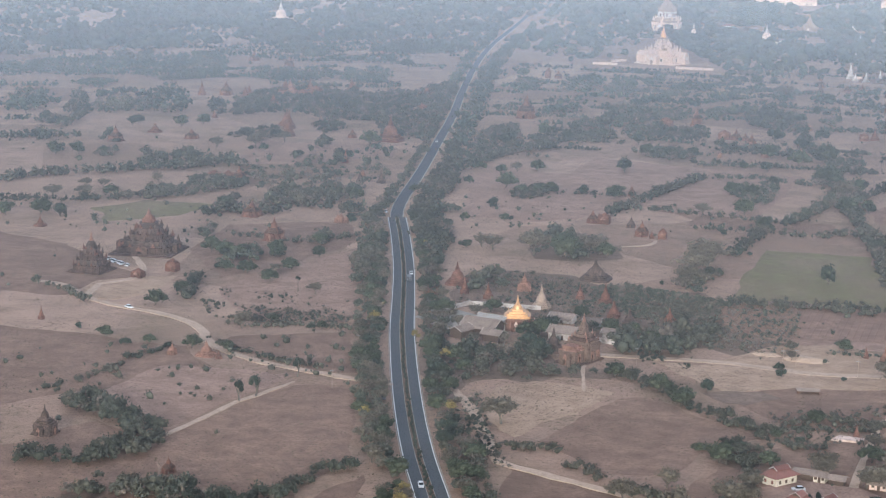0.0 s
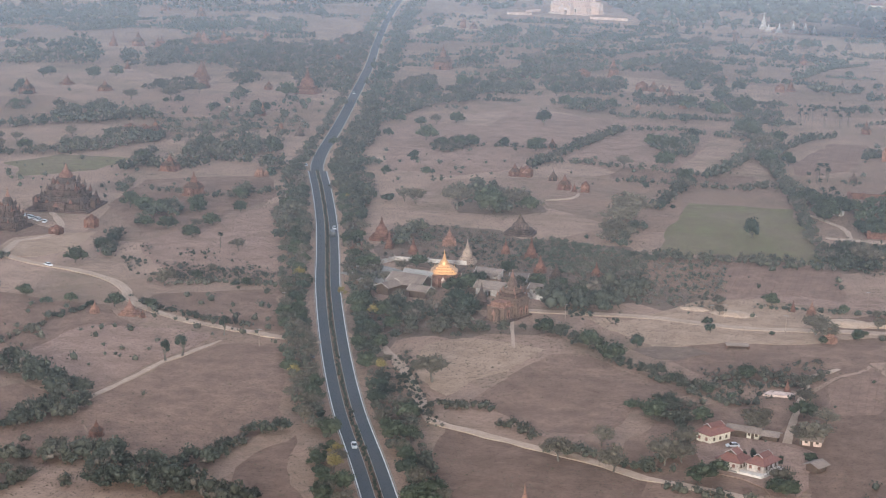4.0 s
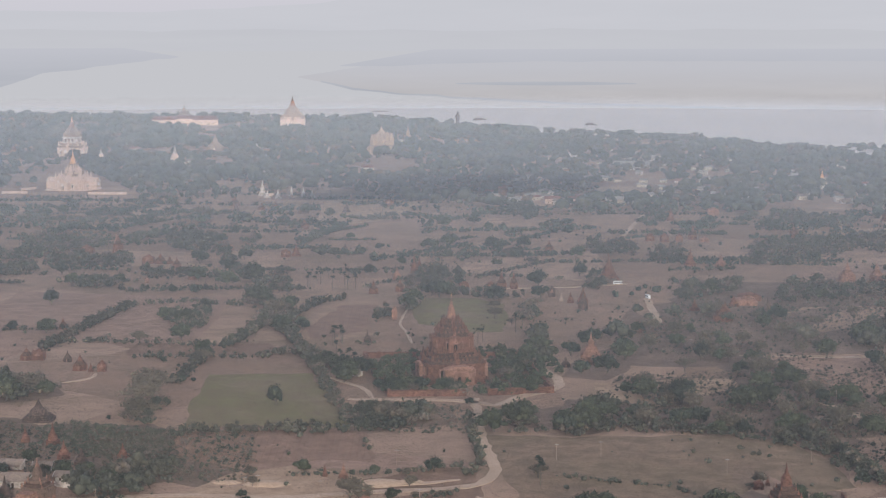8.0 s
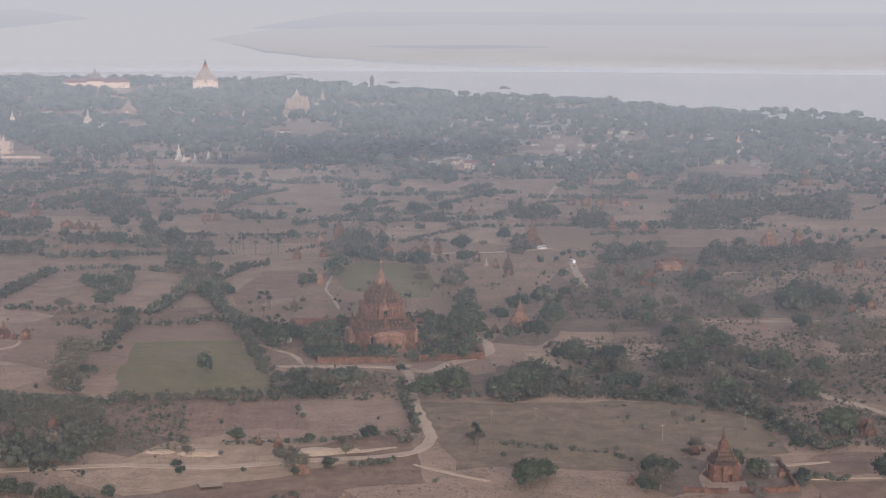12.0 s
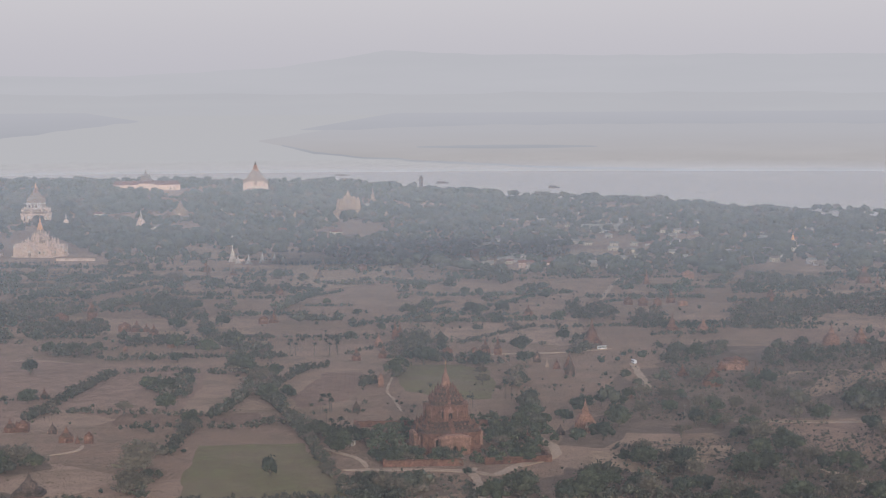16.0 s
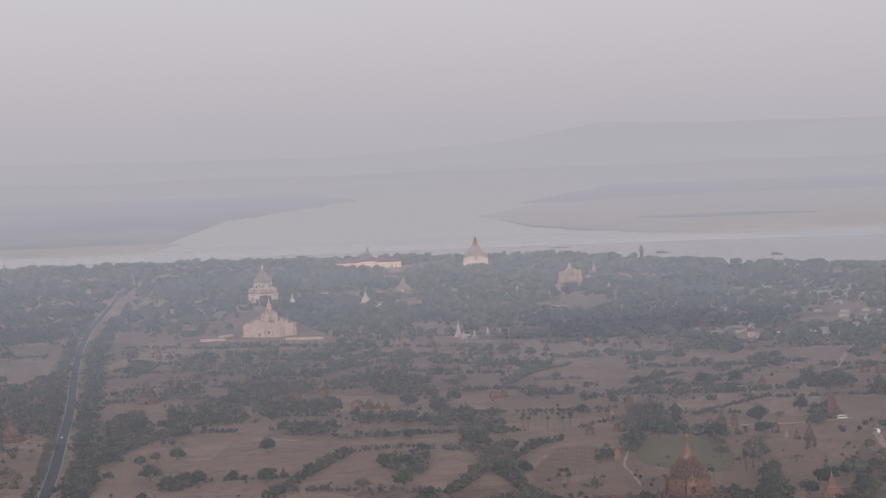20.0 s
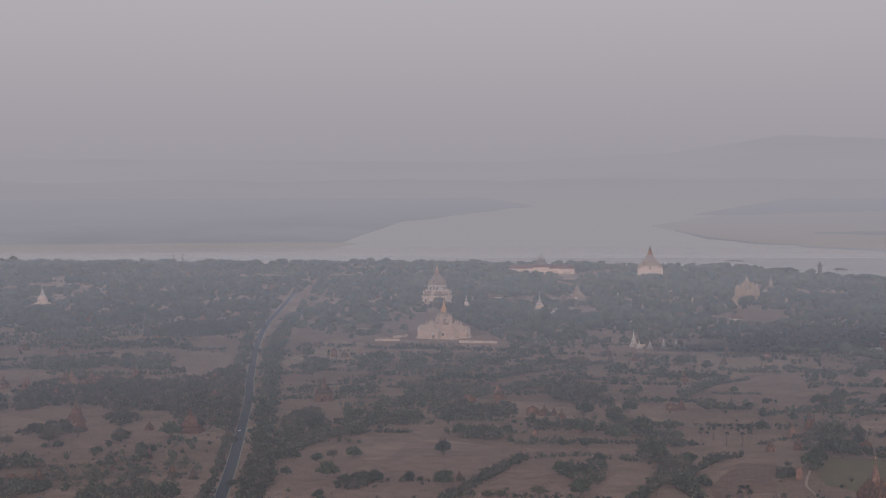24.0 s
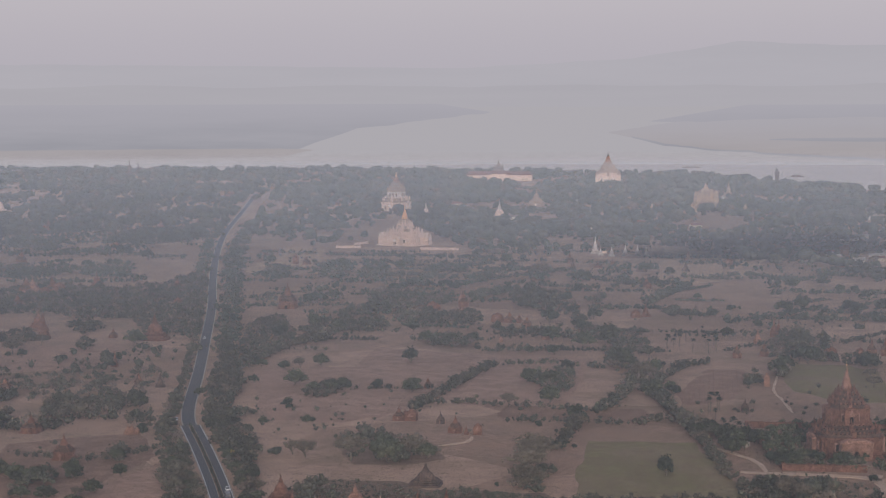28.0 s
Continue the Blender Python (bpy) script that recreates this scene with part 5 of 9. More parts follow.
def furrows(P):
    """Low ridges of turned soil over a ploughed plot."""
    s = Shape()
    poly = [(p.x, p.y) for p in P]
    A = np.array(poly)
    (x0, y0), (x1, y1) = A.min(0), A.max(0)
    for x in np.arange(x0, x1, 3.0):
        ys = np.arange(y0, y1, 4.0)
        ins = inside(poly, np.full(len(ys), x), ys)
        ys = ys[ins]
        if len(ys) > 2:
            s.prism([(-0.5, 0), (0, 0.28), (0.5, 0)], ys.min() + 2, ys.max() - 2, (x, 0, 0.05))
    solid("furrows", s, FIELDS["plough"], "low ridges of ploughed soil", "furrows", "stuff")

# ---- the plain, the river and the far side ----
g = Shape()
g.v = [(-4900, -1500, 0), (4900, -1500, 0), (4900, 5600, 0), (-4900, 5600, 0), (-4900, -1500, -6), (4900, -1500, -6), (4900, 5600, -6), (-4900, 5600, -6)]
g.f = [(0, 1, 2, 3), (7, 6, 5, 4), (0, 4, 5, 1), (1, 5, 6, 2), (2, 6, 7, 3), (3, 7, 4, 0)]
solid("ground", g, SOIL, "dry pinkish-brown plain with faded field patches", "ground", "structure")


def flat_sheet(name, pts, z, mat, label, category):
    s = Shape()
    n = len(pts)
    s.v = [(x, y, -3.0) for x, y in pts] + [(x, y, z) for x, y in pts]
    s.f = [(i, (i + 1) % n, n + (i + 1) % n, n + i) for i in range(n)] + [tuple(range(n, 2 * n)), tuple(range(n - 1, -1, -1))]
    return solid(name, s, mat, label, category, "structure")


BANK = [(-4800, 4000), (-3200, 4150), (-1900, 4300), (-1300, 4360), (-1000, 4400), (-430, 4230), (50, 3790), (470, 3330), (700, 2760), (950, 2300), (1500, 1700), (4800, 900)]
flat_sheet("water", BANK + [(4800, 5500), (-4800, 5500)], 0.15, WATER, "wide pale silty river under haze", "river")

# far tones have the haze mixed in; these sheets glow instead of being lit
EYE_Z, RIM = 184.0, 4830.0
# low water is tinted warmer, to cancel the haze sheets in front of it
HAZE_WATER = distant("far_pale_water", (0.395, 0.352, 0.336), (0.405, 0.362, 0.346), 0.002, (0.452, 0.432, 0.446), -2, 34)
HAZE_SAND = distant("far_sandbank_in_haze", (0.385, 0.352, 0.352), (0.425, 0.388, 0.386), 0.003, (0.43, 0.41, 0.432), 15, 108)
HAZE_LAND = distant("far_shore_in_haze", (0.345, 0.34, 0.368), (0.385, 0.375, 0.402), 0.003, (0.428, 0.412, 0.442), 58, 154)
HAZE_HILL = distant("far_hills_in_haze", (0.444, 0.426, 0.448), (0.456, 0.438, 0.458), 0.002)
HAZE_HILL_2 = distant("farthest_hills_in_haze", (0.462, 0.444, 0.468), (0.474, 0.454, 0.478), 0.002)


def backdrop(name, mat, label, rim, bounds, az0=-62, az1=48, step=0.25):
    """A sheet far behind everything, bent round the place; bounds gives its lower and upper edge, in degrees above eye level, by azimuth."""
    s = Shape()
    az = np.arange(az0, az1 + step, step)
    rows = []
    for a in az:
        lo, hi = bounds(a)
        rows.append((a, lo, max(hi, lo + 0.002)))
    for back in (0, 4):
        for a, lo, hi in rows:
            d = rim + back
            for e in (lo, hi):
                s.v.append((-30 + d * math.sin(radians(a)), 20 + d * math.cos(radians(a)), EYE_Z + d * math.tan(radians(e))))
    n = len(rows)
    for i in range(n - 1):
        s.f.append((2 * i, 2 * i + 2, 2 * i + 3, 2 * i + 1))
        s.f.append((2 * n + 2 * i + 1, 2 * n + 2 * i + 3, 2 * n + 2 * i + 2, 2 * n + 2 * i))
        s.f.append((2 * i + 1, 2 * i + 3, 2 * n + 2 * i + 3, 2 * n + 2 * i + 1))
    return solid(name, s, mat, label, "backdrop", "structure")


def wob(a, f, amp, seed):
    return amp * noise.noise((a * f, seed, 0.0)) + 0.5 * amp * noise.noise((a * f * 2.7, seed + 5, 0.0))


def along(a, *knots):
    return float(np.interp(a, [k[0] for k in knots], [k[1] for k in knots]))


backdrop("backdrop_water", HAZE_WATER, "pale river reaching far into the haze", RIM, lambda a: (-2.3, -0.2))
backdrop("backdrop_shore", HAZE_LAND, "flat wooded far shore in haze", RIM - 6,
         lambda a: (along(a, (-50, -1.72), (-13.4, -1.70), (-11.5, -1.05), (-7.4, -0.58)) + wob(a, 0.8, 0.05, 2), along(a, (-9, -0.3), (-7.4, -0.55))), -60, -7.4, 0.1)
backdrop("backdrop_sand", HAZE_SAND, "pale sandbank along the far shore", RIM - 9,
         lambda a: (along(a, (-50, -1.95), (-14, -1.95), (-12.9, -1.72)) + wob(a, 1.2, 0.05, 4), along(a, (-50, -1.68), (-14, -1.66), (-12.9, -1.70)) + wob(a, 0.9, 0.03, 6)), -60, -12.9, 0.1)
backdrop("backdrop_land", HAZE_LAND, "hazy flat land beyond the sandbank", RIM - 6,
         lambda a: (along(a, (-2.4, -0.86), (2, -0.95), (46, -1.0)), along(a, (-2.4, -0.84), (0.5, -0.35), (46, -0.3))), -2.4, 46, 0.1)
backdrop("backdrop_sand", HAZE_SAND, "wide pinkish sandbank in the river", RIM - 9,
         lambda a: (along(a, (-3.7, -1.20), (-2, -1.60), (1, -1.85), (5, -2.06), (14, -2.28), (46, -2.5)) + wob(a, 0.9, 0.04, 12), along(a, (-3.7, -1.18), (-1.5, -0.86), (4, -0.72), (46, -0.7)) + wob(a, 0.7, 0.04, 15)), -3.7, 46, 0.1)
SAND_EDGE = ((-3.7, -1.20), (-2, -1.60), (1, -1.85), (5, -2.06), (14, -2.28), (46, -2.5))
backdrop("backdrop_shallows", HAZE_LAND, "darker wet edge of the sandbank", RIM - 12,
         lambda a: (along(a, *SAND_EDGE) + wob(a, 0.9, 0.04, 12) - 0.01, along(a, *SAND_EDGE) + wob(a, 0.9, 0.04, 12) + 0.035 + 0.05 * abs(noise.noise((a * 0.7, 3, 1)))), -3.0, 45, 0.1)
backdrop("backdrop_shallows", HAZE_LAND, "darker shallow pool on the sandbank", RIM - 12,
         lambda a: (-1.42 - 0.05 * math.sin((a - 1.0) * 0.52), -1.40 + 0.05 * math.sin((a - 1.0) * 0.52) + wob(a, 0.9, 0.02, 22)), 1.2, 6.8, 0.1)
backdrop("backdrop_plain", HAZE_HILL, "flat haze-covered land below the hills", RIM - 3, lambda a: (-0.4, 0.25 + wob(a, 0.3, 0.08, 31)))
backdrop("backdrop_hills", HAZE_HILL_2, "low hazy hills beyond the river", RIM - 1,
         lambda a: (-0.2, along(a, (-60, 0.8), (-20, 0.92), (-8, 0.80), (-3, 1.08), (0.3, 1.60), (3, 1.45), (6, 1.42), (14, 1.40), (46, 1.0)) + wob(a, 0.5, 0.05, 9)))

# a low islet in the river
islet = Shape().loft(circle(28), [((27, 14), 0.1), ((25, 12), 1.6), ((12, 5), 2.4), ((0.5, 0.4), 2.6)])
solid("islet", islet, FIELDS["litter"], "low dark islet lying in the pale river", "islet", "structure").matrix_basis = pose(-125, 4640, 0, 0, 0, -34)

# where buildings stand, no scrub grows
CLEAR += [(-205, 889, 13), (-266, 850, 10), (-256, 830, 5), (-242, 823, 5), (-231, 848, 7), (-213, 813, 8), (-201, 840, 5), (-187, 833, 6), (-177, 807, 6), (-151, 807, 5), (-167, 795, 6), (-266, 818, 4)]
CLEAR += [(-271, 819, 4), (-186, 732, 8), (-52, 647, 4), (-429, 854, 25), (-436, 801, 15), (-417, 802, 7), (-409, 824, 7), (-397, 926, 10), (-441, 995, 11), (-384, 995, 4), (-381, 996, 4), (-488, 1372, 17)]
CLEAR += [(-680, 1273, 11), (-635, 1315, 10), (-679, 1338, 10), (-573, 1365, 9), (-699, 1670, 12), (-754, 1639, 11), (-774, 1626, 7), (-657, 1736, 9), (-526, 1124, 9), (-514, 1120, 8), (-437, 1173, 6), (-485, 1268, 6)]
CLEAR += [(-681, 1456, 6), (-331, 666, 5), (-317, 669, 8), (-310, 666, 4), (-320, 545, 8), (-260, 520, 5), (-184, 519, 3), (-324, 581, 5), (-413, 702, 4), (-536, 912, 7), (-115, 500, 4), (-244, 1062, 6)]
CLEAR += [(-52, 767, 4), (-60, 771, 4), (-42, 725, 6), (-247, 1058, 7), (-240, 1058, 8), (-222, 1051, 6), (-210, 1025, 8), (-197, 1020, 6), (-203, 1019, 4), (-248, 1172, 6), (-234, 1512, 9), (-244, 1513, 10)]
CLEAR += [(-226, 1510, 6), (-217, 1485, 7), (-195, 1411, 7), (-167, 1403, 7), (-227, 1391, 5), (-300, 1551, 5), (-281, 1571, 6), (-187, 1610, 7), (-54, 1331, 7), (-35, 1342, 7), (-38, 1405, 7), (-25, 1448, 6)]
CLEAR += [(-21, 1466, 6), (-134, 1555, 8), (-37, 1207, 5), (-52, 1113, 6), (12, 1351, 8), (40, 1355, 8), (49, 1354, 6), (32, 1355, 6), (74, 1312, 6), (79, 1288, 4), (91, 1249, 7), (124, 1403, 13)]
CLEAR += [(62, 1029, 6), (77, 1039, 12), (118, 1161, 4), (199, 1488, 9), (221, 1469, 9), (230, 1684, 8), (189, 1672, 8), (201, 1662, 8), (214, 1661, 7), (237, 1661, 9), (315, 1648, 7), (304, 1389, 12)]
CLEAR += [(326, 1387, 10), (453, 1850, 13), (178, 1198, 11), (205, 1270, 15), (166, 1241, 8), (214, 1222, 4), (92, 1599, 8), (285, 1916, 12), (233, 1856, 7), (-99, 1955, 8), (-144, 1946, 11), (-85, 1585, 8)]
CLEAR += [(-131, 1783, 6), (123, 710, 12), (201, 777, 7), (202, 789, 6), (319, 1248, 8), (338, 1265, 6), (297, 1098, 6), (283, 1090, 5), (85, 700, 4), (152, 674, 3), (216, 1243, 5), (453, 1800, 6)]
CLEAR += [(331, 1724, 8), (665, 2229, 6), (118, 1150, 4), (119, 747, 5), (124, 753, 3), (146, 708, 4), (86, 705, 3), (-1160, 2730, 24), (-592, 1412, 9), (-703, 1668, 12), (-694, 1709, 9), (-735, 1651, 8)]
CLEAR += [(-683, 1696, 10), (-660, 1735, 8), (-538, 1600, 7), (-435, 1586, 14), (-508, 1125, 9), (-443, 1000, 7), (-386, 995, 5), (-431, 1152, 6), (-417, 1155, 6), (-474, 1236, 5), (-1398, 4102, 12), (-1378, 4105, 10)]
CLEAR += [(-964, 2421, 10), (-1323, 3758, 18), (-932, 3244, 17), (-835, 1990, 10), (-972, 3233, 11), (-521, 1988, 7), (-291, 1641, 6), (-305, 1588, 7), (-217, 1963, 7), (-201, 2129, 7), (-181, 2103, 6), (-168, 2134, 6)]
CLEAR += [(-153, 2108, 7), (-144, 2139, 6), (-378, 2681, 19), (-353, 2982, 24), (-166, 2922, 10), (-248, 2715, 6), (-494, 2732, 13), (-44, 3371, 11), (-22, 2916, 14), (374, 2257, 6), (-234, 3437, 6), (-161, 3574, 6)]
CLEAR += [(-158, 3846, 6), (444, 2401, 10)]
CLEAR += [(-560, 3895, 30), (-524, 3880, 30), (-488, 3885, 30), (-524, 3838, 18), (-566, 2850, 26), (-580, 2835, 20), (-380, 2720, 14), (-53, 1012, 8), (-57, 1003, 7)]
# nor on the tarred road
ROAD = ((-152, 482), (-169, 521), (-194, 577), (-222, 647), (-255, 736), (-282, 815), (-305, 881), (-334, 959), (-360, 1026))
FAR_ROAD = ((-360, 1026), (-366, 1043), (-380, 1093), (-409, 1214), (-451, 1381), (-502, 1581), (-560, 1793), (-643, 2110), (-721, 2439), (-803, 2838), (-915, 3373))
for pts, gap, room in ((ROAD, 9, 9.5), (FAR_ROAD, 10, 6.5)):
    CLEAR += [(p.x, p.y, room) for p in smooth_line(pts, gap)[0]]
# the great temples
great_brick_temple(-3, 995, 11)
white_gilt_temple(-447, 2265, -13)
tall_pale_temple(-566, 2890, -13, 40, 63, STUCCO, "tall grey-white storeyed temple with a stepped brown roof")
broad_temple(-284, 3790, 4, 50, 66, "broad white temple near the river with a brown stepped roof")
pinnacled_temple(-83, 2940, 10, 38, 46, "tan-coloured temple with many pinnacles rising over the woods")
golden_pagoda(-212, 768, 12)
hall_temple(-172, 719, -18).scale = (0.86, 0.86, 0.94)
CLEAR += [(-3, 995, 23), (-447, 2265, 36), (-452, 2215, 26), (-566, 2890, 34), (-284, 3790, 38), (-284, 3745, 30), (-83, 2940, 26), (-210, 768, 22), (-172, 709, 15)]
# temples and stupas beside the gilded pagoda
bell_stupa(-205, 889, 7.5, 10.9, BRICK_DARK)
bell_stupa(-266, 850, 5.4, 11.8)
cone_stupa(-256, 830, 1.9, 9.6)
cone_stupa(-242, 823, 2.1, 8.7)
brick_temple(-231, 848, 6.6, 9.5, BRICK_PALE)
bell_stupa(-213, 813, 4.2, 11.7, TAN)
cone_stupa(-201, 840, 1.9, 7.7)
cone_stupa(-187, 833, 2.8, 11.1)
cone_stupa(-177, 807, 2.7, 8.4)
cone_stupa(-151, 807, 2.3, 7.0)
cone_stupa(-167, 795, 2.9, 7.7, BRICK_DARK)
cone_stupa(-266, 818, 1.2, 5.5)
cone_stupa(-271, 819, 1.1, 5.5)
bell_stupa(-186, 732, 4.0, 10.8, BRICK_DARK)
cone_stupa(-52, 647, 1.2, 5.3)
# temples left of the road
stepped_temple(-444, 867, 32, 23.7, turn=8)
stepped_temple(-446, 808, 17.3, 20.4, bell=True)
ruin(-417, 802, 6.1, 4.8)
ruin(-409, 824, 6.2, 6.6)
brick_temple(-397, 926, 11.2, 13.6)
brick_temple(-441, 995, 11.4, 10.2)
ruin(-384, 995, 3.3, 5.4, BRICK_PALE)
ruin(-381, 996, 2.3, 4.0, BRICK_PALE)
bell_stupa(-488, 1372, 9.8, 20.9)
brick_temple(-680, 1273, 11.4, 13.3)
brick_temple(-635, 1315, 10.7, 8.6)
bell_stupa(-679, 1338, 5.0, 8.3)
bell_stupa(-573, 1365, 4.5, 20.3)
brick_temple(-699, 1670, 13.3, 16.3, BRICK_PALE)
brick_temple(-754, 1639, 12.1, 15.0)
cone_stupa(-774, 1626, 3.3, 15.0)
brick_temple(-657, 1736, 9.1, 10.4)
ruin(-526, 1124, 9.9, 5.8)
ruin(-514, 1120, 8.3, 6.9)
bell_stupa(-437, 1173, 2.7, 6.7)
bell_stupa(-485, 1268, 2.9, 6.4)
bell_stupa(-681, 1456, 2.5, 8.5)
brick_temple(-331, 666, 3.7, 5.4, BRICK_PALE)
bell_stupa(-317, 669, 3.9, 6.8, BRICK_PALE)
brick_temple(-310, 666, 2.3, 3.5)
brick_temple(-320, 545, 8.2, 10.7, BRICK_DARK)
brick_temple(-260, 520, 4.4, 5.8)
cone_stupa(-184, 519, 0.6, 4.5, BRICK_PALE)
bell_stupa(-324, 581, 2.1, 6.3, BRICK_DARK)
cone_stupa(-413, 702, 1.2, 6.3)
bell_stupa(-536, 912, 3.2, 6.5)
cone_stupa(-115, 500, 1.2, 7.9, BRICK_PALE)
brick_temple(-244, 1062, 5.4, 6.2)
# temples across the middle plain
brick_temple(-52, 767, 3.3, 7.7, BRICK_PALE)
cone_stupa(-60, 771, 1.1, 5.6)
brick_temple(-42, 725, 5.8, 8.2, BRICK_PALE)
brick_temple(-247, 1058, 7.1, 8.6)
ruin(-240, 1058, 7.8, 6.6)
brick_temple(-222, 1051, 5.2, 6.9, BRICK_DARK)
brick_temple(-210, 1025, 8.2, 9.6)
ruin(-197, 1020, 5.0, 6.4)
cone_stupa(-203, 1019, 1.3, 5.4)
brick_temple(-248, 1172, 5.0, 8.0)
brick_temple(-234, 1512, 9.3, 9.4)
ruin(-244, 1513, 10.2, 7.5)
brick_temple(-226, 1510, 5.6, 7.5)
brick_temple(-217, 1485, 7.3, 9.7)
brick_temple(-195, 1411, 6.9, 8.8, BRICK_PALE)
bell_stupa(-167, 1403, 3.0, 9.6, BRICK_PALE)
ruin(-227, 1391, 3.4, 4.3, BRICK_PALE)
cone_stupa(-300, 1551, 1.9, 8.7)
ruin(-281, 1571, 4.8, 6.3)
ruin(-187, 1610, 6.9, 5.5, BRICK_PALE)
brick_temple(-54, 1331, 6.5, 10.8)
brick_temple(-35, 1342, 6.6, 10.9)
brick_temple(-38, 1405, 6.0, 12.3, BRICK_PALE)
cone_stupa(-25, 1448, 2.7, 15.8)
bell_stupa(-21, 1466, 2.7, 11.9)
ruin(-134, 1555, 8.6, 6.8)
ruin(-37, 1207, 4.1, 9.0, BRICK_PALE)
brick_temple(-52, 1113, 4.8, 8.3, BRICK_DARK)
ruin(12, 1351, 8.3, 6.3)
brick_temple(40, 1355, 7.5, 14.0)
brick_temple(49, 1354, 5.8, 14.8)
ruin(32, 1355, 5.8, 5.5)
ruin(74, 1312, 5.7, 7.8, BRICK_DARK)
cone_stupa(79, 1288, 1.4, 6.9, TAN)
brick_temple(91, 1249, 6.9, 14.1, BRICK_DARK)
bell_stupa(124, 1403, 7.3, 21.0)
brick_temple(62, 1029, 5.1, 6.4, BRICK_DARK)
brick_temple(77, 1039, 12.8, 18.8, BRICK_PALE, TAN, label="pinkish-tan stupa temple on a terraced base with pinnacles")
cone_stupa(118, 1161, 1.3, 6.2, BRICK_PALE)
bell_stupa(199, 1488, 4.6, 14.9)
brick_temple(221, 1469, 9.1, 13.3, BRICK_PALE)
brick_temple(230, 1684, 8.3, 14.2)
ruin(189, 1672, 8.2, 6.8)
ruin(201, 1662, 8.2, 8.3)
ruin(214, 1661, 7.2, 7.3)
ruin(237, 1661, 9.2, 5.2, BRICK_PALE)
bell_stupa(315, 1648, 3.6, 14.4)
brick_temple(304, 1389, 12.8, 16.5, BRICK_PALE)
brick_temple(326, 1387, 11.1, 16.5, BRICK_PALE)
brick_temple(453, 1850, 14.8, 20.8)
brick_temple(178, 1198, 12.5, 11.2)
ruin(205, 1270, 17.2, 5.6, BRICK_PALE)
bell_stupa(166, 1241, 3.8, 8.5)
cone_stupa(214, 1222, 1.5, 8.4)
brick_temple(92, 1599, 7.9, 10.0)
ruin(285, 1916, 13.0, 8.4, BRICK_PALE)
bell_stupa(233, 1856, 3.4, 15.7)
bell_stupa(-99, 1955, 4.2, 11.0, BRICK_DARK)
ruin(-144, 1946, 11.9, 7.3, BRICK_DARK)
bell_stupa(-85, 1585, 3.9, 8.9, BRICK_DARK)
ruin(-131, 1783, 5.5, 5.6)
brick_temple(123, 710, 13.6, 20.2, turn=8, label="dark red-brick temple with tiered terraces, turrets and a tall tower")
brick_temple(201, 777, 6.3, 9.8)
ruin(202, 789, 5.9, 4.7)
brick_temple(319, 1248, 7.8, 11.0)
cone_stupa(338, 1265, 2.6, 11.6)
ruin(297, 1098, 5.5, 6.6)
cone_stupa(283, 1090, 2.2, 6.5)
ruin(85, 700, 2.6, 4.0, BRICK_PALE)
cone_stupa(152, 674, 0.6, 3.6)
cone_stupa(216, 1243, 1.7, 9.8, BRICK_DARK)
cone_stupa(453, 1800, 2.5, 12.5)
brick_temple(331, 1724, 7.5, 9.2)
white_stupa(665, 2229, 2.8, 12.7)
cone_stupa(118, 1150, 1.4, 7.2)
ruin(119, 747, 4.6, 3.8)
cone_stupa(124, 753, 0.9, 4.3)
ruin(146, 708, 3.1, 4.0)
cone_stupa(86, 705, 0.9, 3.8)
# temples of the far plain
white_stupa(-1160, 2730, 14.8, 35.4, "white stupas in the old town")
bell_stupa(-592, 1412, 4.5, 16.7)
brick_temple(-703, 1668, 12.7, 15.0)
bell_stupa(-694, 1709, 4.9, 14.8)
bell_stupa(-735, 1651, 4.2, 10.7)
ruin(-683, 1696, 10.7, 8.2)
bell_stupa(-660, 1735, 3.8, 12.8)
ruin(-538, 1600, 7.0, 6.1)
brick_temple(-435, 1586, 16.6, 20.9)
brick_temple(-508, 1125, 9.2, 10.1)
brick_temple(-443, 1000, 6.9, 7.6)
brick_temple(-386, 995, 3.7, 6.3, BRICK_PALE)
bell_stupa(-431, 1152, 2.5, 9.1, BRICK_DARK)
bell_stupa(-417, 1155, 2.9, 9.1, BRICK_DARK)
bell_stupa(-474, 1236, 2.3, 11.0)
bell_stupa(-1398, 4102, 6.5, 37.0, BRICK_DARK)
bell_stupa(-1378, 4105, 5.2, 37.0, BRICK_DARK)
brick_temple(-964, 2421, 10.8, 19.5)
brick_temple(-1323, 3758, 21.4, 15.7)
brick_temple(-932, 3244, 20.3, 14.4)
brick_temple(-835, 1990, 10.1, 10.3)
brick_temple(-972, 3233, 12.2, 16.5)
ruin(-521, 1988, 6.2, 11.3)
brick_temple(-291, 1641, 5.0, 14.2, BRICK_PALE)
ruin(-305, 1588, 6.8, 5.9)
bell_stupa(-217, 1963, 3.2, 12.5, BRICK_AGED)
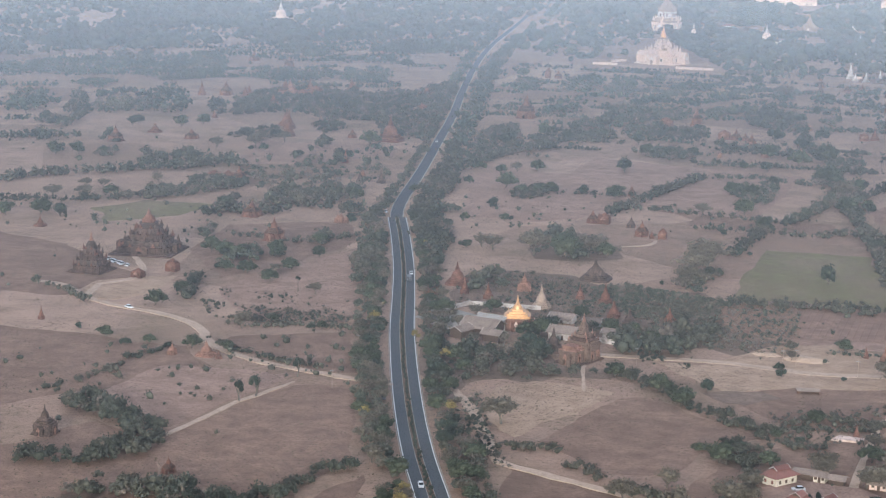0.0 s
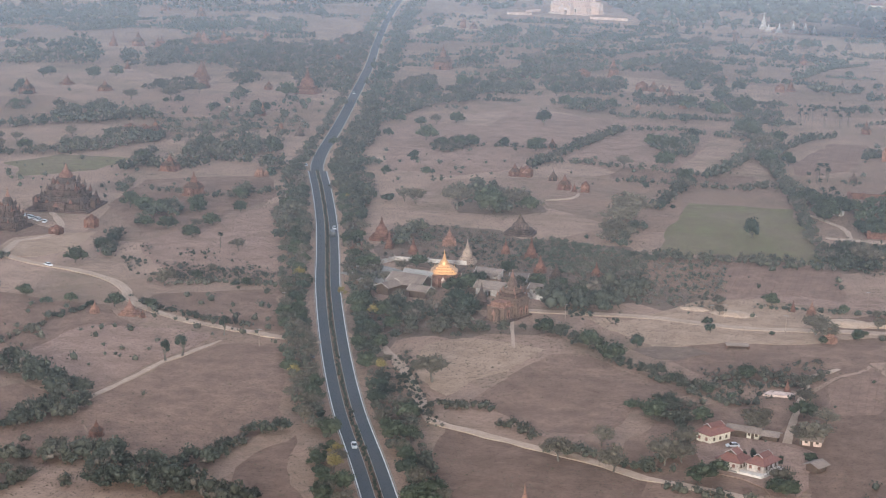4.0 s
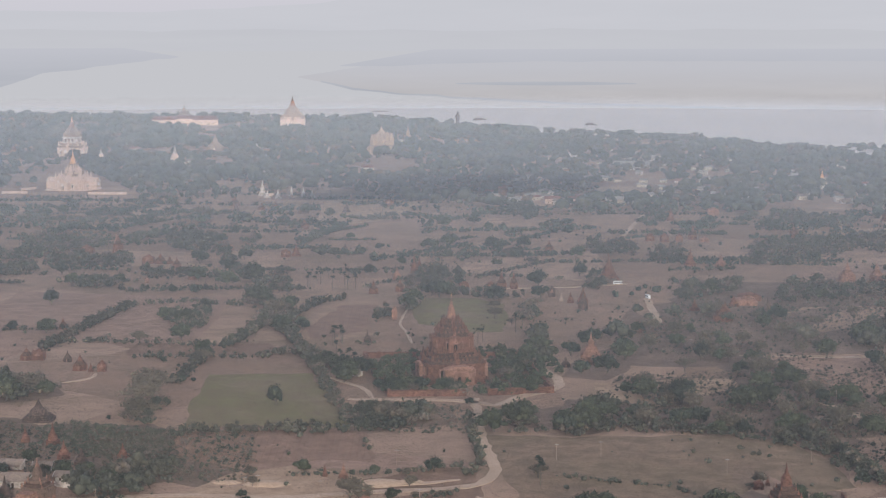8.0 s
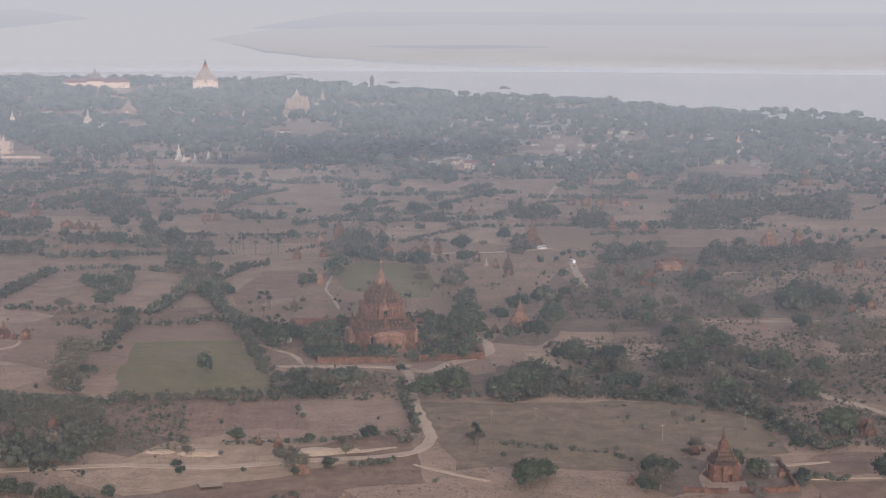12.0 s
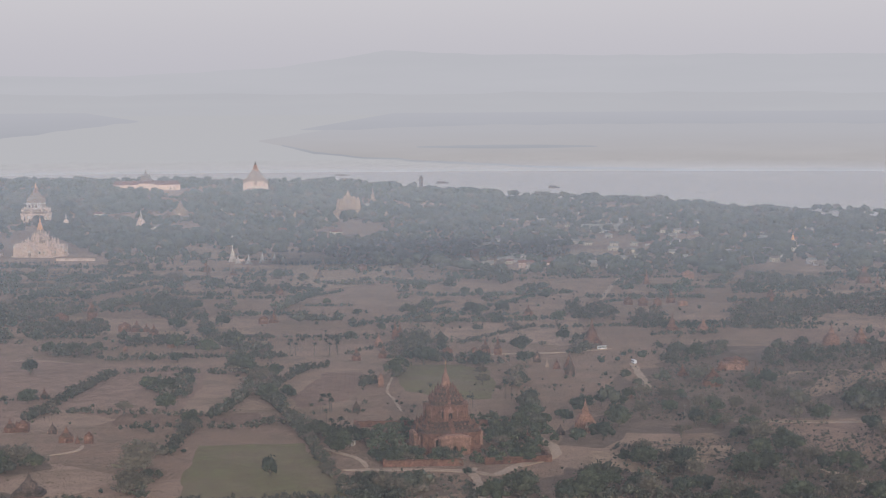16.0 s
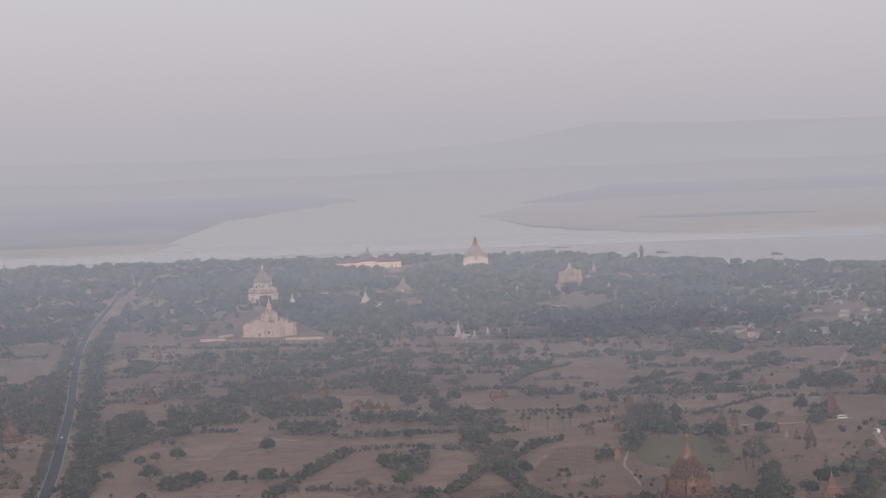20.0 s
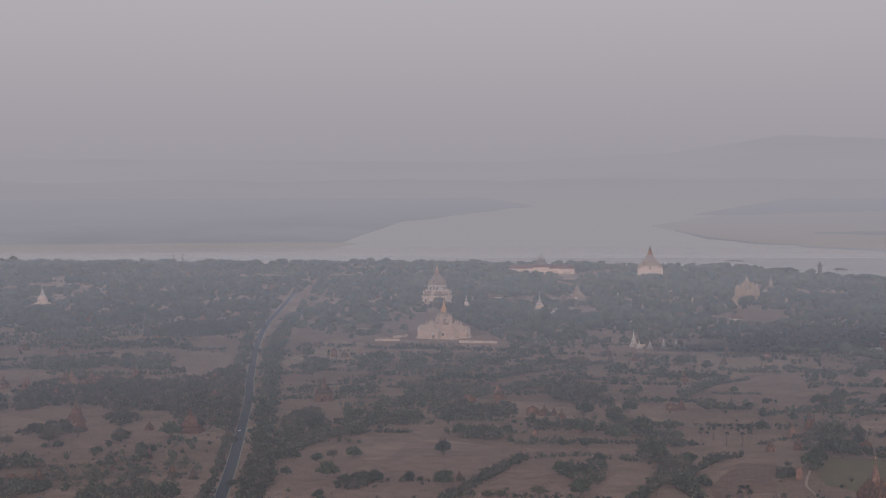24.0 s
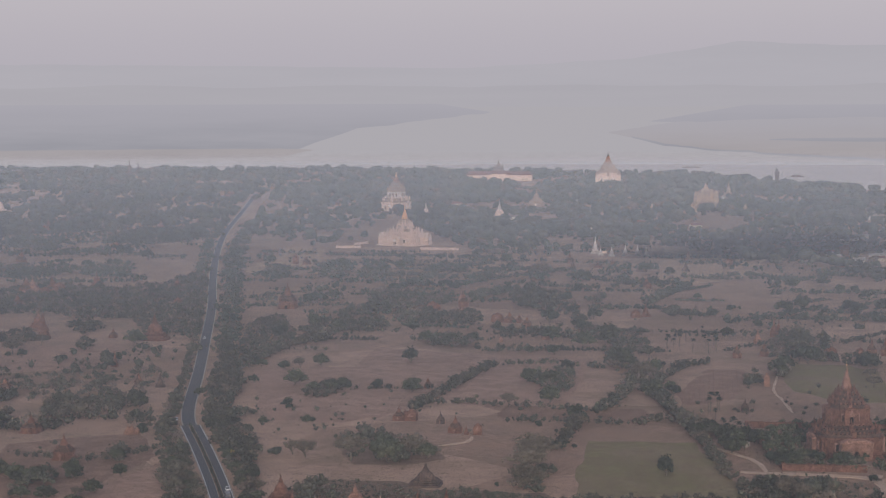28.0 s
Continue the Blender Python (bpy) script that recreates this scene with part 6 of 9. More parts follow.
CLEAR += [(-964, 2406, 9), (-817, 1947, 9), (-710, 1682, 9), (-725, 1620, 9), (-674, 1569, 9), (-603, 1432, 9), (-677, 1672, 9), (-689, 1675, 9), (-576, 1725, 9), (-535, 1588, 9), (-662, 1742, 9), (-523, 1379, 9), (-788, 2536, 9), (-725, 2357, 9), (-924, 3236, 9), (-1226, 3316, 9), (-976, 2525, 9), (-1067, 3069, 9), (-829, 2495, 9), (-896, 2027, 9), (-784, 2166, 9), (-226, 2037, 9), (-192, 1990, 9), (-177, 1992, 9), (-134, 1802, 9), (-247, 1936, 9), (-286, 1618, 9), (-311, 1601, 9), (-98, 2059, 9), (-55, 2033, 9), (-442, 1613, 9), (-126, 1563, 9), (-697, 3053, 9), (-509, 1988, 9)]
brick_temple(-964, 2406, 13, 13)
brick_temple(-817, 1947, 11, 17)
brick_temple(-710, 1682, 13, 14)
bell_stupa(-725, 1620, 5, 13)
brick_temple(-674, 1569, 10, 12)
bell_stupa(-603, 1432, 6, 15)
ruin(-677, 1672, 9, 7)
ruin(-689, 1675, 10, 6)
brick_temple(-576, 1725, 11, 11)
bell_stupa(-535, 1588, 4, 9)
bell_stupa(-662, 1742, 4.5, 14)
brick_temple(-523, 1379, 7, 8)
brick_temple(-788, 2536, 12, 11)
brick_temple(-725, 2357, 10, 12)
brick_temple(-924, 3236, 16, 15)
ruin(-1226, 3316, 14, 9)
brick_temple(-976, 2525, 11, 9)
brick_temple(-1067, 3069, 14, 12)
bell_stupa(-829, 2495, 5, 14)
brick_temple(-896, 2027, 12, 13)
ruin(-784, 2166, 10, 8)
brick_temple(-226, 2037, 11, 12)
brick_temple(-192, 1990, 9, 8)
bell_stupa(-177, 1992, 4, 10)
brick_temple(-134, 1802, 10, 9)
ruin(-247, 1936, 9, 6)
brick_temple(-286, 1618, 9, 14)
ruin(-311, 1601, 8, 6)
brick_temple(-98, 2059, 8, 14)
ruin(-55, 2033, 12, 7)
brick_temple(-442, 1613, 15, 20)
bell_stupa(-126, 1563, 4, 11)
ruin(-697, 3053, 12, 8)
brick_temple(-509, 1988, 9, 10)
cone_stupa(184, 1226, 4.2, 8.8)
cone_stupa(196, 1261, 3.0, 8.2)
ruin(212, 1291, 16.5, 5.7)
cone_stupa(85, 1280, 2.4, 7.8)
bell_stupa(94, 1284, 3.7, 11.7)
# pale stupas by the village
for px, py, wide, tall in ((-206, 2160, 4.6, 20.0), (-185, 2124, 3.8, 11.6), (-170, 2132, 3.8, 14.0), (-156, 2131, 4.2, 12.4), (-146, 2130, 3.2, 10.5), (-198, 2134, 3.4, 9.0)):
    bell_stupa(px, py, wide, tall, OLD_WHITE, "whitewashed stupa with a slender spire", WHITEWASH, "white stupas by the village")
CLEAR += [(-206, 2145, 12), (-185, 2108, 11), (-170, 2116, 12), (-156, 2115, 12), (-146, 2115, 10)]
white_stupa(-378, 2681, 11.5, 29.9, "white stupas in the old town")
brick_temple(-353, 2982, 29.1, 32.3, TAN, STUCCO)
brick_temple(-166, 2922, 10.7, 16.3, TAN, STUCCO)
white_stupa(-248, 2715, 2.5, 18.6, "white stupas in the old town")
white_stupa(-494, 2732, 7.5, 25.4, "white stupas in the old town")
bell_stupa(-44, 3371, 6.2, 29.3, TAN)
brick_temple(-22, 2916, 16.1, 14.5, TAN, STUCCO)
white_stupa(374, 2257, 2.8, 11.3)
white_stupa(-234, 3437, 2.6, 10.7, "white stupas in the old town")
white_stupa(-161, 3574, 2.7, 13.3, "white stupas in the old town")
white_stupa(-158, 3846, 2.4, 12.0, "white stupas in the old town")
brick_temple(444, 2401, 10.3, 13.5, TAN, STUCCO)

# the walled garden of the great temple
def wall_run(name, pts, h, thick, mat, label, step=8.0):
    """A masonry wall in straight lengths with a coping and piers."""
    ob = thing(name, label, "wall", "", pts[0][0], pts[0][1])
    ox, oy = pts[0]
    for (x0, y0), (x1, y1) in zip(pts, pts[1:]):
        length, ang = math.hypot(x1 - x0, y1 - y0), math.atan2(y1 - y0, x1 - x0)
        mid = ((x0 + x1) / 2 - ox, (y0 + y1) / 2 - oy)
        part("wall_length", Shape().loft(SQUARE, [((length / 2, thick / 2), 0), ((length / 2, thick / 2), h)], mid, ang), mat, ob)
        part("coping", Shape().loft(SQUARE, [((length / 2, thick * 0.72), h), ((length / 2, thick * 0.72), h + 0.2), ((length / 2, thick * 0.3), h + 0.45)], mid, ang), mat, ob)
        for k in range(int(length / step) + 1):
            t = min(1.0, k * step / length)
            part("pier", Shape().loft(SQUARE, [(thick * 0.75, 0), (thick * 0.75, h + 0.5), (thick * 0.3, h + 0.9)], (x0 + (x1 - x0) * t - ox, y0 + (y1 - y0) * t - oy), ang), mat, ob)
    return ob


wall_run("garden_wall", [(-52, 1060), (-36, 945), (4, 945)], 3.0, 1.2, BRICK, "weathered red-brick enclosure wall round the temple garden", 12)
wall_run("garden_wall", [(16, 947), (49, 953), (43, 1010), (40, 1060), (-52, 1060)], 3.0, 1.2, BRICK, "weathered red-brick enclosure wall round the temple garden", 12)
wall_run("temple_wall", [(104, 689), (117, 686), (120, 686)], 1.6, 0.8, BRICK, "tumbled red-brick wall before the brick temple")
wall_run("temple_wall", [(125, 686), (136, 686), (147, 688), (149, 710), (150, 732)], 1.8, 0.8, BRICK, "tumbled red-brick wall before the brick temple")
# trees before the great temple, inside its wall
grove = random.Random(4)
for k in range(46):
    gx, gy = grove.uniform(-44, 40), grove.uniform(951, 966) if k < 26 else grove.uniform(965, 1050)
    if (k < 26 and 2 < gx < 13) or (k >= 26 and abs(gx + 1) < 27):
        continue
    tree(grove.choice(("green", "green", "round", "dry")), gx, gy, grove.uniform(5.2, 7.6) if k < 26 else grove.uniform(6.0, 8.5))
# hut and palms outside the garden wall
house(-55, 1004, 6, 4.5, 2.8, -20, ROOF_TIN, OLD_WHITE, "small whitish hut with a tin roof under palms", "garden huts")
for px, py, ph in ((-60, 1030, 11), (-57, 1022, 10), (-63, 1022, 9), (-60, 1014, 9.5), (-65, 1032, 10)):
    tree("palm", px, py, ph)
for px, py in ((-66, 1026), (-62, 1018), (-69, 1034), (-52, 1022)):
    tree("green", px, py, 7.5)
# monastery round the gilded pagoda
house(-223, 752, 16, 9, 4.6, -12, ROOF_BROWN, TIMBER, "long timber hall with a brown tiled roof", "monastery halls", True, boards=True)
house(-230, 743, 9, 6, 3.6, 70, ROOF_BROWN, TIMBER, "small timber hall with a brown tiled roof", "monastery halls", boards=True)
house(-215, 741, 8, 6, 3.4, -12, ROOF_BROWN, TIMBER, "small timber hall with a brown tiled roof", "monastery halls", boards=True)
house(-222, 764, 13, 8, 4.0, -12, ROOF_TIN, PLASTER, "hall with a pale tin roof", "monastery halls", boards=True)
house(-187, 757, 13, 8, 3.4, -8, ROOF_BROWN, OLD_WHITE, "wide shed with a dull brown roof", "monastery halls", boards=True)
house(-166, 764, 11, 6, 3.0, -8, ROOF_BROWN, OLD_WHITE, "low building with a brown roof", "monastery halls", boards=True)
house(-196, 788, 11, 5, 3.0, -8, ROOF_BROWN, OLD_WHITE, "stained white building with a dull roof", "monastery halls", True, boards=True)
house(-181, 782, 7, 5, 3.2, 4, ROOF_BROWN, OLD_WHITE, "stained white building with a dull roof", "monastery halls", boards=True)
wall_run("compound_wall", [(-253, 764), (-238, 748), (-232, 740)], 2.0, 0.4, OLD_WHITE, "stained pale compound wall")
wall_run("compound_wall", [(-178, 757), (-154, 750)], 1.8, 0.4, OLD_WHITE, "pale compound wall along the sandy field")
wall_run("compound_wall", [(-256, 780), (-246, 806), (-212, 808)], 1.6, 0.4, OLD_WHITE, "stained pale compound wall")
court = Shape().loft(SQUARE, [((16, 13), -0.3), ((16, 13), 0.12)], (-242, 775), radians(-30))
solid("paved_court", court, KERB, "dusty paved court beside the pagoda", "court", "structure")

for kind, tx, ty, th in (("green", -199, 757, 9), ("round", -196, 762, 9), ("green", -203, 752, 8), ("dry", -244, 772, 6), ("dry", -236, 785, 6), ("green", -252, 785, 7), ("green", -232, 795, 7), ("dry", -210, 738, 5), ("dry", -222, 733, 5),
                         ("yellow", -246, 728, 5), ("yellow", -240, 738, 4), ("green", -178, 770, 6), ("green", -172, 776, 7), ("green", -160, 772, 7), ("green", -150, 764, 6), ("round", -142, 758, 6), ("green", -190, 800, 6), ("dry", -180, 735, 4)):
    tree(kind, tx, ty, th)

# farmstead with red roofs
hip_house(-70.5, 583, 6.0, 9.6, 3.2, -36, "cream house with a rust-red hipped roof")
hip_house(-61, 556, 7.4, 6.4, 3.4, -22, "white house with a red hipped roof and a small gable", 1.7, 0.5)
hip_house(-52, 556, 5.8, 9.2, 3.6, -24, "pinkish-white house with a long red roof on a white terrace", 1.5, 0.9)
house(-63.5, 592, 6, 3.6, 2.4, -8, ROOF_BROWN, TIMBER, "open-fronted shed with a brown roof", "farmstead sheds")
house(-58, 590, 4, 4, 2.6, -8, ROOF_BROWN, PLASTER, "small shed with a brown roof", "farmstead sheds")
house(-52.5, 589, 5, 3.6, 2.3, -8, ROOF_BROWN, TIMBER, "dark shed with a brown roof", "farmstead sheds")
house(-39, 588, 6, 3, 2.4, -4, ROOF_BROWN, STUCCO, "low hut with a fence-like wall", "farmstead sheds")
house(-36, 562, 5, 4, 2.4, 60, ROOF_BROWN, TIMBER, "dark timber hut under spreading trees", "farmstead sheds")
plinth = Shape().loft(SQUARE, [((4.2, 6.4), -0.3), ((4.2, 6.4), 1.0)], (-53, 555), radians(-22))
solid("terrace_plinth", plinth, WHITEWASH, "white terrace wall round the red-roofed house", "terrace", "structure")
for q in ((-58.5, 563), (-56, 566), (-47, 562)):
    cy = tree("bush", q[0], q[1], 4.2, "narrow dark cypress in the farmyard")
    cy.scale = (cy.scale[0] * 0.35, cy.scale[1] * 0.35, cy.scale[2])
flat_sheet("yard", [(-76, 574), (-72, 582), (-66, 588), (-55, 587), (-44, 586), (-38, 580), (-36, 570), (-38, 558), (-37, 545), (-40, 533), (-46, 530), (-50, 540), (-57, 546), (-66, 549), (-72, 560)], 0.32, FIELDS["pale"], "bare swept earth yard", "yard")
for px, py, w, d, t in ((-76, 704, 9, 5, 12),):
    slab = thing("shed_roof", "low roofed foundation of a building in sand", "shelter", "low shelters", px, py, t)
    part("roof", Shape().box(0, 0, 1.1, w, d, 0.15), TAN, slab)
    for sx in (-1, 1):
        for sy in (-1, 1):
            part("post", Shape().box(sx * (w / 2 - 0.2), sy * (d / 2 - 0.2), 0, 0.4, 0.4, 1.1), BRICK, slab)

flat_sheet("shrine_platform", [(-60, 640), (-50, 640), (-49, 645), (-58, 646)], 0.7, STUCCO, "low whitish platform beside a small stupa", "platform")
# sand heaps by the dirt road
for hx, hy, r, h in ((-84, 757, 8, 1.6), (-36, 757, 9, 2.0), (-24, 759, 5, 1.5), (-100, 760, 5, 1.2)):
    rim = [(x * rng.uniform(0.75, 1.15) * 1.3, y * rng.uniform(0.75, 1.1) * 0.8) for x, y in circle(22)]
    heap = Shape().loft(rim, [(r, -0.2), (r * 0.8, h * 0.45), (r * 0.5, h * 0.85), (r * 0.2, h)], (hx, hy))
    tagged(solid("gravel_mound", heap, TRACK, "low heap of pale sand and gravel", "heap"), group="sand heaps")

# old palace with long red roofs on the bank
palace = thing("palace", "long cream palace with red roofs and a tiered central tower", "palace", "", -524, 3925, 8)
for cx, w, d, h in ((-38, 60, 24, 12), (40, 62, 24, 12), (0, 34, 34, 15)):
    part("palace_wall", Shape().box(cx, 0, 0, w, d, h), STUCCO, palace)
    part("palace_roof", Shape().loft(SQUARE, [((w / 2 + 2, d / 2 + 2), h), ((w / 2 - 5, d / 2 - 9), h + 8)], (cx, 0)), ROOF_RED, palace)
for k, (r, z) in enumerate(((11, 21), (8, 26), (5.5, 31))):
    part("tower_roof", Shape().loft(SQUARE, [(r, z), (r * 1.1, z + 0.4), (r * 0.55, z + 4), (r * 0.5, z + 5)]), ROOF_BROWN, palace)
part("tower_spire", Shape().loft(circle(8), [(2.5, 36), (1.2, 40), (0.1, 45)]), ROOF_BROWN, palace)
for sx in (-8, 8):
    t = Shape()
    small_stupa(t, sx, 0, 23, 3, 14)
    part("side_spire", t, ROOF_BROWN, palace)
tower = thing("viewing_tower", "slim dark viewing tower on the river bank", "tower", "", 55, 3780)
part("shaft", Shape().loft(circle(10), [(4.5, 0), (3.6, 22), (5, 23), (5, 27), (3, 28)]), BRICK_DARK, tower)
part("top", Shape().loft(circle(10), [(2.4, 28), (2.4, 31), (0.2, 35)]), BRICK_DARK, tower)
for bx, by, length, t in ((-155, 4290, 48, 4), (112, 4150, 30, 8), (340, 3900, 26, -6)):
    boat = thing("barge", "long low dark barge moored on the river", "boat", "river barges", bx, by, t)
    part("hull", Shape().loft(SQUARE, [((length * 0.46, 3.5), -0.4), ((length * 0.5, 4.2), 2.2)]), TIMBER, boat)
    part("deckhouse", Shape().box(-length * 0.1, 0, 2.2, length * 0.55, 6, 2.8), BRICK_DARK, boat)
for wx, wy, w, t in ((-392, 2185, 46, -4), (-505, 2200, 30, 6), (-500, 2255, 26, 60), (-163, 2128, 14, 0), (-199, 2160, 13, 4)):
    run = thing("precinct_wall", "long whitewashed precinct wall", "wall", "", wx, wy, t)
    part("wall_length", Shape().box(0, 0, 0, w, 1.2, 2.6), STUCCO, run)
    part("coping", Shape().box(0, 0, 2.6, w + 0.4, 1.6, 0.4), STUCCO, run)

# the village by the river
house(285, 2620, 62, 16, 5, 4, ROOF_TIN, OLD_WHITE, "long low hall with a pale tin roof", "village halls")
house(196, 2050, 18, 10, 5, 6, ROOF_TIN, OLD_WHITE, "white hall with a pale tin roof", "village halls")
house(127, 2052, 16, 9, 6, 0, ROOF_RED, STUCCO, "cream hall with a red roof", "village halls")
house(152, 2048, 14, 9, 6, 0, ROOF_RED, STUCCO, "cream hall with a red roof", "village halls")
house(76, 2158, 9, 8, 9, 8, ROOF_RED, BRICK_PALE, "pinkish two-storeyed house beside the village", "village halls")
house(88, 2350, 16, 10, 5, 8, ROOF_TIN, OLD_WHITE, "white hall with a pale tin roof", "village halls")
house(222, 2046, 22, 3, 3, -2, ROOF_TIN, OLD_WHITE, "long pale boundary building", "village halls")
bell_stupa(474, 2258, 9, 22, STUCCO, "cream stupa with a gilded spire above the village", GILT_DULL, "gilded stupas")
wall_run("boundary_wall", [(460, 2247), (492, 2245)], 3.5, 3.0, WHITEWASH, "white wall under the gilded stupa", 8)
village = random.Random(5)
homes = 0
while homes < 210:
    hx, hy = village.uniform(60, 760), village.uniform(2030, 3250)
    if hy > 3330 - 0.9 * max(0, hx - 200) - 60 or (hx < 120 and hy > 2500) or village.random() > 1.25 - (hy - 2030) / 1400:
        continue
    homes += 1
    pale = village.random()
    house(hx, hy, village.uniform(7, 13), village.uniform(6, 8), village.uniform(3, 5), village.uniform(-40, 40), ROOF_TIN if pale < 0.6 else ROOF_RED if pale < 0.75 else ROOF_BROWN,
          OLD_WHITE if village.random() < 0.6 else PLASTER, "village house with a pale tin roof" if pale < 0.6 else "village house with a dull red roof" if pale < 0.75 else "village house with a brown roof")
    CLEAR.append((hx, hy, 6))
for k in range(26):
    hx, hy = village.uniform(-720, 60), village.uniform(2400, 3700)
    house(hx, hy, village.uniform(9, 18), village.uniform(7, 10), village.uniform(4, 6), village.uniform(-20, 20), ROOF_RED if k % 3 == 0 else ROOF_TIN, PLASTER, "scattered house among old-town trees", "old town houses")

# vehicles
car(-178.5, 536, 112, CAR_WHITE, "white van driving on the tarred road", 4.8)
car(-226, 632, 112, CAR_DARK, "dark car on the tarred road")
bus(-290.5, 848, 112, CAR_DARK, "dark minibus on the tarred road")
car(-295, 864, 112, CAR_WHITE, "white car on the tarred road")
car(-372, 1040, 110, CAR_WHITE, "white car at the road junction")
car(-452, 1381, 103, CAR_WHITE, "pale car on the far road")
bus(141.5, 1299, 100, CAR_WHITE, "white minibus on the road through the scrub")
bus(128, 1374, 10, CAR_WHITE, "white minibus parked on a dirt track")
car(-388, 737, 150, CAR_WHITE, "white car on the dirt track", 4.8)
for k in range(6):
    car(-452 + 3.2 * k + (k % 2), 836 - 2.2 * k, 60 + 9 * k, CAR_WHITE, "white car parked beside a brick temple")
car(-63.5, 577, 20, CAR_WHITE, "white car parked beside the cream house")
for px, py in ((-91, 742), (-86, 745), (-148, 722), (-60, 735), (-30, 790), (110, 770), (40, 800), (60, 805), (150, 790), (190, 920), (-250, 640), (-262, 700), (140, 1080), (-20, 720)):
    pole(px, py)


# avenue trees along the tarred road
avenue = random.Random(11)
line_pts = smooth_line(ROAD[:-1], 5.0)
for p, q in zip(*line_pts):
    for s in (-1, 1):
        for reach in (10.5, 16.0):
            if avenue.random() < (0.52 if reach < 12 else 0.42):
                o = s * (reach + avenue.uniform(-1.5, 2.5))
                kind = avenue.choice(["green", "green", "dry", "dry", "bush", "round", "green", "yellow" if avenue.random() < 0.35 else "dry"])
                tree(kind, p.x + q.x * o, p.y + q.y * o, avenue.uniform(4.0, 7.0) if kind != "bush" else 3.0)

# stray bushes and small trees over the plain
n = 15000
ang, dd = rng.uniform(radians(-34), radians(26), n), np.sqrt(rng.uniform(420 ** 2, 2300 ** 2, n))
sx, sy = dd * np.sin(ang), dd * np.cos(ang)
patchy = np.sin(sx * 0.021 + 2 * np.sin(sy * 0.013)) + np.sin(sy * 0.017 - sx * 0.009) + rng.normal(0, 0.7, n)
keep = (patchy > np.where(dd < 1000, 1.0, 1.45)) & clear_of(sx, sy)
sx, sy, dd = sx[keep], sy[keep], dd[keep]
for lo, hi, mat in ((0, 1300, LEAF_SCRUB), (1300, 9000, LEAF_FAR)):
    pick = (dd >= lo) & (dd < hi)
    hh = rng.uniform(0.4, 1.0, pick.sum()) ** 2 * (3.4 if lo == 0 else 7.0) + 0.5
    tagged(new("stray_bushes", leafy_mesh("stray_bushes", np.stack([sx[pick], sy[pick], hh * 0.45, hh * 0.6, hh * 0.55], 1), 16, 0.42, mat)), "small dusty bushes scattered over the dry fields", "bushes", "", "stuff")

# low hedges and bush lines of the farther fields
hedges = random.Random(21)
for k in range(120):
    hy = hedges.uniform(1320, 2180)
    hx = hedges.uniform(-0.50, 0.30) * hy - 20
    length, slope = hedges.uniform(40, 150), hedges.uniform(-0.15, 0.22)
    if hedges.random() < 0.3:
        slope, length = hedges.uniform(0.8, 1.8), length * 0.6
    if abs(hx + 90 + 0.26 * hy) < 30:
        continue
    hedgerow(hedges.choice((3, 4, 6)), hedges.uniform(2.2, 4.0), hedges.uniform(0.5, 0.9), (hx - length / 2, hy - slope * length / 2), (hx, hy + hedges.uniform(-4, 4)), (hx + length / 2, hy + slope * length / 2))

# tall trees along the river bank
def bank_trees(height, spacing, back, *pts):
    """Broad old trees in an uneven row along the water."""
    row, side = smooth_line(pts, spacing)
    x = np.array([p.x + q.x * back for p, q in zip(row, side)]) + rng.normal(0, spacing * 0.5, len(row))
    y = np.array([p.y + q.y * back for p, q in zip(row, side)]) + rng.normal(0, spacing * 0.6, len(row))
    open_ground = clear_of(x, y)
    x, y = x[open_ground], y[open_ground]
    tall = np.array([1 + 0.55 * noise.noise((p * 0.012, q * 0.012, 4.0)) for p, q in zip(x, y)])
    hh = height * tall * rng.uniform(0.6, 1.2, len(x))
    r = hh * rng.uniform(0.5, 0.8, len(x))
    lobes = [np.stack([x, y, hh * 0.56, r, hh * 0.44], 1)]
    for k in range(5):
        turn, off = rng.uniform(0, 2 * math.pi, len(x)), r * rng.uniform(0.4, 0.8, len(x))
        lobes.append(np.stack([x + off * np.cos(turn), y + off * np.sin(turn), hh * rng.uniform(0.36, 0.7, len(x)), r * rng.uniform(0.35, 0.55, len(x)), hh * rng.uniform(0.22, 0.32, len(x))], 1))
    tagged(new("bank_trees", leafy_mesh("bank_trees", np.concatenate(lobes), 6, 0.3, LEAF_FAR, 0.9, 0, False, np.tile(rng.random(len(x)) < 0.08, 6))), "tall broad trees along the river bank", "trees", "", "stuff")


for back, tall, gap in ((20, 14, 17), (46, 14, 19), (80, 13, 22)):
    bank_trees(tall, gap, back, (-2400, 4215), (-1900, 4290), (-1300, 4350), (-1000, 4390), (-700, 4310), (-430, 4225), (-200, 4030), (50, 3785), (250, 3570), (465, 3325), (580, 3050), (695, 2755), (945, 2295))
# roads and tracks
dual_carriageway(*ROAD)
main_road(*FAR_ROAD)
dirt_track(4.5, (-461, 776), (-439, 770), (-416, 749), (-393, 739), (-369, 732), (-345, 717), (-331, 699), (-321, 685), (-294, 668), (-274, 662), (-247, 656), (-230, 653))
dirt_track(4, (-416, 745), (-426, 780), (-418, 794), (-425, 822), (-445, 852))
dirt_track(2.5, (-282, 547), (-278, 576), (-275, 608), (-270, 628), (-267, 643))
dirt_track(4, (-239, 720), (-213, 709))
dirt_track(4.5, (-209, 661), (-188, 626), (-173, 592), (-163, 571), (-147, 564), (-126, 555), (-106, 548), (-86, 537), (-68, 533), (-47, 527), (-37, 525))
dirt_track(3, (-36, 685), (-46, 668), (-46, 649), (-47, 619), (-47, 592), (-47, 567), (-46, 528))
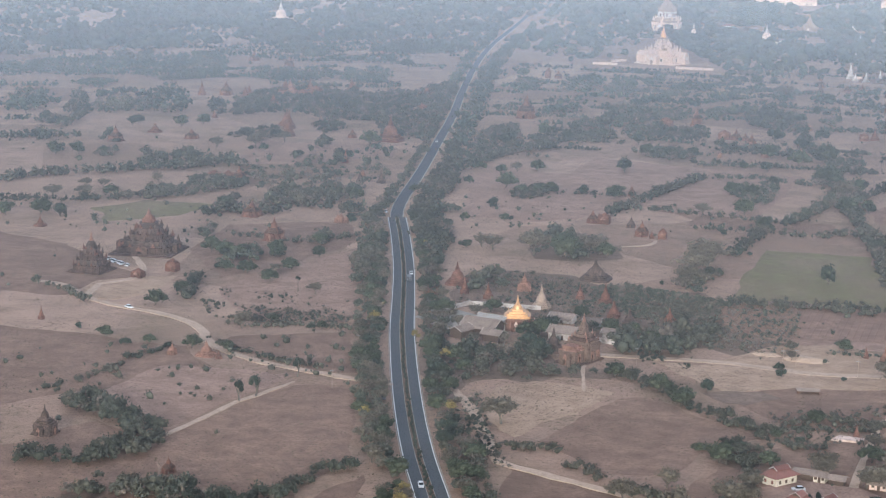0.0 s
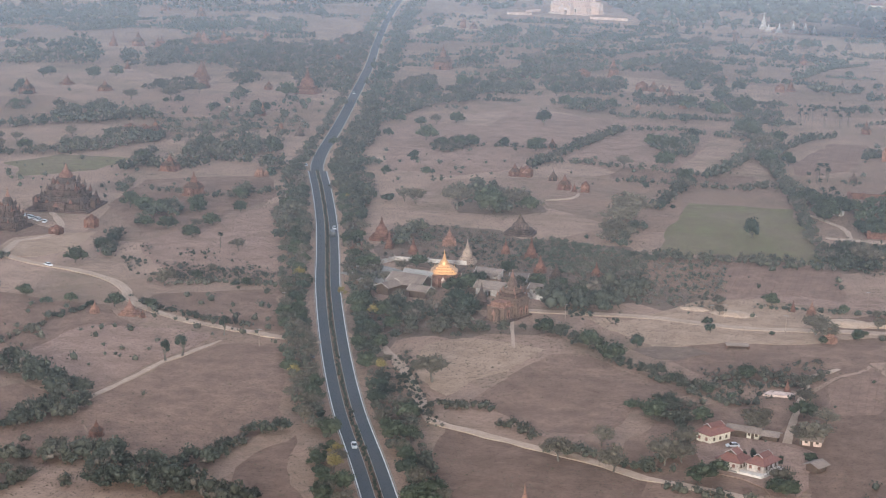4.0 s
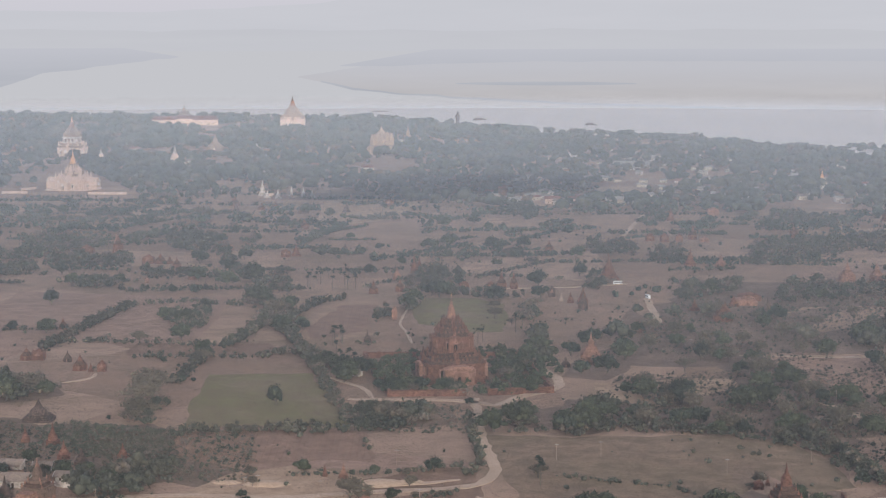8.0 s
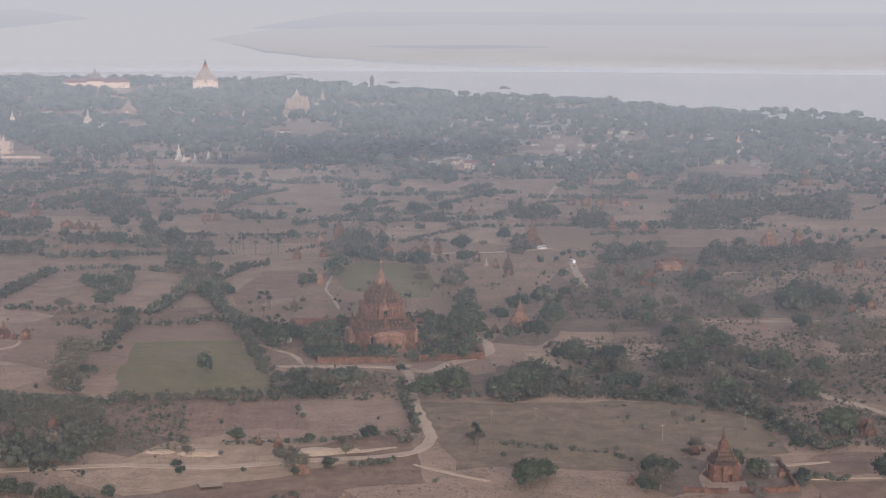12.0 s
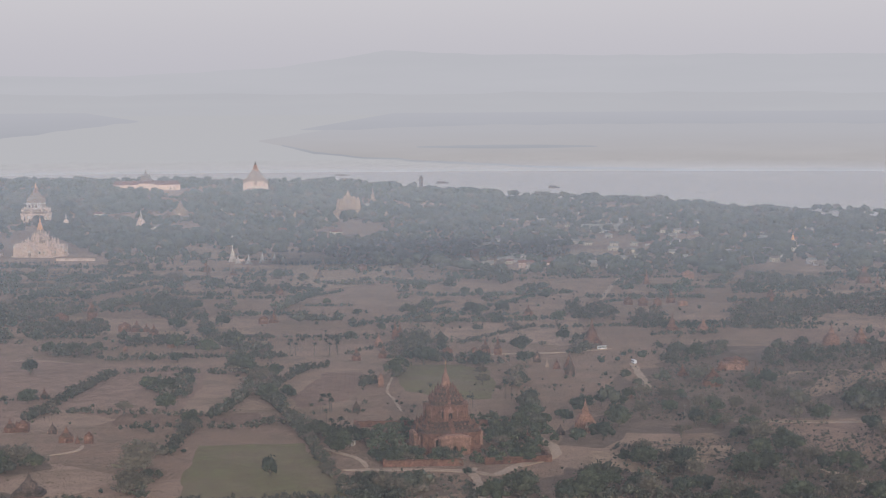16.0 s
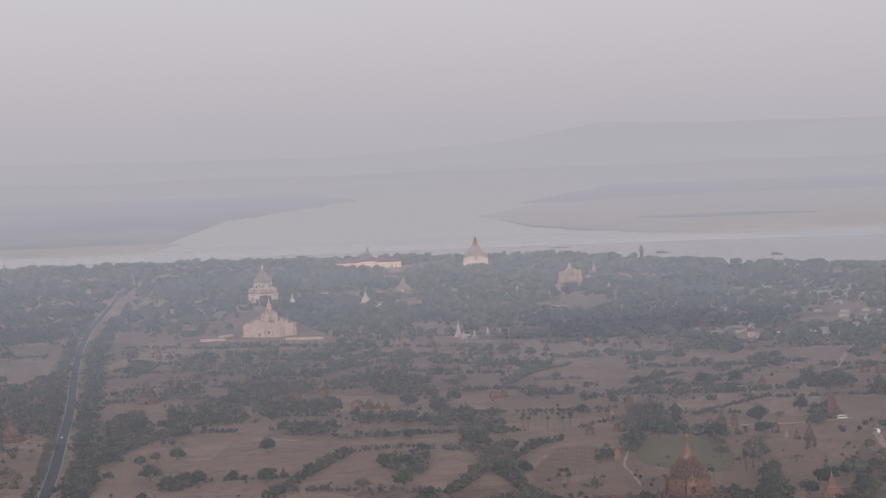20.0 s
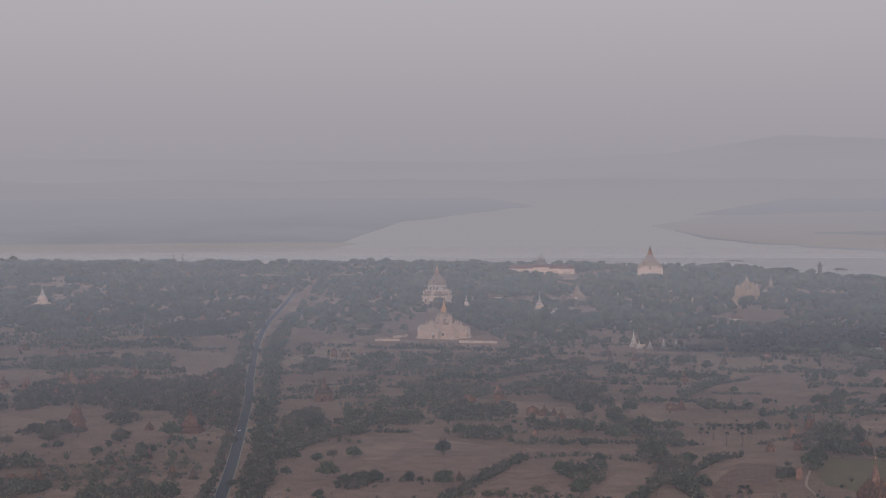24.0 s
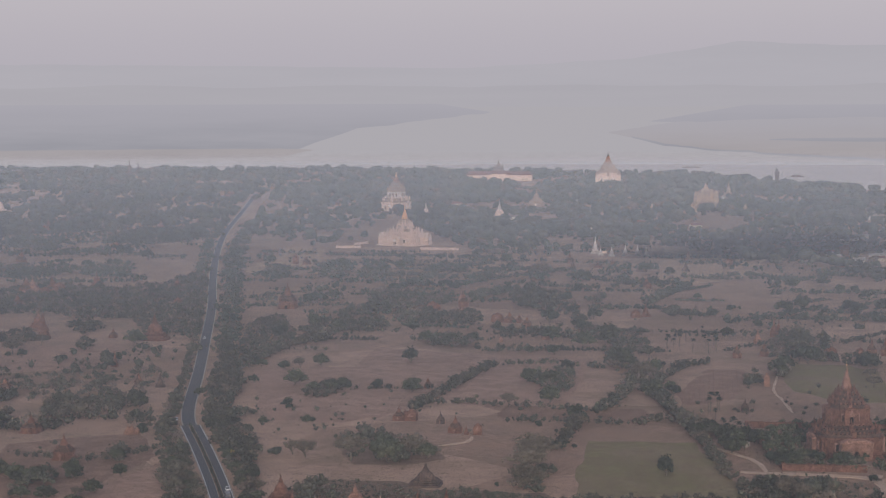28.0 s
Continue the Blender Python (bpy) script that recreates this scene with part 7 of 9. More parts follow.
dirt_track(1.6, (-158, 672), (-167, 707), (-169, 721))
dirt_track(5.5, (-171, 731), (-160, 733), (-118, 739), (-77, 735), (-40, 743), (-10, 749), (4, 756), (12, 776), (11, 808), (8, 854), (9, 906), (7, 928), (10, 938))
dirt_track(3, (-41, 753), (-27, 755), (-3, 764))
dirt_track(6, (-57, 937), (1, 932), (18, 920), (31, 942), (46, 956), (54, 972), (54, 996), (48, 1022), (45, 1059))
dirt_track(3, (-71, 1000), (-58, 980), (-49, 964), (-44, 937))
dirt_track(3, (3, 735), (18, 719), (31, 708))
dirt_track(3, (12, 1350), (54, 1355), (96, 1360), (136, 1377))
dirt_track(5, (141, 1304), (138, 1244), (135, 1182))
dirt_track(4, (168, 1707), (199, 1855), (216, 1926))
dirt_track(1.8, (-25, 1110), (-29, 1154), (-33, 1188), (-29, 1250))
dirt_track(3, (-213, 985), (-200, 996), (-199, 1013))
dirt_track(3, (166, 1064), (217, 1055), (256, 1058))
dirt_track(4, (141, 729), (154, 727), (171, 731))
dirt_track(5, (183, 925), (195, 892), (204, 851), (214, 832), (222, 809))
dirt_track(3.5, (154, 705), (170, 706), (189, 705))
dirt_track(3, (179, 1062), (222, 1060), (244, 1052))
# fields
field("brown", (-336, 508), (-309, 566), (-285, 549), (-255, 507), (-267, 484), (-301, 454))
field("brown", (-454, 691), (-381, 685), (-335, 679), (-304, 652), (-323, 645), (-329, 605), (-367, 556))
field("brown", (-427, 881), (-441, 962), (-381, 999), (-352, 941), (-366, 847), (-381, 817))
field("brown", (-592, 906), (-495, 869), (-414, 803), (-430, 753), (-487, 743))
field("brown", (-92, 708), (-64, 755), (4, 796), (5, 710), (-24, 699), (-46, 651), (-74, 648), (-101, 679))
field("brown", (-98, 576), (-88, 606), (-72, 630), (-45, 642), (-37, 598), (-30, 540), (-91, 515), (-98, 545))
field("litter", (-212, 689), (-222, 716), (-201, 719), (-189, 718), (-171, 705), (-160, 709), (-149, 699), (-158, 691), (-181, 689), (-200, 674))
field("litter", (-257, 811), (-269, 864), (-257, 894), (-218, 894), (-202, 877), (-185, 877), (-148, 878), (-136, 847), (-134, 797), (-122, 802), (-122, 784), (-167, 772), (-189, 799), (-211, 790), (-229, 796), (-247, 802))
field("litter", (-141, 859), (-102, 864), (-97, 833), (-90, 789), (-90, 759), (-112, 750), (-133, 765), (-150, 770), (-171, 781), (-150, 801), (-129, 823))
field("litter", (-258, 953), (-267, 1008), (-252, 1014), (-232, 1003), (-217, 981), (-205, 949), (-227, 931), (-246, 932))
field("litter", (-262, 852), (-263, 883), (-246, 874), (-237, 834), (-252, 827))
field("litter", (-57, 862), (-53, 901), (-39, 922), (-5, 914), (-3, 880), (-43, 856))
field("litter", (58, 996), (74, 1067), (92, 1086), (117, 1149), (134, 1148), (177, 1147), (183, 1104), (153, 993), (147, 1028), (99, 1030), (82, 987))
field("litter", (93, 1128), (124, 1245), (134, 1171), (192, 1192), (239, 1241), (276, 1266), (234, 1179), (202, 1146), (176, 1104), (113, 1149))
field("litter", (153, 993), (179, 1064), (198, 1045), (196, 992), (204, 959), (222, 928), (202, 848), (176, 837), (163, 875), (151, 916))
field("litter", (21, 873), (29, 906), (58, 919), (85, 911), (126, 903), (160, 862), (150, 838), (117, 845), (81, 871), (47, 859))
field("litter", (235, 1062), (262, 1144), (284, 1166), (252, 1043))
field("litter", (155, 1298), (204, 1356), (257, 1323), (329, 1336), (310, 1265), (242, 1254), (192, 1192), (154, 1182))
field("litter", (-281, 479), (-277, 499), (-265, 485), (-264, 463), (-270, 450))
field("litter", (-97, 602), (-97, 620), (-89, 626), (-81, 616), (-78, 600), (-86, 590))
field("litter", (-245, 735), (-226, 725), (-209, 716), (-184, 725), (-173, 689), (-181, 677), (-196, 681), (-204, 667), (-201, 643), (-205, 624), (-224, 670))
field("litter", (-253, 847), (-228, 872), (-196, 870), (-162, 841), (-128, 815), (-120, 765), (-144, 751), (-169, 752), (-193, 790), (-223, 803))
field("litter", (142, 1270), (170, 1296), (213, 1268), (228, 1192), (232, 1146), (280, 1191), (264, 1103), (240, 1064), (182, 1075), (147, 1067), (117, 1067), (118, 1149))
field("litter", (173, 1402), (236, 1385), (288, 1384), (336, 1367), (405, 1382), (385, 1321), (311, 1308), (250, 1309), (215, 1281), (174, 1325))
field("litter", (269, 1191), (295, 1190), (297, 1144), (280, 1063), (303, 1062), (270, 959), (254, 976), (240, 993), (237, 1027), (243, 1103))
field("litter", (141, 996), (166, 1029), (188, 1011), (198, 962), (211, 931), (235, 930), (275, 975), (228, 826), (217, 850), (208, 876), (183, 864), (170, 904), (144, 919))
field("litter", (83, 936), (102, 989), (128, 996), (138, 964), (144, 919), (168, 897), (181, 858), (184, 828), (162, 812), (149, 847), (124, 854), (99, 867), (76, 881))
field("litter", (55, 937), (78, 936), (75, 868), (57, 851), (43, 869))
field("litter", (194, 827), (205, 827), (222, 809), (204, 753), (194, 773), (180, 784))
field("litter", (94, 730), (114, 743), (121, 733), (112, 695), (98, 683), (88, 696))
field("litter", (141, 746), (154, 741), (148, 701), (144, 676), (125, 677), (131, 702))
field("green", (-137, 1009), (-80, 1011), (-54, 871), (-135, 867))
field("pale", (-132, 852), (-54, 854), (-42, 815), (1, 797), (1, 786), (-95, 784), (-121, 801))
field("sand", (-192, 666), (-179, 682), (-147, 676), (-153, 639), (-162, 623), (-167, 600), (-185, 627))
field("brown", (-143, 670), (-130, 674), (-84, 630), (-99, 613), (-107, 579), (-128, 571), (-157, 599))
field("dark", (-159, 573), (-125, 553), (-103, 543), (-85, 534), (-84, 507), (-143, 486))
field("brown", (-281, 544), (-273, 605), (-263, 640), (-243, 646), (-209, 557), (-217, 509), (-255, 507))
field("pale", (-329, 605), (-325, 649), (-304, 652), (-272, 650), (-276, 617), (-281, 581), (-288, 548), (-310, 578))
field("brown", (-323, 703), (-275, 730), (-249, 664), (-273, 664), (-318, 688))
field("pale", (-369, 792), (-364, 840), (-345, 925), (-286, 760), (-304, 740), (-332, 741))
field("green", (-540, 984), (-526, 1022), (-477, 1024), (-480, 977), (-510, 942))
field("sand", (-144, 732), (-76, 730), (-40, 740), (-13, 747), (-49, 721), (-75, 711), (-125, 713))
field("grass", (19, 830), (59, 847), (104, 845), (102, 783), (76, 735), (18, 726), (15, 786))
field("pale", (104, 845), (137, 815), (163, 792), (158, 752), (102, 753), (102, 794))
field("plough", (-94, 1167), (-73, 1273), (-49, 1272), (-57, 1154), (-84, 1123))
field("green", (-27, 1250), (-16, 1304), (18, 1303), (41, 1274), (32, 1151), (7, 1152), (-22, 1188))
field("pale", (-251, 1178), (-221, 1263), (-161, 1261), (-156, 1122), (-190, 1095), (-246, 1141))
field("pale", (-377, 1235), (-293, 1259), (-226, 1291), (-239, 1108), (-277, 1046), (-326, 1046))
field("sand", (72, 979), (150, 993), (148, 961), (100, 918), (68, 933))
field("plough", (-141, 852), (-104, 875), (-68, 869), (-45, 859), (-41, 800), (-106, 796), (-129, 799))
field("dark", (-48, 640), (-34, 673), (33, 664), (30, 550), (-1, 500), (-31, 490), (-44, 580))
field("dark", (-208, 506), (-202, 540), (-175, 474), (-191, 468))
field("sand", (-428, 751), (-431, 789), (-415, 806), (-401, 815), (-393, 776), (-402, 751))
field("sand", (-128, 722), (-103, 775), (-76, 791), (-43, 771), (-42, 727), (-72, 715), (-106, 692))
field("brown", (-190, 1116), (-158, 1105), (-114, 1109), (-101, 1073), (-150, 1065), (-193, 1070))
field("pale", (202, 1063), (255, 1052), (234, 974), (206, 967), (199, 1017))
field("sand", (-562, 1913), (-575, 2203), (-526, 2170), (-500, 1989), (-518, 1859))
field("pale", (-584, 1326), (-495, 1348), (-459, 1302), (-488, 1227), (-546, 1191))
field("pale", (-304, 1048), (-314, 1342), (-155, 1311), (-155, 1163), (-241, 1149), (-261, 1064))
field("pale", (263, 1434), (310, 1479), (384, 1493), (381, 1432), (333, 1390), (266, 1384))
field("pale", (305, 1253), (344, 1279), (369, 1270), (340, 1177), (307, 1178), (298, 1214))
field("pale", (181, 1056), (202, 1074), (238, 1045), (234, 993), (203, 969), (181, 994))
field("grass", (12, 852), (56, 842), (99, 849), (147, 839), (158, 795), (159, 750), (139, 737), (127, 771), (109, 738), (90, 721), (43, 728), (16, 751))
field("brown", (167, 745), (203, 748), (191, 710), (162, 711), (157, 727))
field("brown", (157, 701), (187, 700), (175, 661), (150, 662))
field("sand", (-129, 2281), (-11, 2109), (-45, 1883), (-125, 1788))
# hedgerows
hedgerow(5, 4, 0.7, (-22, 732), (-8, 738), (-3, 737))
hedgerow(4, 3, 0.6, (-75, 773), (-60, 773), (-27, 775), (-3, 787))
hedgerow(3, 2.5, 0.6, (0, 771), (7, 786), (6, 819), (4, 861), (4, 900))
hedgerow(5, 4, 0.8, (156, 844), (164, 820), (170, 792), (171, 766), (175, 746))
hedgerow(7, 5, 1.0, (-151, 701), (-135, 688), (-112, 662), (-103, 654), (-92, 645), (-78, 629))
hedgerow(5, 4, 0.85, (-165, 584), (-158, 589), (-147, 591))
hedgerow(5, 4, 0.85, (-141, 576), (-130, 570), (-124, 563))
hedgerow(6, 5, 0.95, (-120, 552), (-110, 552), (-99, 547), (-87, 545))
hedgerow(5, 3.5, 0.8, (-87, 545), (-83, 559), (-77, 580), (-83, 598), (-99, 610), (-79, 621))
hedgerow(5, 3.5, 0.7, (-78, 532), (-64, 526), (-50, 525))
hedgerow(4, 3, 0.7, (-81, 635), (-71, 624), (-58, 629))
hedgerow(5, 4, 0.8, (-79, 652), (-66, 665), (-53, 661), (-40, 667))
hedgerow(4, 3, 0.7, (-140, 848), (-128, 854), (-102, 862), (-76, 869), (-52, 866))
hedgerow(6, 4.5, 0.95, (-206, 546), (-213, 537), (-216, 521), (-217, 509), (-223, 501))
hedgerow(14, 7, 1.0, (-273, 497), (-262, 497), (-248, 497), (-233, 497), (-221, 501))
hedgerow(16, 8, 1.0, (-246, 478), (-232, 475), (-219, 480), (-205, 477), (-196, 472))
hedgerow(14, 7, 1.0, (-331, 586), (-314, 576), (-298, 567), (-282, 543), (-284, 528))
hedgerow(10, 6, 0.9, (-307, 513), (-297, 517), (-284, 525))
hedgerow(8, 5, 0.9, (-268, 446), (-266, 462), (-261, 478))
hedgerow(4, 3, 0.8, (-333, 726), (-319, 725), (-302, 735), (-278, 736))
hedgerow(5, 4, 0.8, (-344, 651), (-341, 661), (-339, 669))
hedgerow(4, 3, 0.7, (-351, 596), (-345, 612), (-342, 642))
hedgerow(4, 3, 0.7, (-321, 689), (-308, 681), (-280, 669), (-265, 668))
hedgerow(5, 4, 0.7, (-373, 763), (-382, 794), (-389, 811))
hedgerow(4, 3, 0.7, (-458, 770), (-433, 759), (-411, 741))
# woods and scrub
scrubland("roadside", 4.5, 0.9, (-159, 480), (-186, 527), (-211, 570), (-241, 639), (-274, 728), (-302, 806), (-328, 871), (-344, 935), (-357, 1010), (-340, 956), (-289, 812), (-255, 713), (-229, 644), (-201, 574), (-175, 519), (-158, 480))
scrubland("roadside", 4.5, 0.9, (-148, 484), (-166, 522), (-191, 578), (-219, 648), (-250, 738), (-277, 817), (-299, 884), (-342, 995), (-362, 1077), (-326, 1024), (-306, 971), (-289, 888), (-258, 811), (-231, 723), (-218, 686), (-204, 636), (-183, 596), (-166, 560), (-150, 528), (-134, 489))
scrubland("grove", 7, 0.85, (-212, 689), (-222, 716), (-201, 719), (-189, 718), (-171, 705), (-160, 709), (-149, 699), (-158, 691), (-181, 689), (-200, 674))
scrubland("grove", 9, 0.95, (-258, 953), (-267, 1008), (-252, 1014), (-232, 1003), (-217, 981), (-205, 949), (-227, 931), (-246, 932))
scrubland("grove", 8, 0.9, (-262, 852), (-263, 883), (-246, 874), (-237, 834), (-252, 827))
scrubland("temple garden", 5, 0.8, (-47, 1025), (-22, 1042), (-20, 982), (17, 973), (34, 981), (43, 997), (44, 972), (31, 946), (1, 943), (-31, 948), (-40, 983))
scrubland("temple garden", 6.5, 0.9, (21, 1069), (58, 1072), (60, 996), (42, 980), (21, 981), (18, 1023))
scrubland("temple garden", 8, 0.9, (41, 1068), (46, 1119), (57, 1140), (56, 1068))
scrubland("temple garden", 5.5, 0.8, (-46, 1049), (-22, 1074), (-17, 1024), (-20, 974), (-31, 954), (-42, 991))
scrubland("temple garden", 6, 0.9, (-17, 1070), (22, 1089), (46, 1068), (44, 1014), (21, 997), (20, 1047), (-15, 1048))
scrubland("scrub", 6, 0.85, (-281, 479), (-277, 499), (-265, 485), (-264, 463), (-270, 450))
far_wood(11, 18.5, (-1102, 2029), (-1876, 3524), (-966, 3576), (-894, 3377), (-693, 2269), (-912, 2427))
far_wood(11, 18.5, (-1876, 3524), (-2193, 4137), (-1456, 4378), (-999, 4363), (-868, 4258), (-707, 3411), (-871, 3284))
far_wood(11, 18.5, (-674, 2367), (-884, 3379), (-767, 3729), (-644, 3423), (-505, 2349), (-548, 2208))
far_wood(11, 14.5, (-717, 3409), (-880, 4320), (-471, 4271), (-147, 4242), (201, 3577), (138, 2724), (-112, 2466), (-286, 2341), (-397, 2416), (-640, 3527))
far_wood(10, 16, (-334, 2083), (-132, 2269), (-34, 2070), (145, 1929), (322, 1922), (472, 1885), (699, 2751), (600, 2962), (480, 3392), (168, 3410), (-121, 2731), (-422, 2519))
far_wood(11, 14.5, (-836, 3716), (-676, 3746), (-368, 2421), (-372, 2238), (-505, 2610))
scrubland("scrub", 6, 0.6, (-778, 2011), (-683, 2184), (-786, 2560), (-906, 2659), (-1326, 2463), (-1140, 2103))
far_wood(10, 19, (-1269, 1771), (-1846, 2581), (-1809, 2952), (-1569, 3156), (-1392, 3227), (-1039, 2494), (-1049, 2109), (-1123, 1957))
far_wood(10, 19, (-1846, 2581), (-2643, 3699), (-2099, 4869), (-1392, 3227))
field("litter", (-118, 686), (-107, 695), (-94, 697), (-87, 689), (-95, 674), (-104, 677))
scrubland("scrub", 1.6, 0.6, (-158, 753), (-123, 724), (-139, 708))
scrubland("grove", 4, 0.9, (-97, 602), (-97, 620), (-89, 626), (-81, 616), (-78, 600), (-86, 590))
hedgerow(4, 3.5, 0.9, (-116, 553), (-112, 558), (-105, 552), (-97, 549), (-88, 544), (-79, 545))
hedgerow(4, 3, 0.8, (-101, 647), (-88, 643), (-75, 644), (-64, 652), (-54, 652), (-47, 658), (-40, 677))
scrubland("grove", 5, 0.7, (-245, 735), (-226, 725), (-209, 716), (-184, 725), (-173, 689), (-181, 677), (-196, 681), (-204, 667), (-201, 643), (-205, 624), (-224, 670))
scrubland("scrub", 2.0, 0.5, (-366, 766), (-329, 761), (-289, 758), (-281, 737), (-322, 732), (-348, 734))
scrubland("scrub", 2.0, 0.5, (-193, 623), (-195, 657), (-171, 593), (-159, 569), (-171, 571))
scrubland("scrub", 5, 0.29, (194, 827), (205, 827), (222, 809), (204, 753), (194, 773), (180, 784))
scrubland("scrub", 4.5, 0.34, (94, 730), (114, 743), (121, 733), (112, 695), (98, 683), (88, 696))
scrubland("scrub", 4.5, 0.38, (141, 746), (154, 741), (148, 701), (144, 676), (125, 677), (131, 702))
far_wood(10, 17, (302, 1974), (466, 2933), (631, 3059), (768, 3066), (801, 2879), (863, 2631), (640, 1977), (472, 1913))
far_wood(9, 18, (466, 1913), (640, 1977), (447, 1414), (405, 1382), (498, 1798))
hedgerow(4, 3, 0.8, (164, 852), (165, 806), (168, 769), (174, 754), (190, 758), (204, 753))
hedgerow(4, 3, 0.8, (49, 857), (74, 862), (97, 855), (118, 852), (137, 853))
hedgerow(4, 3, 0.7, (148, 693), (159, 709), (172, 700))
hedgerow(3, 2.5, 0.6, (38, 770), (61, 759), (83, 749), (98, 730))
thorn_scrub(3.6, (49, 857), (66, 936), (91, 997), (147, 1012), (180, 1066), (242, 1045), (303, 1062), (204, 753), (182, 774), (163, 817), (137, 853))
thorn_scrub(4.2, (114, 1068), (124, 1194), (170, 1296), (267, 1294), (385, 1321), (303, 1062), (213, 1065))
thorn_scrub(3.2, (-54, 862), (-50, 922), (1, 921), (4, 854), (-27, 853))
thorn_scrub(3.2, (-171, 781), (-141, 859), (-99, 864), (-88, 759), (-132, 760))
thorn_scrub(3.0, (-257, 811), (-269, 864), (-257, 894), (-185, 877), (-136, 847), (-120, 791), (-166, 766), (-211, 790))
thorn_scrub(3.4, (-197, 622), (-195, 657), (-170, 594), (-156, 567), (-166, 560))
thorn_scrub(3.4, (-87, 665), (-48, 689), (-37, 711), (-44, 642), (-71, 624))
thorn_scrub(3.2, (-369, 792), (-302, 792), (-279, 738), (-320, 727))
field("plough", (-39, 661), (-23, 696), (-7, 665), (-20, 630), (-38, 619))
# trees that stand out
tree("slender", -275, 609, 9.4)
tree("slender", -272, 617, 9.5)
tree("slender", -269, 651, 9.1)
tree("green", -353, 819, 6.8)
tree("umbrella", -321, 799, 6.0)
tree("palm", -331, 801, 7.7)
tree("green", -403, 873, 8.5)
tree("green", -413, 878, 9.2)
tree("bush", -397, 872, 4.2)
tree("green", -375, 835, 6.4)
tree("green", -391, 875, 7.3)
tree("green", -376, 880, 6.7)
tree("bush", -389, 838, 4.1)
tree("bush", -337, 675, 2.9)
tree("green", -371, 683, 5.4)
tree("bush", -389, 693, 3.0)
tree("bush", -356, 673, 3.4)
tree("green", -348, 679, 4.3)
tree("green", -328, 678, 6.2)
tree("green", -312, 680, 4.8)
tree("dry", -324, 720, 8.5)
tree("green", -316, 737, 4.1)
tree("dry", -316, 753, 4.2)
tree("green", -291, 733, 4.0)
tree("bush", -296, 731, 2.5)
tree("green", -380, 747, 7.9)
tree("green", -379, 774, 7.1)
tree("round", -381, 788, 6.6)
tree("round", -544, 948, 7.4)
tree("umbrella", -594, 1273, 7.0)
tree("round", -564, 1270, 4.3)
tree("green", -684, 1187, 6.7)
tree("green", -670, 1200, 5.1)
tree("green", -655, 1207, 5.9)
tree("green", -599, 1194, 6.6)
tree("dry", -590, 1215, 8.4)
tree("round", -381, 1003, 5.4)
tree("round", -489, 1263, 7.7)
tree("green", -369, 924, 6.9)
tree("dry", -535, 1017, 6.4)
tree("dry", -560, 1006, 5.7)
tree("green", -465, 1011, 9.1)
tree("green", -407, 1081, 8.7)
tree("dry", -456, 1064, 8.0)
tree("umbrella", -175, 616, 10.8)
tree("round", -113, 690, 5.8)
tree("green", -119, 665, 8.2)
tree("green", -131, 682, 8.0)
tree("bush", -93, 646, 3.8)
tree("green", -152, 698, 6.9)
tree("green", -180, 755, 6.0)
tree("round", -89, 723, 4.2)
tree("umbrella", -89, 753, 4.8)
tree("umbrella", -44, 726, 8.2)
tree("green", -68, 660, 5.9)
tree("green", -76, 601, 5.8)
tree("umbrella", -57, 594, 6.9)
tree("umbrella", -43, 587, 6.4)
tree("umbrella", -45, 634, 5.6)
tree("dry", -104, 564, 7.4)
tree("umbrella", -114, 544, 8.0)
tree("green", -65, 548, 5.3)
tree("green", -43, 534, 6.2)
tree("bush", -92, 737, 3.3)
tree("round", -189, 718, 9.6)
tree("round", -197, 731, 8.3)
tree("dry", -228, 759, 5.6)
tree("dry", -237, 761, 5.6)
tree("yellow", -223, 699, 5.7)
tree("green", -213, 742, 5.5)
tree("green", -210, 684, 6.0)
tree("green", -207, 653, 6.2)
tree("umbrella", -36, 609, 6.6)
tree("green", -79, 636, 3.7)
tree("bush", -70, 632, 2.8)
tree("dry", -77, 556, 7.2)
tree("bush", -88, 617, 3.2)
tree("green", -102, 608, 3.6)
tree("bush", -92, 616, 3.2)
tree("green", -38, 570, 3.6)
tree("umbrella", -160, 919, 14.2)
tree("dry", -158, 884, 7.4)
tree("dry", -151, 896, 7.5)
tree("bush", -171, 890, 2.3)
tree("umbrella", -251, 939, 13.6)
tree("green", -232, 938, 15.3)
tree("umbrella", -223, 947, 12.4)
tree("green", -214, 951, 9.3)
tree("dry", -284, 952, 8.8)
tree("dry", -276, 946, 10.0)
tree("bush", -292, 948, 5.0)
tree("round", -358, 1244, 4.9)
tree("green", -337, 1260, 6.6)
tree("green", -316, 1148, 6.8)
tree("green", -306, 1153, 7.5)
tree("bush", -298, 1162, 5.3)
tree("round", -281, 1170, 4.6)
tree("round", -255, 1163, 5.2)
tree("bush", -348, 1406, 3.6)
tree("round", -280, 1287, 8.3)
tree("green", -183, 1337, 5.9)
tree("green", -188, 1207, 9.2)
tree("green", -172, 1193, 10.5)
tree("round", -167, 1250, 8.6)
tree("green", -282, 1382, 9.7)
tree("green", -262, 1373, 8.7)
tree("green", -248, 1391, 7.9)
tree("bush", -323, 1099, 3.6)
tree("green", -205, 1529, 9.6)
tree("green", -200, 1335, 5.9)
tree("green", -132, 1275, 14.3)
tree("green", -110, 1243, 11.6)
tree("umbrella", -114, 1214, 13.6)
tree("green", -96, 1177, 7.3)
tree("green", -77, 1032, 7.1)
tree("green", -62, 994, 12.3)
tree("round", -142, 985, 3.1)
tree("palm", -71, 1035, 8.3)
tree("palm", -69, 1074, 8.0)
lone = tree("round", -93, 924, 11.0)
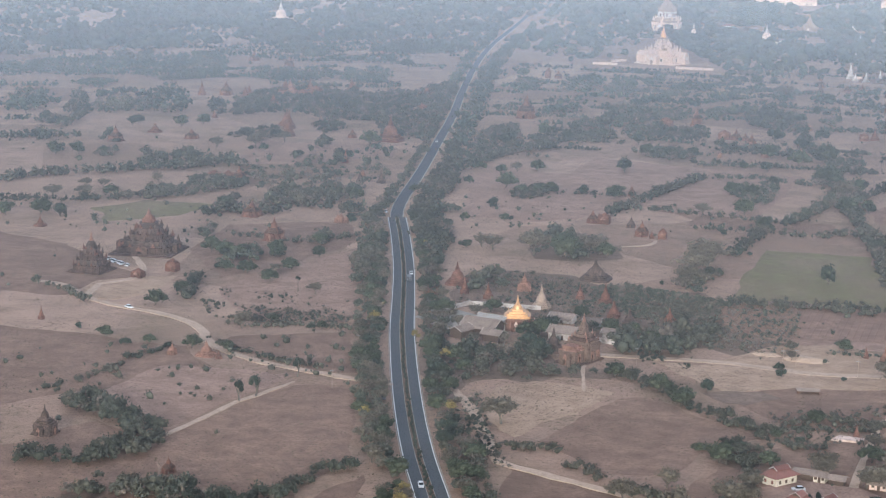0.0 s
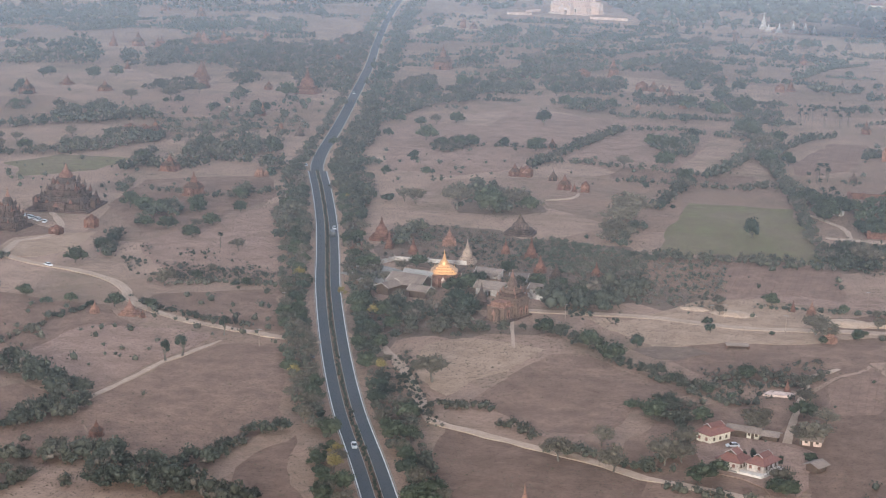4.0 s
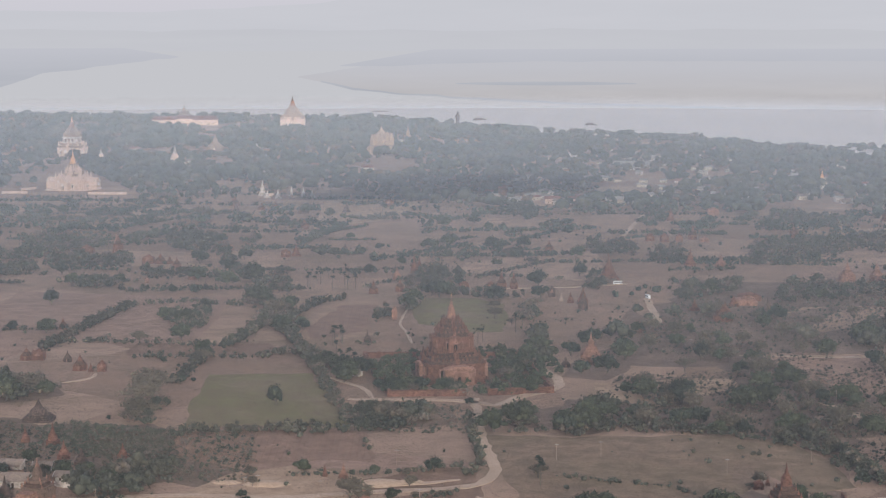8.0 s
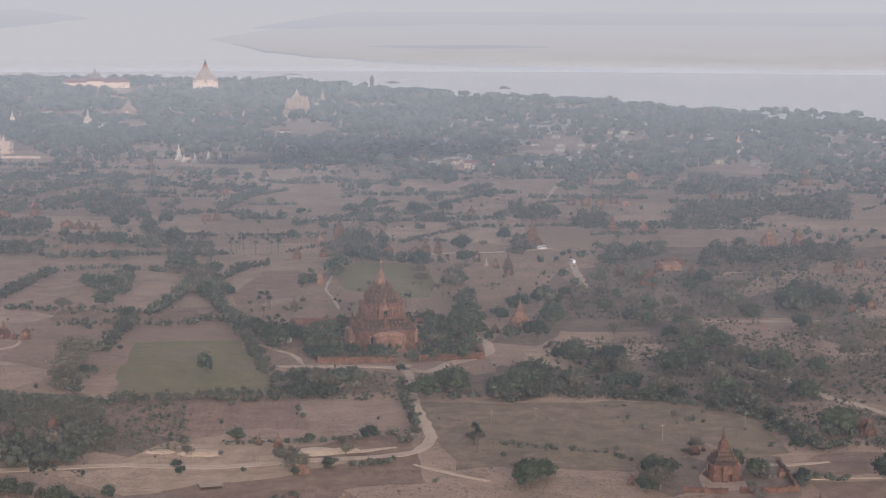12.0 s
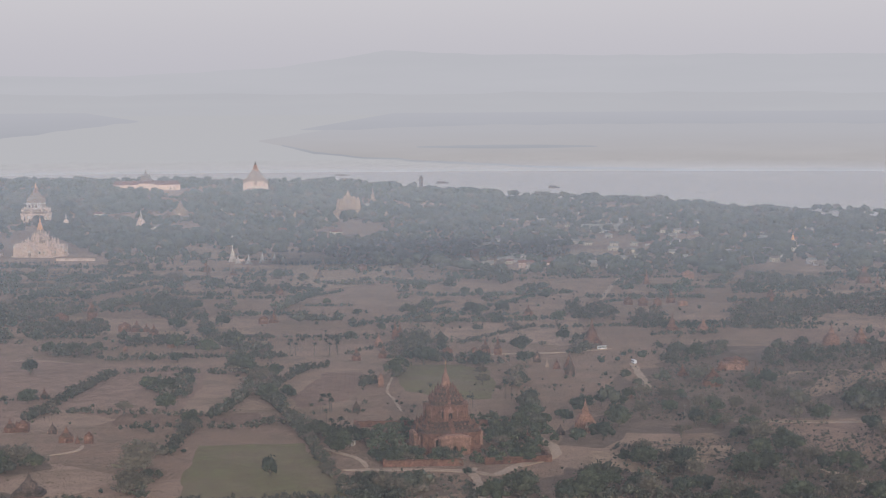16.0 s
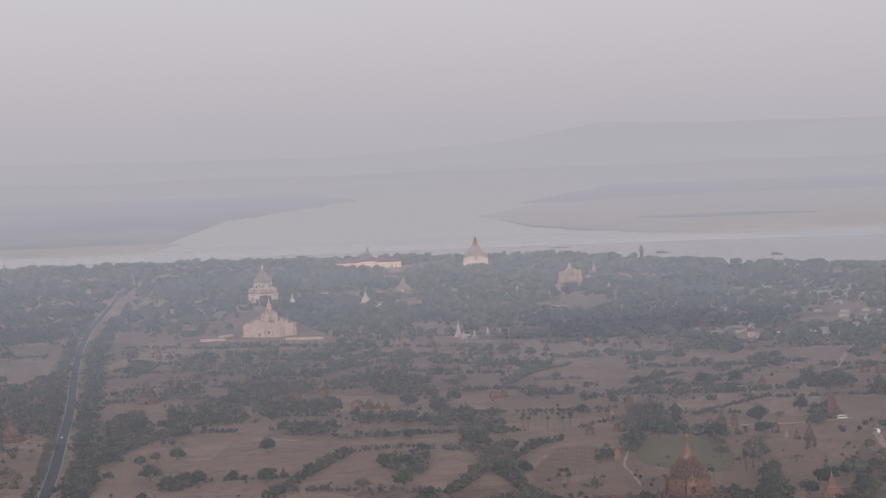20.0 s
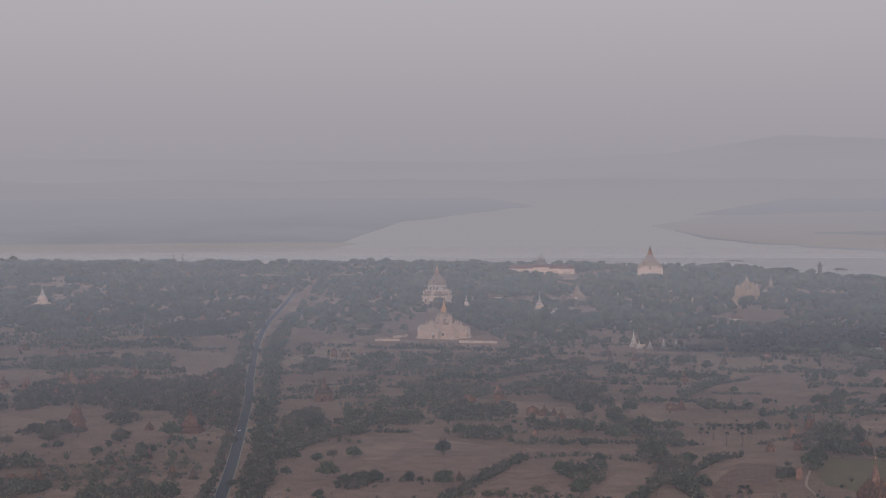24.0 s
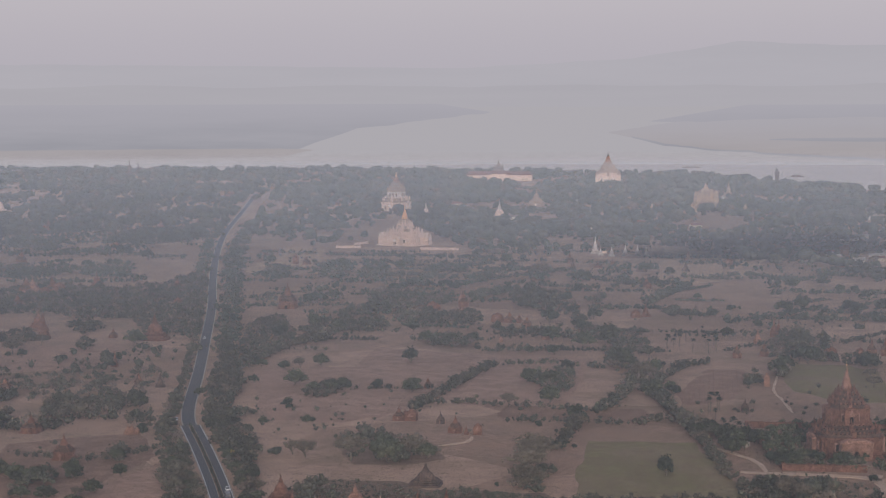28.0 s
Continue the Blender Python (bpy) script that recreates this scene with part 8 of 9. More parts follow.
lone.scale = (lone.scale.x * 0.82, lone.scale.y * 0.82, lone.scale.z)
tree("umbrella", -157, 940, 16.5)
tree("umbrella", -158, 895, 11.2)
tree("green", -147, 1075, 8.7)
tree("dry", -143, 1052, 7.9)
tree("green", -70, 780, 5.9)
tree("dry", -93, 777, 4.4)
tree("green", -39, 777, 3.9)
tree("round", -14, 779, 6.9)
tree("dry", -26, 772, 3.9)
tree("umbrella", -48, 734, 8.8)
tree("green", -31, 731, 5.1)
tree("dry", -24, 752, 5.7)
tree("green", -44, 721, 3.6)
tree("bush", -47, 748, 2.3)
tree("bush", -65, 728, 1.8)
tree("palm", 30, 753, 10.4)
tree("green", 52, 708, 8.9)
tree("green", 98, 706, 9.8)
tree("round", 54, 720, 0.9)
tree("green", 96, 717, 6.8)
tree("green", 137, 714, 6.8)
tree("round", 163, 752, 6.2)
tree("dry", 115, 745, 3.3)
tree("green", 153, 916, 12.7)
tree("round", 112, 917, 13.3)
tree("dry", 105, 918, 8.7)
tree("green", 88, 951, 6.6)
tree("green", 49, 859, 10.8)
tree("green", 63, 884, 11.1)
tree("green", 72, 888, 8.4)
tree("green", 82, 884, 6.7)
tree("dry", 103, 877, 8.3)
tree("green", 118, 851, 6.4)
tree("round", 131, 848, 6.4)
tree("dry", 27, 882, 10.0)
tree("dry", 19, 879, 8.3)
tree("green", 38, 952, 10.2)
tree("round", 5, 921, 4.6)
tree("green", -47, 1013, 8.2)
tree("green", -59, 992, 11.2)
tree("round", -54, 1000, 12.5)
tree("green", -61, 984, 9.2)
tree("dry", -38, 881, 11.1)
tree("dry", -30, 874, 9.9)
tree("dry", -16, 887, 8.3)
tree("umbrella", 30, 1248, 7.0)
tree("palm", 18, 1119, 7.7)
tree("palm", 40, 1151, 12.3)
tree("palm", 44, 1151, 10.8)
tree("round", -6, 1304, 14.7)
tree("green", -27, 1250, 14.1)
tree("green", -24, 1290, 8.9)
tree("round", -12, 1318, 10.7)
tree("round", 33, 1302, 10.6)
tree("round", 65, 1301, 10.6)
tree("dry", 57, 1247, 9.4)
tree("round", 55, 1129, 10.6)
tree("green", 49, 1068, 11.4)
tree("green", 41, 1050, 9.9)
tree("round", 97, 1127, 8.5)
tree("green", 106, 1117, 8.4)
tree("dry", 124, 1148, 10.8)
tree("green", 117, 1149, 7.2)
tree("green", 191, 1326, 10.8)
tree("dry", 176, 1217, 11.5)
tree("green", 149, 1148, 6.5)
tree("green", 199, 1169, 9.5)
tree("green", 161, 1094, 7.6)
tree("green", 134, 1095, 8.3)
tree("dry", 143, 1046, 9.9)
tree("dry", 166, 993, 13.7)
tree("dry", 202, 1063, 10.0)
tree("umbrella", 269, 1144, 9.4)
tree("green", 263, 1294, 8.1)
tree("green", 111, 1534, 12.5)
tree("palm", 171, 1532, 9.6)
tree("palm", -103, 1227, 11.5)
tree("palm", -73, 1102, 9.7)
tree("palm", -67, 1112, 8.3)
tree("palm", -125, 1399, 9.6)
tree("palm", -104, 1367, 8.5)
tree("palm", -98, 1382, 9.5)
tree("palm", -91, 1415, 8.0)
tree("palm", -75, 1398, 8.7)
tree("palm", -70, 1397, 9.6)
tree("palm", -79, 1448, 7.2)
tree("palm", -3, 1500, 4.7)
tree("palm", 188, 1388, 8.7)
tree("green", -12, 1600, 12.0)
tree("green", 4, 1630, 11.2)
tree("green", -140, 1941, 10.9)
tree("green", -115, 1909, 9.5)
tree("round", -196, 1747, 7.6)
tree("round", -170, 1697, 5.3)
tree("round", -203, 1883, 8.2)
tree("dry", -244, 1885, 15.3)
tree("green", -84, 1693, 6.3)
tree("round", -56, 1602, 7.0)
tree("green", -35, 1501, 6.6)
tree("umbrella", -58, 598, 8.4)
tree("green", -44, 617, 7.1)
tree("dry", -38, 588, 9.4)
tree("dry", -82, 551, 10.1)
tree("dry", -78, 570, 7.4)
tree("green", -93, 598, 7.8)
tree("green", -46, 536, 5.2)
tree("dry", -45, 542, 7.0)
tree("green", -69, 538, 7.0)
tree("dry", -96, 540, 8.9)
tree("green", -232, 707, 8.6)
tree("green", -219, 701, 7.1)
tree("dry", -178, 760, 9.0)
tree("palm", -103, 1367, 11.1)
tree("palm", -99, 1360, 9.3)
tree("palm", -95, 1379, 10.3)
tree("palm", -85, 1354, 10.1)
tree("palm", -74, 1353, 10.1)
tree("palm", -68, 1359, 10.2)
tree("palm", -72, 1108, 11.8)
tree("palm", -68, 1112, 11.1)
tree("palm", -60, 1925, 12.0)
tree("palm", -134, 1672, 11.5)
tree("palm", -131, 1653, 10.3)
tree("green", -107, 1156, 10.8)
tree("green", -146, 1400, 15.7)
tree("green", -165, 1369, 12.8)
tree("green", -189, 1402, 12.2)
tree("green", -167, 1126, 10.5)
tree("round", 114, 934, 11.7)
tree("dry", 108, 935, 10.0)
tree("green", 57, 857, 13.4)
tree("green", 95, 935, 11.7)
tree("dry", 116, 906, 11.4)
tree("green", 152, 1044, 8.5)
tree("round", 99, 1068, 11.4)
tree("dry", 147, 1067, 11.4)
tree("green", 131, 724, 8.2)
tree("green", 178, 995, 9.4)
tree("green", 137, 710, 7.6)
tree("round", 153, 703, 5.8)
tree("green", 188, 778, 13.8)
tree("round", 186, 700, 13.3)
tree("green", 97, 712, 9.0)
tree("round", 89, 689, 6.5)
tree("green", 46, 706, 9.7)
tree("round", 292, 1102, 10.5)
tree("dry", 238, 930, 14.7)
tree("dry", 177, 852, 10.8)
tree("green", 153, 853, 10.8)
tree("green", 159, 963, 10.3)
tree("green", 134, 802, 2.0)
tree("dry", 121, 752, 6.2)
tree("dry", 234, 993, 12.6)
tree("dry", 263, 975, 12.4)
tree("green", 271, 1102, 12.6)
tree("green", 250, 1103, 13.9)
tree("dry", 213, 1065, 10.1)
tree("green", 200, 931, 8.8)
tree("green", 193, 851, 9.7)
tree("dry", 179, 932, 11.8)
tree("dry", 124, 854, 10.7)
tree("palm", 30, 765, 10.0)
tree("green", 27, 870, 13.6)
tree("green", 15, 858, 11.8)
tree("round", -554, 1271, 6.5)
tree("umbrella", -574, 1312, 10.1)
tree("round", -517, 1255, 4.8)
tree("round", -479, 1255, 8.0)
tree("green", -495, 1341, 12.0)
tree("round", -361, 1057, 3.3)
tree("bush", -336, 1033, 4.5)
tree("green", -345, 1017, 6.4)
tree("green", -329, 907, 5.7)
tree("green", -355, 888, 6.7)
tree("green", -379, 887, 8.4)
tree("round", -385, 877, 4.5)
tree("green", -393, 869, 7.7)
tree("bush", -399, 868, 5.5)
tree("dry", -360, 842, 5.3)
tree("green", -355, 850, 7.0)
tree("green", -383, 1125, 5.7)
tree("round", -317, 1084, 4.1)
tree("green", -297, 1040, 5.2)
tree("green", -320, 1036, 4.5)
tree("bush", -307, 1138, 4.3)
tree("round", -294, 1044, 3.3)
tree("round", -301, 1441, 9.8)
tree("green", -374, 1246, 6.3)
tree("green", -361, 1448, 7.2)
tree("round", -395, 1391, 11.4)
tree("green", -383, 1462, 11.9)
tree("green", -439, 1592, 9.0)
tree("green", -548, 1981, 11.3)
tree("green", -462, 1962, 11.1)
tree("green", -397, 1941, 10.9)
tree("round", -175, 1462, 10.8)
tree("round", -167, 1537, 10.4)
tree("green", -338, 1470, 7.3)
tree("green", -293, 2025, 11.3)
tree("green", -194, 1857, 8.0)
tree("dry", -202, 1021, 3.1)
tree("round", -166, 1044, 4.5)
tree("round", -144, 1066, 7.1)
tree("round", -148, 981, 4.8)

# hedges, thickets and trees across the plain
hedgerow(6, 4.5, 0.95, (-244, 1086), (-240, 1118), (-234, 1161), (-226, 1224), (-218, 1269))
hedgerow(4, 3, 0.8, (-219, 1273), (-206, 1275), (-191, 1280), (-178, 1285), (-161, 1273), (-147, 1269), (-141, 1266))
hedgerow(4, 3, 0.8, (-242, 1113), (-229, 1113), (-214, 1116), (-201, 1111), (-181, 1108), (-160, 1103), (-146, 1100), (-136, 1099))
hedgerow(6, 5, 1, (-137, 1091), (-131, 1115), (-125, 1153), (-121, 1192))
thicket(8, 1, (-129, 1220), (-124, 1251), (-112, 1245), (-104, 1206), (-108, 1153), (-118, 1171))
thicket(9, 1, (-141, 1251), (-142, 1298), (-145, 1342), (-141, 1389), (-131, 1372), (-124, 1297), (-119, 1255))
thicket(8, 0.8, (-132, 1360), (-130, 1418), (-121, 1407), (-111, 1343), (-118, 1323))
thicket(6, 1, (-111, 1154), (-108, 1188), (-100, 1176), (-96, 1142), (-101, 1131))
tree("round", -94, 1161, 8)
hedgerow(6, 5, 1, (-102, 1145), (-96, 1113), (-90, 1088), (-84, 1063), (-79, 1035))
hedgerow(5, 4, 0.95, (-105, 1218), (-97, 1250), (-89, 1282), (-80, 1293), (-72, 1298))
thicket(7, 0.8, (-193, 1214), (-189, 1239), (-172, 1213), (-172, 1251), (-162, 1245), (-158, 1212), (-158, 1165), (-168, 1159), (-184, 1197))
tree("umbrella", -190, 1107, 9)
tree("round", -182, 1328, 8)
tree("round", -276, 1276, 12)
tree("green", -255, 1154, 9)
thicket(8, 1, (-274, 1353), (-280, 1400), (-274, 1426), (-259, 1399), (-246, 1398), (-244, 1415), (-244, 1373), (-254, 1342))
thicket(7, 1, (-238, 1428), (-238, 1462), (-210, 1450), (-181, 1424), (-176, 1404), (-201, 1412), (-222, 1407))
thicket(9, 0.85, (-250, 1667), (-254, 1755), (-230, 1738), (-213, 1722), (-199, 1641), (-187, 1618), (-181, 1534), (-196, 1568), (-221, 1577), (-237, 1608))
tree("round", -201, 1509, 12)
thicket(8, 1, (-184, 1518), (-172, 1537), (-164, 1480), (-174, 1462))
thicket(7, 0.8, (-176, 1466), (-165, 1483), (-149, 1429), (-137, 1411), (-135, 1369), (-147, 1379), (-164, 1430))
thicket(6, 0.8, (-336, 1554), (-308, 1553), (-285, 1559), (-264, 1558), (-257, 1511), (-285, 1505), (-313, 1507), (-328, 1515))
thicket(7, 0.7, (-352, 1636), (-341, 1680), (-317, 1688), (-301, 1655), (-308, 1582), (-332, 1583))
hedgerow(10, 6, 0.9, (-281, 1659), (-278, 1705), (-265, 1719), (-256, 1753))
hedgerow(8, 6, 0.9, (-372, 1736), (-358, 1775), (-331, 1773), (-307, 1756))
thicket(8, 0.9, (-312, 1773), (-307, 1884), (-297, 1932), (-280, 1981), (-270, 1955), (-283, 1871), (-292, 1799))
thicket(9, 1, (-256, 1865), (-260, 1969), (-239, 1936), (-229, 1845), (-241, 1829))
hedgerow(5, 4, 0.8, (-443, 2094), (-404, 2091), (-365, 2081), (-313, 2071))
thicket(7, 0.7, (-371, 1923), (-367, 1985), (-334, 1964), (-318, 1901), (-351, 1891))
thicket(8, 1, (-409, 2017), (-410, 2086), (-386, 1963))
hedgerow(6, 5, 0.8, (-360, 1844), (-326, 1842), (-305, 1851))
hedgerow(5, 4, 0.8, (-261, 1814), (-230, 1785), (-202, 1773), (-175, 1771))
thicket(9, 1, (-213, 1839), (-205, 1891), (-196, 1826))
tree("green", -196, 1865, 9)
hedgerow(7, 5, 0.9, (-181, 1843), (-163, 1831), (-145, 1813), (-124, 1828), (-101, 1816))
hedgerow(8, 5, 1, (-129, 1639), (-117, 1698), (-104, 1762), (-95, 1799))
hedgerow(4, 3, 0.7, (-178, 1605), (-156, 1604), (-137, 1611), (-113, 1627))
thicket(6, 1, (-185, 1674), (-175, 1712), (-165, 1682), (-169, 1637))
tree("round", -200, 1662, 10)
thicket(6, 0.7, (-142, 1449), (-132, 1466), (-122, 1459), (-123, 1431), (-136, 1431))
hedgerow(6, 5, 0.8, (-185, 1964), (-161, 1962), (-138, 1980), (-125, 1959))
hedgerow(7, 6, 0.9, (-110, 1562), (-98, 1573), (-89, 1560))
hedgerow(5, 4, 0.85, (-102, 1888), (-81, 1875), (-58, 1897), (-35, 1914), (-12, 1882), (12, 1892))
hedgerow(5, 4, 0.7, (-108, 2043), (-91, 2028), (-67, 2047), (-35, 2010))
thicket(9, 1, (-19, 1761), (-10, 1848), (-7, 1749), (-14, 1709))
tree("green", 3, 1796, 11)
thicket(8, 1, (-1, 1669), (5, 1727), (16, 1677), (9, 1636))
hedgerow(5, 4, 0.85, (-7, 1760), (20, 1748), (52, 1756), (84, 1754), (123, 1762), (151, 1770))
thicket(8, 1, (58, 1719), (68, 1754), (75, 1722), (64, 1684))
tree("green", 34, 1828, 11)
tree("green", 46, 1775, 8)
tree("round", 59, 1764, 8)
tree("round", 42, 1610, 12)
tree("round", 49, 1592, 11)
tree("round", 71, 1613, 12)
hedgerow(6, 5, 0.8, (-90, 1572), (-76, 1563), (-67, 1583))
hedgerow(6, 4, 0.9, (-5, 1554), (24, 1552), (52, 1546), (81, 1552), (111, 1563))
thicket(7, 1, (47, 1543), (54, 1588), (68, 1566), (66, 1530))
thicket(8, 1, (66, 1495), (76, 1546), (74, 1472))
thicket(10, 0.9, (-32, 1317), (-28, 1405), (-15, 1446), (-7, 1428), (2, 1427), (13, 1409), (15, 1345), (16, 1309), (0, 1310), (-12, 1322))
thicket(9, 1, (-36, 1251), (-30, 1291), (-21, 1277), (-20, 1236), (-28, 1232))
tree("round", 33, 1282, 13)
tree("round", 67, 1362, 14)
tree("green", -60, 1440, 8)
thicket(6, 0.7, (-51, 1242), (-43, 1254), (-38, 1208), (-50, 1201))
thicket(8, 0.8, (43, 1205), (51, 1262), (57, 1235), (61, 1209), (52, 1188))
thicket(11, 1, (41, 1050), (48, 1131), (55, 1154), (60, 1120), (53, 1035))
tree("round", 82, 1095, 12)
tree("umbrella", 29, 1207, 8)
tree("dry", 39, 1182, 5)
tree("palm", 15, 1113, 9)
tree("palm", -77, 1376, 10)
tree("palm", -69, 1375, 10)
tree("palm", -67, 1107, 9)
tree("round", 104, 1424, 12)
tree("dry", 85, 1388, 6)
thicket(8, 0.9, (100, 1340), (114, 1427), (132, 1443), (126, 1376), (109, 1333))
thicket(8, 0.8, (122, 1602), (141, 1669), (173, 1644), (161, 1549), (129, 1551))
thicket(8, 0.8, (96, 1762), (114, 1856), (134, 1826), (130, 1744), (104, 1726))
thicket(9, 0.7, (62, 1966), (84, 2047), (106, 1990), (96, 1853), (75, 1884))
thicket(10, 0.8, (140, 1924), (156, 2037), (172, 2015), (186, 2000), (169, 1922))
thicket(4, 1, (-59, 1109), (-52, 1123), (-45, 1112), (-52, 1098))
hedgerow(5, 4, 0.8, (18, 1304), (28, 1309), (48, 1302), (53, 1308))
thicket(8, 0.9, (161, 1306), (183, 1372), (194, 1356), (220, 1387), (216, 1339), (203, 1315), (177, 1305), (161, 1277))
thicket(10, 1, (238, 1087), (254, 1145), (274, 1179), (283, 1167), (277, 1121), (258, 1086))
thicket(8, 0.85, (236, 1316), (255, 1368), (280, 1383), (282, 1335), (331, 1364), (369, 1394), (338, 1287), (306, 1298), (262, 1283), (232, 1273))
thicket(9, 1, (169, 1524), (185, 1594), (207, 1593), (209, 1550), (198, 1499), (176, 1504))
thicket(8, 0.8, (242, 1484), (280, 1637), (305, 1659), (333, 1671), (358, 1623), (350, 1566), (319, 1539), (287, 1501))
thicket(8, 0.75, (343, 1647), (391, 1717), (462, 1723), (408, 1533), (380, 1552), (360, 1587))
thicket(8, 0.8, (195, 1839), (232, 1972), (242, 1907), (207, 1782))
thicket(8, 0.8, (225, 1754), (278, 1874), (265, 1762))
thicket(9, 1, (292, 1828), (325, 1910), (318, 1838))
thicket(7, 0.5, (301, 1753), (360, 1968), (385, 1915), (412, 1900), (427, 1839), (383, 1774), (328, 1751))
tree("round", 213, 1195, 12)
thicket(7, 0.8, (146, 850), (160, 891), (168, 864), (158, 833), (145, 820))
hedgerow(6, 4, 0.95, (23, 855), (38, 858), (52, 864), (66, 869), (93, 868), (103, 863), (117, 850), (131, 841), (147, 828), (157, 816), (161, 801), (162, 783), (167, 772), (168, 757))
thicket(9, 1, (43, 864), (47, 880), (55, 866), (62, 906), (66, 913), (73, 906), (69, 863), (53, 842))
thicket(7, 0.8, (76, 866), (86, 902), (96, 892), (92, 860))
tree("round", 104, 868, 10)
tree("round", 114, 875, 9)
tree("round", 112, 925, 13)
tree("dry", 95, 940, 11)
tree("green", 141, 908, 12)
thicket(7, 1, (98, 913), (107, 945), (106, 915))
thicket(7, 1, (20, 869), (25, 898), (36, 905), (35, 871), (25, 860))
thicket(9, 1, (179, 773), (191, 799), (199, 793), (191, 765))
tree("green", 45, 699, 10)
tree("dry", 30, 766, 7)
tree("dry", 95, 692, 10)
tree("round", 151, 699, 5)
thicket(7, 1, (133, 714), (140, 720), (146, 717), (142, 701), (134, 701))
thicket(2.6, 0.5, (-201, 868), (-186, 878), (-161, 870), (-136, 862), (-132, 827), (-144, 805), (-164, 806), (-193, 830))
thicket(9, 0.85, (-163, 750), (-158, 774), (-143, 784), (-125, 788), (-123, 762), (-134, 738), (-156, 736))
thicket(7, 0.8, (-164, 884), (-163, 915), (-154, 915), (-149, 872))
tree("umbrella", -161, 947, 9)
thicket(5, 1, (-157, 923), (-151, 940), (-146, 918), (-151, 902))
hedgerow(7, 5, 1, (-79, 1035), (-74, 1000), (-70, 975), (-66, 951), (-64, 929), (-57, 907), (-54, 880))
thicket(7, 0.85, (-55, 873), (-50, 909), (-42, 916), (-31, 908), (-25, 887), (-25, 861), (-41, 860), (-52, 860))
thicket(8, 1, (-28, 883), (-22, 913), (-17, 905), (-14, 872), (-25, 870))
hedgerow(4, 3, 0.7, (-135, 860), (-112, 857), (-89, 860), (-73, 857), (-52, 858), (-41, 867))
hedgerow(4, 3.5, 0.8, (-187, 1057), (-174, 1062), (-161, 1057), (-150, 1064), (-132, 1059), (-113, 1058), (-106, 1062), (-98, 1076), (-90, 1066), (-83, 1057))
hedgerow(5, 4, 0.9, (-154, 977), (-150, 986), (-148, 1026), (-146, 1050), (-143, 1074))
thicket(8, 1, (-83, 1024), (-82, 1055), (-70, 1054), (-65, 1026), (-75, 1006))
# left of the tarred road
thicket(7, 0.85, (-734, 1620), (-736, 1706), (-698, 1740), (-632, 1698), (-595, 1758), (-594, 1876), (-556, 1765), (-483, 1497), (-455, 1391), (-490, 1403), (-498, 1384), (-545, 1486), (-587, 1479), (-636, 1532), (-669, 1465))
thicket(6, 0.8, (-612, 1328), (-617, 1384), (-597, 1405), (-572, 1341), (-595, 1331))
thicket(6, 0.8, (-586, 1437), (-579, 1484), (-546, 1432), (-550, 1389))
thicket(8, 1, (-726, 1867), (-753, 1977), (-718, 1914), (-722, 1982), (-682, 1920), (-655, 1818), (-694, 1811))
thicket(8, 0.8, (-807, 1822), (-846, 1946), (-807, 1898), (-783, 1903), (-765, 1940), (-731, 1879), (-722, 1806), (-773, 1797))
thicket(8, 0.8, (-827, 2230), (-852, 2391), (-815, 2450), (-785, 2511), (-711, 2268), (-758, 2197))
thicket(9, 0.9, (-920, 2163), (-987, 2361), (-925, 2272), (-880, 2233), (-829, 2095), (-862, 2090))
thicket(7, 0.8, (-1019, 2296), (-1072, 2524), (-1017, 2534), (-982, 2601), (-919, 2493), (-913, 2365), (-987, 2331))
thicket(8, 0.8, (-923, 2581), (-951, 2800), (-868, 2679), (-834, 2537))
thicket(9, 0.8, (-1111, 2883), (-1170, 3159), (-1064, 3089), (-1080, 3271), (-953, 2866), (-1006, 2827))
thicket(8, 0.8, (-888, 2715), (-932, 2954), (-841, 2863), (-787, 2667))
tree("round", -697, 2018, 14)
hedgerow(5, 4, 0.8, (-773, 1798), (-712, 1762), (-651, 1773), (-629, 1794))
thicket(7, -0.45, (-516, 1101), (-532, 1186), (-509, 1178), (-500, 1205), (-490, 1233), (-470, 1210), (-448, 1227), (-425, 1205), (-414, 1146), (-432, 1143), (-439, 1119), (-445, 1096), (-464, 1088), (-495, 1094))
thicket(9, 1, (-481, 1223), (-497, 1283), (-491, 1284), (-469, 1225))
tree("umbrella", -565, 1282, 11)
tree("umbrella", -561, 1328, 9)
thicket(8, 1, (-531, 1319), (-540, 1357), (-521, 1328), (-515, 1292))
tree("round", -517, 1250, 6)
thicket(8, 0.8, (-431, 1022), (-451, 1082), (-441, 1084), (-431, 1107), (-417, 1120), (-403, 1069), (-410, 1054), (-432, 1041))
thicket(8, 0.7, (-452, 1047), (-459, 1080), (-447, 1072), (-430, 1024), (-435, 1021))
thicket(8, 1, (-474, 1015), (-479, 1046), (-469, 1038), (-456, 1008), (-464, 998))
thicket(7, 1, (-453, 1021), (-454, 1043), (-439, 1023))
hedgerow(4, 4, 0.8, (-432, 1036), (-421, 1038), (-406, 1034), (-399, 1041), (-392, 1052))
thicket(7, 1, (-397, 1021), (-402, 1052), (-390, 1045), (-376, 1015))
hedgerow(6, 5, 0.9, (-466, 982), (-461, 1001), (-439, 996), (-430, 1015))
thicket(6, 1, (-377, 919), (-379, 945), (-370, 946), (-365, 921))
hedgerow(4, 3, 0.7, (-425, 928), (-402, 925), (-385, 920), (-379, 928), (-365, 939), (-358, 955))
tree("bush", -379, 998, 5)
thicket(8, 1, (-394, 863), (-396, 886), (-385, 881), (-379, 859))
thicket(5, 0.8, (-378, 878), (-377, 891), (-368, 876))
